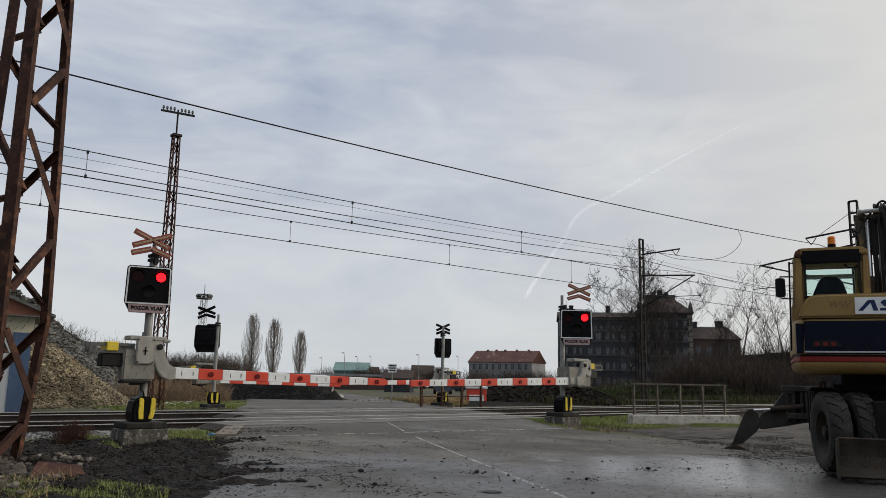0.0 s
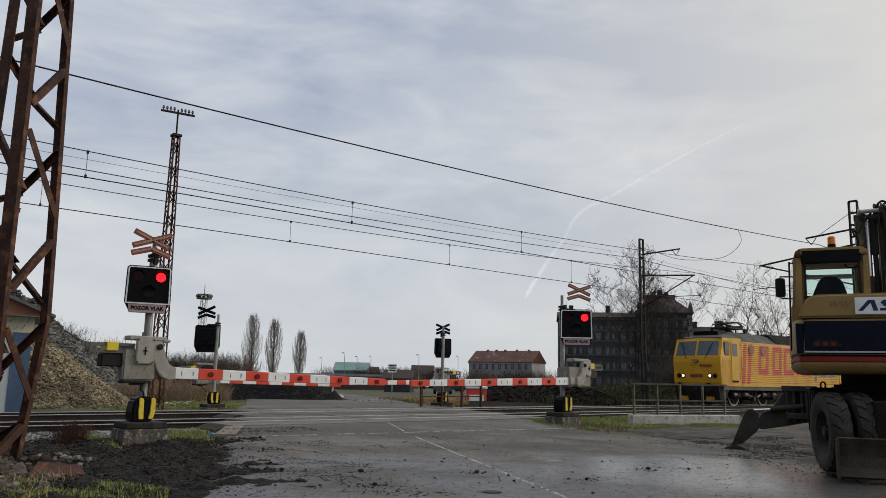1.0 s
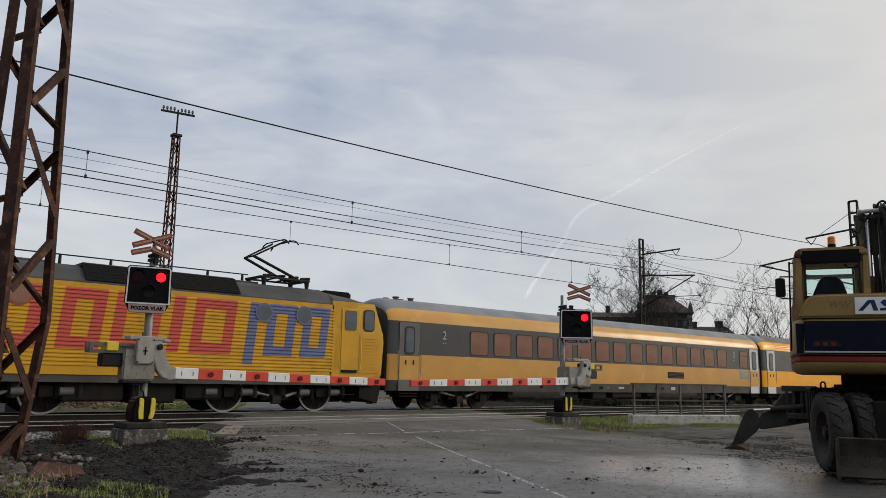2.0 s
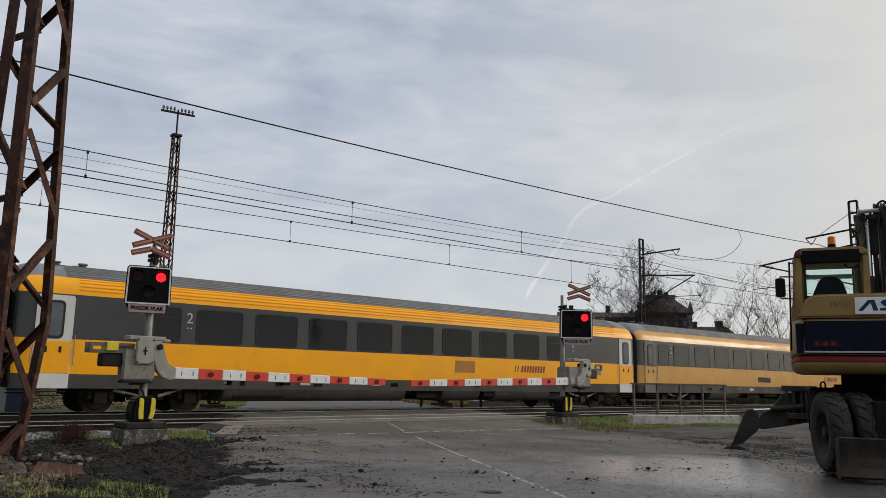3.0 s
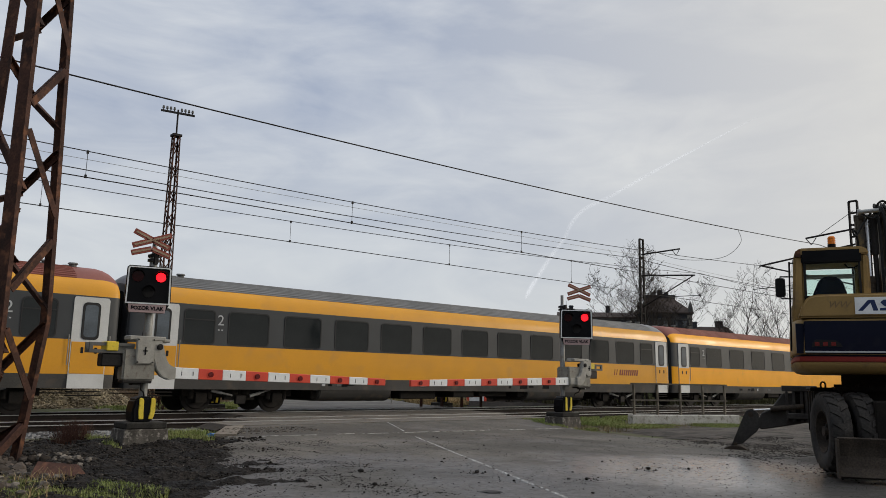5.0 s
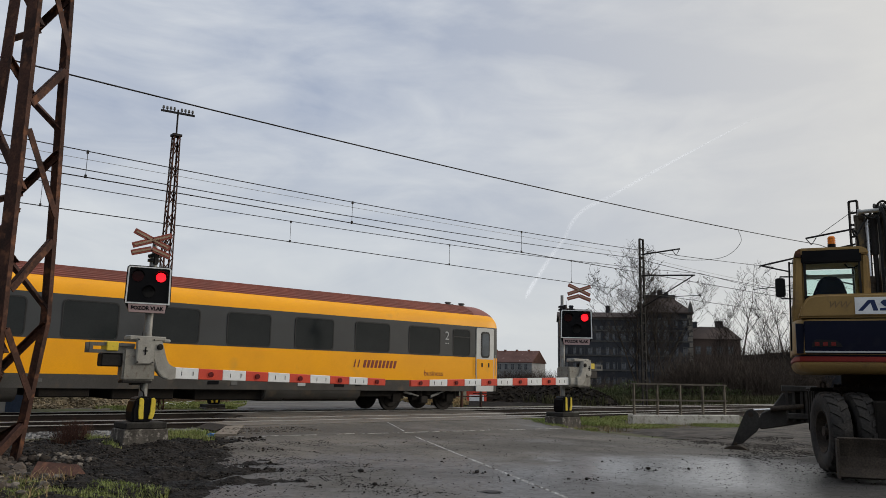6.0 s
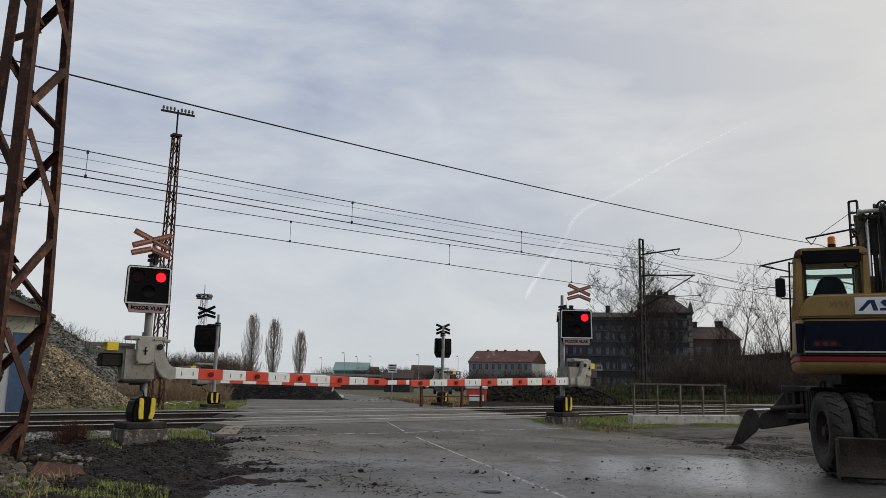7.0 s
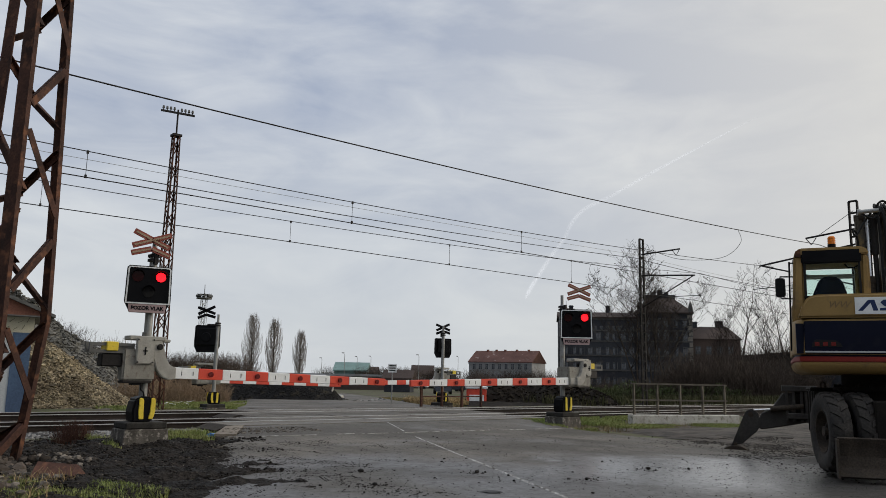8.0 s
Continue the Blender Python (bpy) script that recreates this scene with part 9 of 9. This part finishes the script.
for k in range(26):
    x, z = -1.0 + 0.12 * k, 2.52 + 0.22 * (k % 2) + rs.uniform(0, 0.05)
    a = rs.uniform(-1.2, 1.2)
    beam(bm, (x, -0.036, z), (x + 0.14 * math.cos(a), -0.036, z + 0.14 * abs(math.sin(a)) + 0.05), 0.01, 0.03, up=(0, 1, 0))
part("scrawl", bm, DARK_STEEL, shed, "dark painted strokes")
bm = bmesh.new()
prism(bm, [(-3.2, 2.98), (2.55, 2.98), (2.6, 3.06), (0.0, 4.1), (-3.2, 4.1)], -0.35, 4.3, "y")
part("gable", bm, GABLE, shed, "red-brown gable")
bm = bmesh.new()
prism(bm, [(2.75, 2.94), (2.75, 3.03), (-0.2, 4.26), (-0.2, 4.14)], -0.5, 4.45, "y")
box(bm, -3.3, 2.62, -0.42, 4.35, 2.945, 2.985)
part("roof", bm, GREY_DARK, shed, "thin grey roof edge")


# ---- small distant things ----
def car(x, y, rz, paint, label, van=False):
    c = thing("parked_car", label, "car", "parked vehicles", pose(x, y, ground_height(x, y), 0, 0, rz))
    bm = bmesh.new()
    if van:
        prism(bm, [(-2.4, 0.3), (2.4, 0.3), (2.45, 0.9), (1.7, 1.15), (1.2, 1.95), (-2.35, 1.98)], -0.9, 0.9, "y")
    else:
        prism(bm, [(-2.0, 0.3), (2.0, 0.3), (2.05, 0.7), (1.3, 0.85), (0.7, 1.38), (-1.1, 1.42), (-1.9, 0.95)], -0.85, 0.85, "y")
    bevel(bm, 0.08, 2)
    part("body", bm, paint, c)
    bm = bmesh.new()
    prism(bm, [(-1.3, 0.92), (1.05, 0.9), (0.6, 1.3), (-1.0, 1.33)] if not van else [(0.2, 1.15), (1.5, 1.15), (1.1, 1.8), (0.2, 1.8)], -0.91, 0.91, "y")
    part("glazing", bm, WINDOW_DARK, c)
    for sx in (-1.25, 1.3):
        for s in (-1, 1):
            bm = bmesh.new()
            rod(bm, (sx, s * 0.72, 0.31), (sx, s * 0.93, 0.31), 0.31, n=18)
            part("wheel", bm, BLACK_MATT, c, "", None, True)
    return c


car(86.0, 113.4, 130, CAR_WHITE, "white van parked beyond the crossing", True)
car(89.0, 111.0, 130, CAR_WHITE, "white car parked beyond the crossing")
car(67.0, 76.4, 140, CAR_DARK, "dark car parked beyond the crossing")
car(73.0, 80.0, 120, CAR_DARK, "dark car parked beyond the crossing")
car(57.9, 96.5, 150, CAR_WHITE, "white van far along the road", True)
car(55.3, 64.6, 52, CAR_DARK, "dark car parked on dug ground beyond the tracks")
kiosk = thing("red_container", "small red and white container on dug ground", "container", m=pose(33.4, 35.8, -0.36, 0, 0, -40))
bm = bmesh.new()
box(bm, -0.6, 0.6, -0.5, 0.5, 0, 0.95)
bevel(bm, 0.04, 1)
part("body", bm, RED, kiosk)
bm = bmesh.new()
box(bm, -0.66, 0.66, -0.56, 0.56, 0.95, 1.12)
bevel(bm, 0.04, 1)
part("lid", bm, WHITE, kiosk, "white lid")
bm = bmesh.new()
box(bm, -0.45, 0.45, -0.53, -0.49, 0.15, 0.6)
part("front_panel", bm, WHITE, kiosk)
skip = thing("blue_container", "pale blue container far beyond the tracks", "container", m=pose(54.0, 54.8, -0.4, 0, 0, -45))
bm = bmesh.new()
prism(bm, [(-1.4, 0.2), (1.4, 0.2), (1.7, 1.4), (-1.7, 1.4)], -0.9, 0.9, "y")
part("body", bm, TEAL, skip)
bm = bmesh.new()
box(bm, -1.75, 1.75, -0.95, 0.95, 1.4, 1.5)
part("rim", bm, WHITE, skip)

# dark railing by the far barrier
fr = thing("far_railing", "dark steel railing beyond the tracks", "railing", m=pose(21.0, 25.9, -0.2))
for i in range(4):
    bm = bmesh.new()
    beam(bm, (1.15 * i, 0, 0), (1.15 * i, 0, 1.1), 0.09)
    part("post", bm, RUST, fr)
for z in (0.6, 1.06):
    bm = bmesh.new()
    beam(bm, (0, 0, z), (3.45, 0, z), 0.05)
    part("rail_bar", bm, RUST, fr)
# road sign on a pole, with plain bars
sg = thing("road_sign", "small white sign with dark bars on a pole", "road sign", m=pose(24.4, 32.5, -0.25, 0, 0, -38))
bm = bmesh.new()
rod(bm, (0, 0.03, 0), (0, 0.03, 2.1), 0.03, n=8)
part("pole", bm, GREY_STEEL, sg)
bm = bmesh.new()
box(bm, -0.22, 0.22, -0.02, 0.0, 1.68, 2.1)
part("plate", bm, WHITE, sg)
bm = bmesh.new()
for z in (1.76, 1.88, 2.0):
    box(bm, -0.16, 0.16, -0.03, -0.015, z, z + 0.05)
part("sign_bars", bm, DARK_STEEL, sg)


def street_lamp(x, y, h, label="tall thin street lamp in the distance"):
    t = thing("street_lamp", label, "street lamp", "street lamps", pose(x, y, -1.0))
    bm = bmesh.new()
    rod(bm, (0, 0, 0), (0, 0, h), 0.05, 0.035, n=8)
    rod(bm, (0, 0, h), (-0.25, 0, h + 0.2), 0.03, n=6)
    part("pole", bm, GREY_STEEL, t)
    bm = bmesh.new()
    box(bm, -0.55, -0.1, -0.1, 0.1, h + 0.16, h + 0.28)
    bevel(bm, 0.04, 1)
    part("lamp_head", bm, GREY_DARK, t)


for x, y, h in ((80.8, 130.3, 5.6), (86.0, 125.9, 6.0), (76.0, 94.5, 5.6), (90, 127, 6.2), (66, 100, 5.6), (105, 118, 6.6)):
    street_lamp(x, y, h)
# floodlight tower far behind
ft = thing("floodlight_tower", "distant lattice floodlight tower with a platform", "floodlight tower", m=pose(58.0, 134.2, -1.0))
lattice(ft, 1.3, 0.9, 0.0, 15.6, 0.10, 0.06, GREY_STEEL, 12)
bm = bmesh.new()
rod(bm, (0, 0, 15.6), (0, 0, 15.8), 1.35, n=16)
rod(bm, (0, 0, 16.35), (0, 0, 16.42), 1.2, n=16)
rod(bm, (0, 0, 15.7), (0, 0, 16.4), 0.12, n=8)
part("platform", bm, GREY_DARK, ft)
for k in range(10):
    bm = bmesh.new()
    a = 2 * math.pi * k / 10
    rod(bm, (1.2 * math.cos(a), 1.2 * math.sin(a), 15.7), (1.2 * math.cos(a), 1.2 * math.sin(a), 16.6), 0.04, n=5)
    box(bm, 1.25 * math.cos(a) - 0.2, 1.25 * math.cos(a) + 0.2, 1.25 * math.sin(a) - 0.2, 1.25 * math.sin(a) + 0.2, 15.95, 16.3)
    part("floodlight", bm, GREY_DARK, ft)
bm = bmesh.new()
rod(bm, (0, 0, 15.7), (0, 0, 18.2), 0.06, n=6)
part("lightning_rod", bm, GREY_DARK, ft)

# litter
bm = bmesh.new()
bmesh.ops.create_icosphere(bm, subdivisions=2, radius=0.1, matrix=Matrix.Diagonal((1.4, 1.0, 0.5, 1)))
for v in bm.verts:
    v.co *= 1 + 0.5 * noise.noise(v.co * 18)
solid("plastic_bag", bm, material("blue_plastic", (0.05, 0.16, 0.36), (0.04, 0.12, 0.3), 0.4, 0, 5, 40, 0.1), "crumpled blue plastic bag on the mud", "litter", m=pose(7.0, 15.3, -0.09))
bm = bmesh.new()
prism(bm, [(-0.35, 0.0), (0.35, 0.0), (0.28, 0.22), (-0.2, 0.26)], -0.015, 0.015, "y")
solid("rusty_plate", bm, RUST, "bent rusty steel plate among the stones", "scrap", m=pose(2.75, 10.1, -0.12, -50, 5, 10))
bm = bmesh.new()
rod(bm, (0, 0, 0.0), (0, 0, 0.014), 0.13, n=24)
rod(bm, (0, 0, 0.014), (0, 0, 0.019), 0.10, n=24)
solid("manhole_cover", bm, DARK_STEEL, "dark iron manhole cover in the road", "manhole cover", m=pose(6.28, 6.47, -0.122))
bm = bmesh.new()
rl = random.Random(31)
for k in range(9):
    q = [Vector((0.16 * k - 0.7 + rl.gauss(0, 0.06), rl.gauss(0, 0.10), rl.uniform(0.02, 0.16))) for _ in range(2)]
    beam(bm, q[0], q[0] + Vector((rl.uniform(0.10, 0.26), rl.gauss(0, 0.06), rl.gauss(0, 0.05))), rl.uniform(0.03, 0.09), 0.012)
solid("white_litter", bm, WHITE, "torn white plastic on the grass", "litter", m=pose(12.9, 31.6, -0.12))

# ---- contrail, a curved white streak high above the place ----
def contrail():
    m = bpy.data.materials.new("glowing_white_vapour")
    m.use_nodes = True
    nt = m.node_tree
    nt.nodes.clear()
    out = nt.nodes.new("ShaderNodeOutputMaterial")
    mix = nt.nodes.new("ShaderNodeMixShader")
    tr = nt.nodes.new("ShaderNodeBsdfTransparent")
    # the vapour glows by itself, standing in for the sunlight it scatters
    em = nt.nodes.new("ShaderNodeEmission")
    em.inputs["Color"].default_value, em.inputs["Strength"].default_value = (0.92, 0.95, 1.0, 1), 0.85
    co, nz, mr = nt.nodes.new("ShaderNodeTexCoord"), nt.nodes.new("ShaderNodeTexNoise"), nt.nodes.new("ShaderNodeMapRange")
    nz.inputs["Scale"].default_value, nz.inputs["Detail"].default_value = 0.006, 5
    for k, v in zip(("From Min", "From Max", "To Min", "To Max"), (0.3, 0.7, 0.02, 0.19)):
        mr.inputs[k].default_value = v
    nt.links.new(co.outputs["Object"], nz.inputs["Vector"])
    nt.links.new(nz.outputs["Fac"], mr.inputs["Value"])
    nt.links.new(mr.outputs["Result"], mix.inputs["Fac"])
    nt.links.new(tr.outputs[0], mix.inputs[1])
    nt.links.new(em.outputs[0], mix.inputs[2])
    nt.links.new(mix.outputs[0], out.inputs["Surface"])
    path = [Vector(p) for p in ((2182, 2068, 317), (2200, 2039, 378), (2237, 1986, 476), (2269, 1942, 552), (2282, 1919, 606), (2314, 1880, 661), (2382, 1811, 710), (2487, 1702, 799), (2608, 1578, 895), (2775, 1407, 1024))]
    fine = []
    for i in range(len(path) - 1):
        p0, p1, p2, p3 = path[max(i - 1, 0)], path[i], path[i + 1], path[min(i + 2, len(path) - 1)]
        for k in range(6):
            t = k / 6
            fine.append(0.5 * (2 * p1 + (p2 - p0) * t + (2 * p0 - 5 * p1 + 4 * p2 - p3) * t * t + (3 * p1 - p0 - 3 * p2 + p3) * t ** 3))
    fine.append(path[-1])
    c = thing("contrail", "thin curved white contrail high in the sky", "contrail")
    for layer in range(5):
        bm = bmesh.new()
        ring = []
        for i, p in enumerate(fine):
            d = (fine[min(i + 1, len(fine) - 1)] - fine[max(i - 1, 0)]).normalized()
            side = d.cross((p - EYE).normalized()).normalized()
            w = (9 - 1.7 * layer) * (1.15 - 0.3 * i / len(fine)) * min(1, (i + 1) / 4, (len(fine) - i) / 14) * 0.95
            q = p * (1 + 0.004 * layer)
            ring.append([q - side * w, q + side * w])
        loft(bm, ring, False, False)
        part("vapour_layer", bm, m, c)


contrail()


# ---- what moves ----
SPEED, FIRST_AXLE = 38.18, 21.437       # metres a second; first axle at 1.5 s
TRACK_Y = 23.5


def motions():
    def x_at(t, offset):
        return FIRST_AXLE - SPEED * (t - 1.5) + offset
    times = [0.0, 2.0, 4.0, 6.0, 8.0]
    walk(LOCO, [(t, pose(x_at(t, 5.75), TRACK_Y, 0)) for t in times])
    for i, c in enumerate(COACHES):
        walk(c, [(t, pose(x_at(t, 13.914 + 26.4 * i + 13.2), TRACK_Y, 0)) for t in times])
    # the lit lamp of each signal changes sides twice a second
    for lit, turn, grow in ((LIT_L, TURN_L, 1.0), (LIT_R, TURN_R, 1.2)):
        rows, side = [(0.0, 1)], 1
        for k in range(16):
            t = 0.2 + 0.5 * k
            rows.append((t - 0.0334, side))
            side = -side
            rows.append((t, side))
        rows.append((8.0, side))
        walk(lit, [(t, turn @ pose(0.20 * grow * s, 0, 2.43 + 0.51 * grow)) for t, s in rows])


motions()
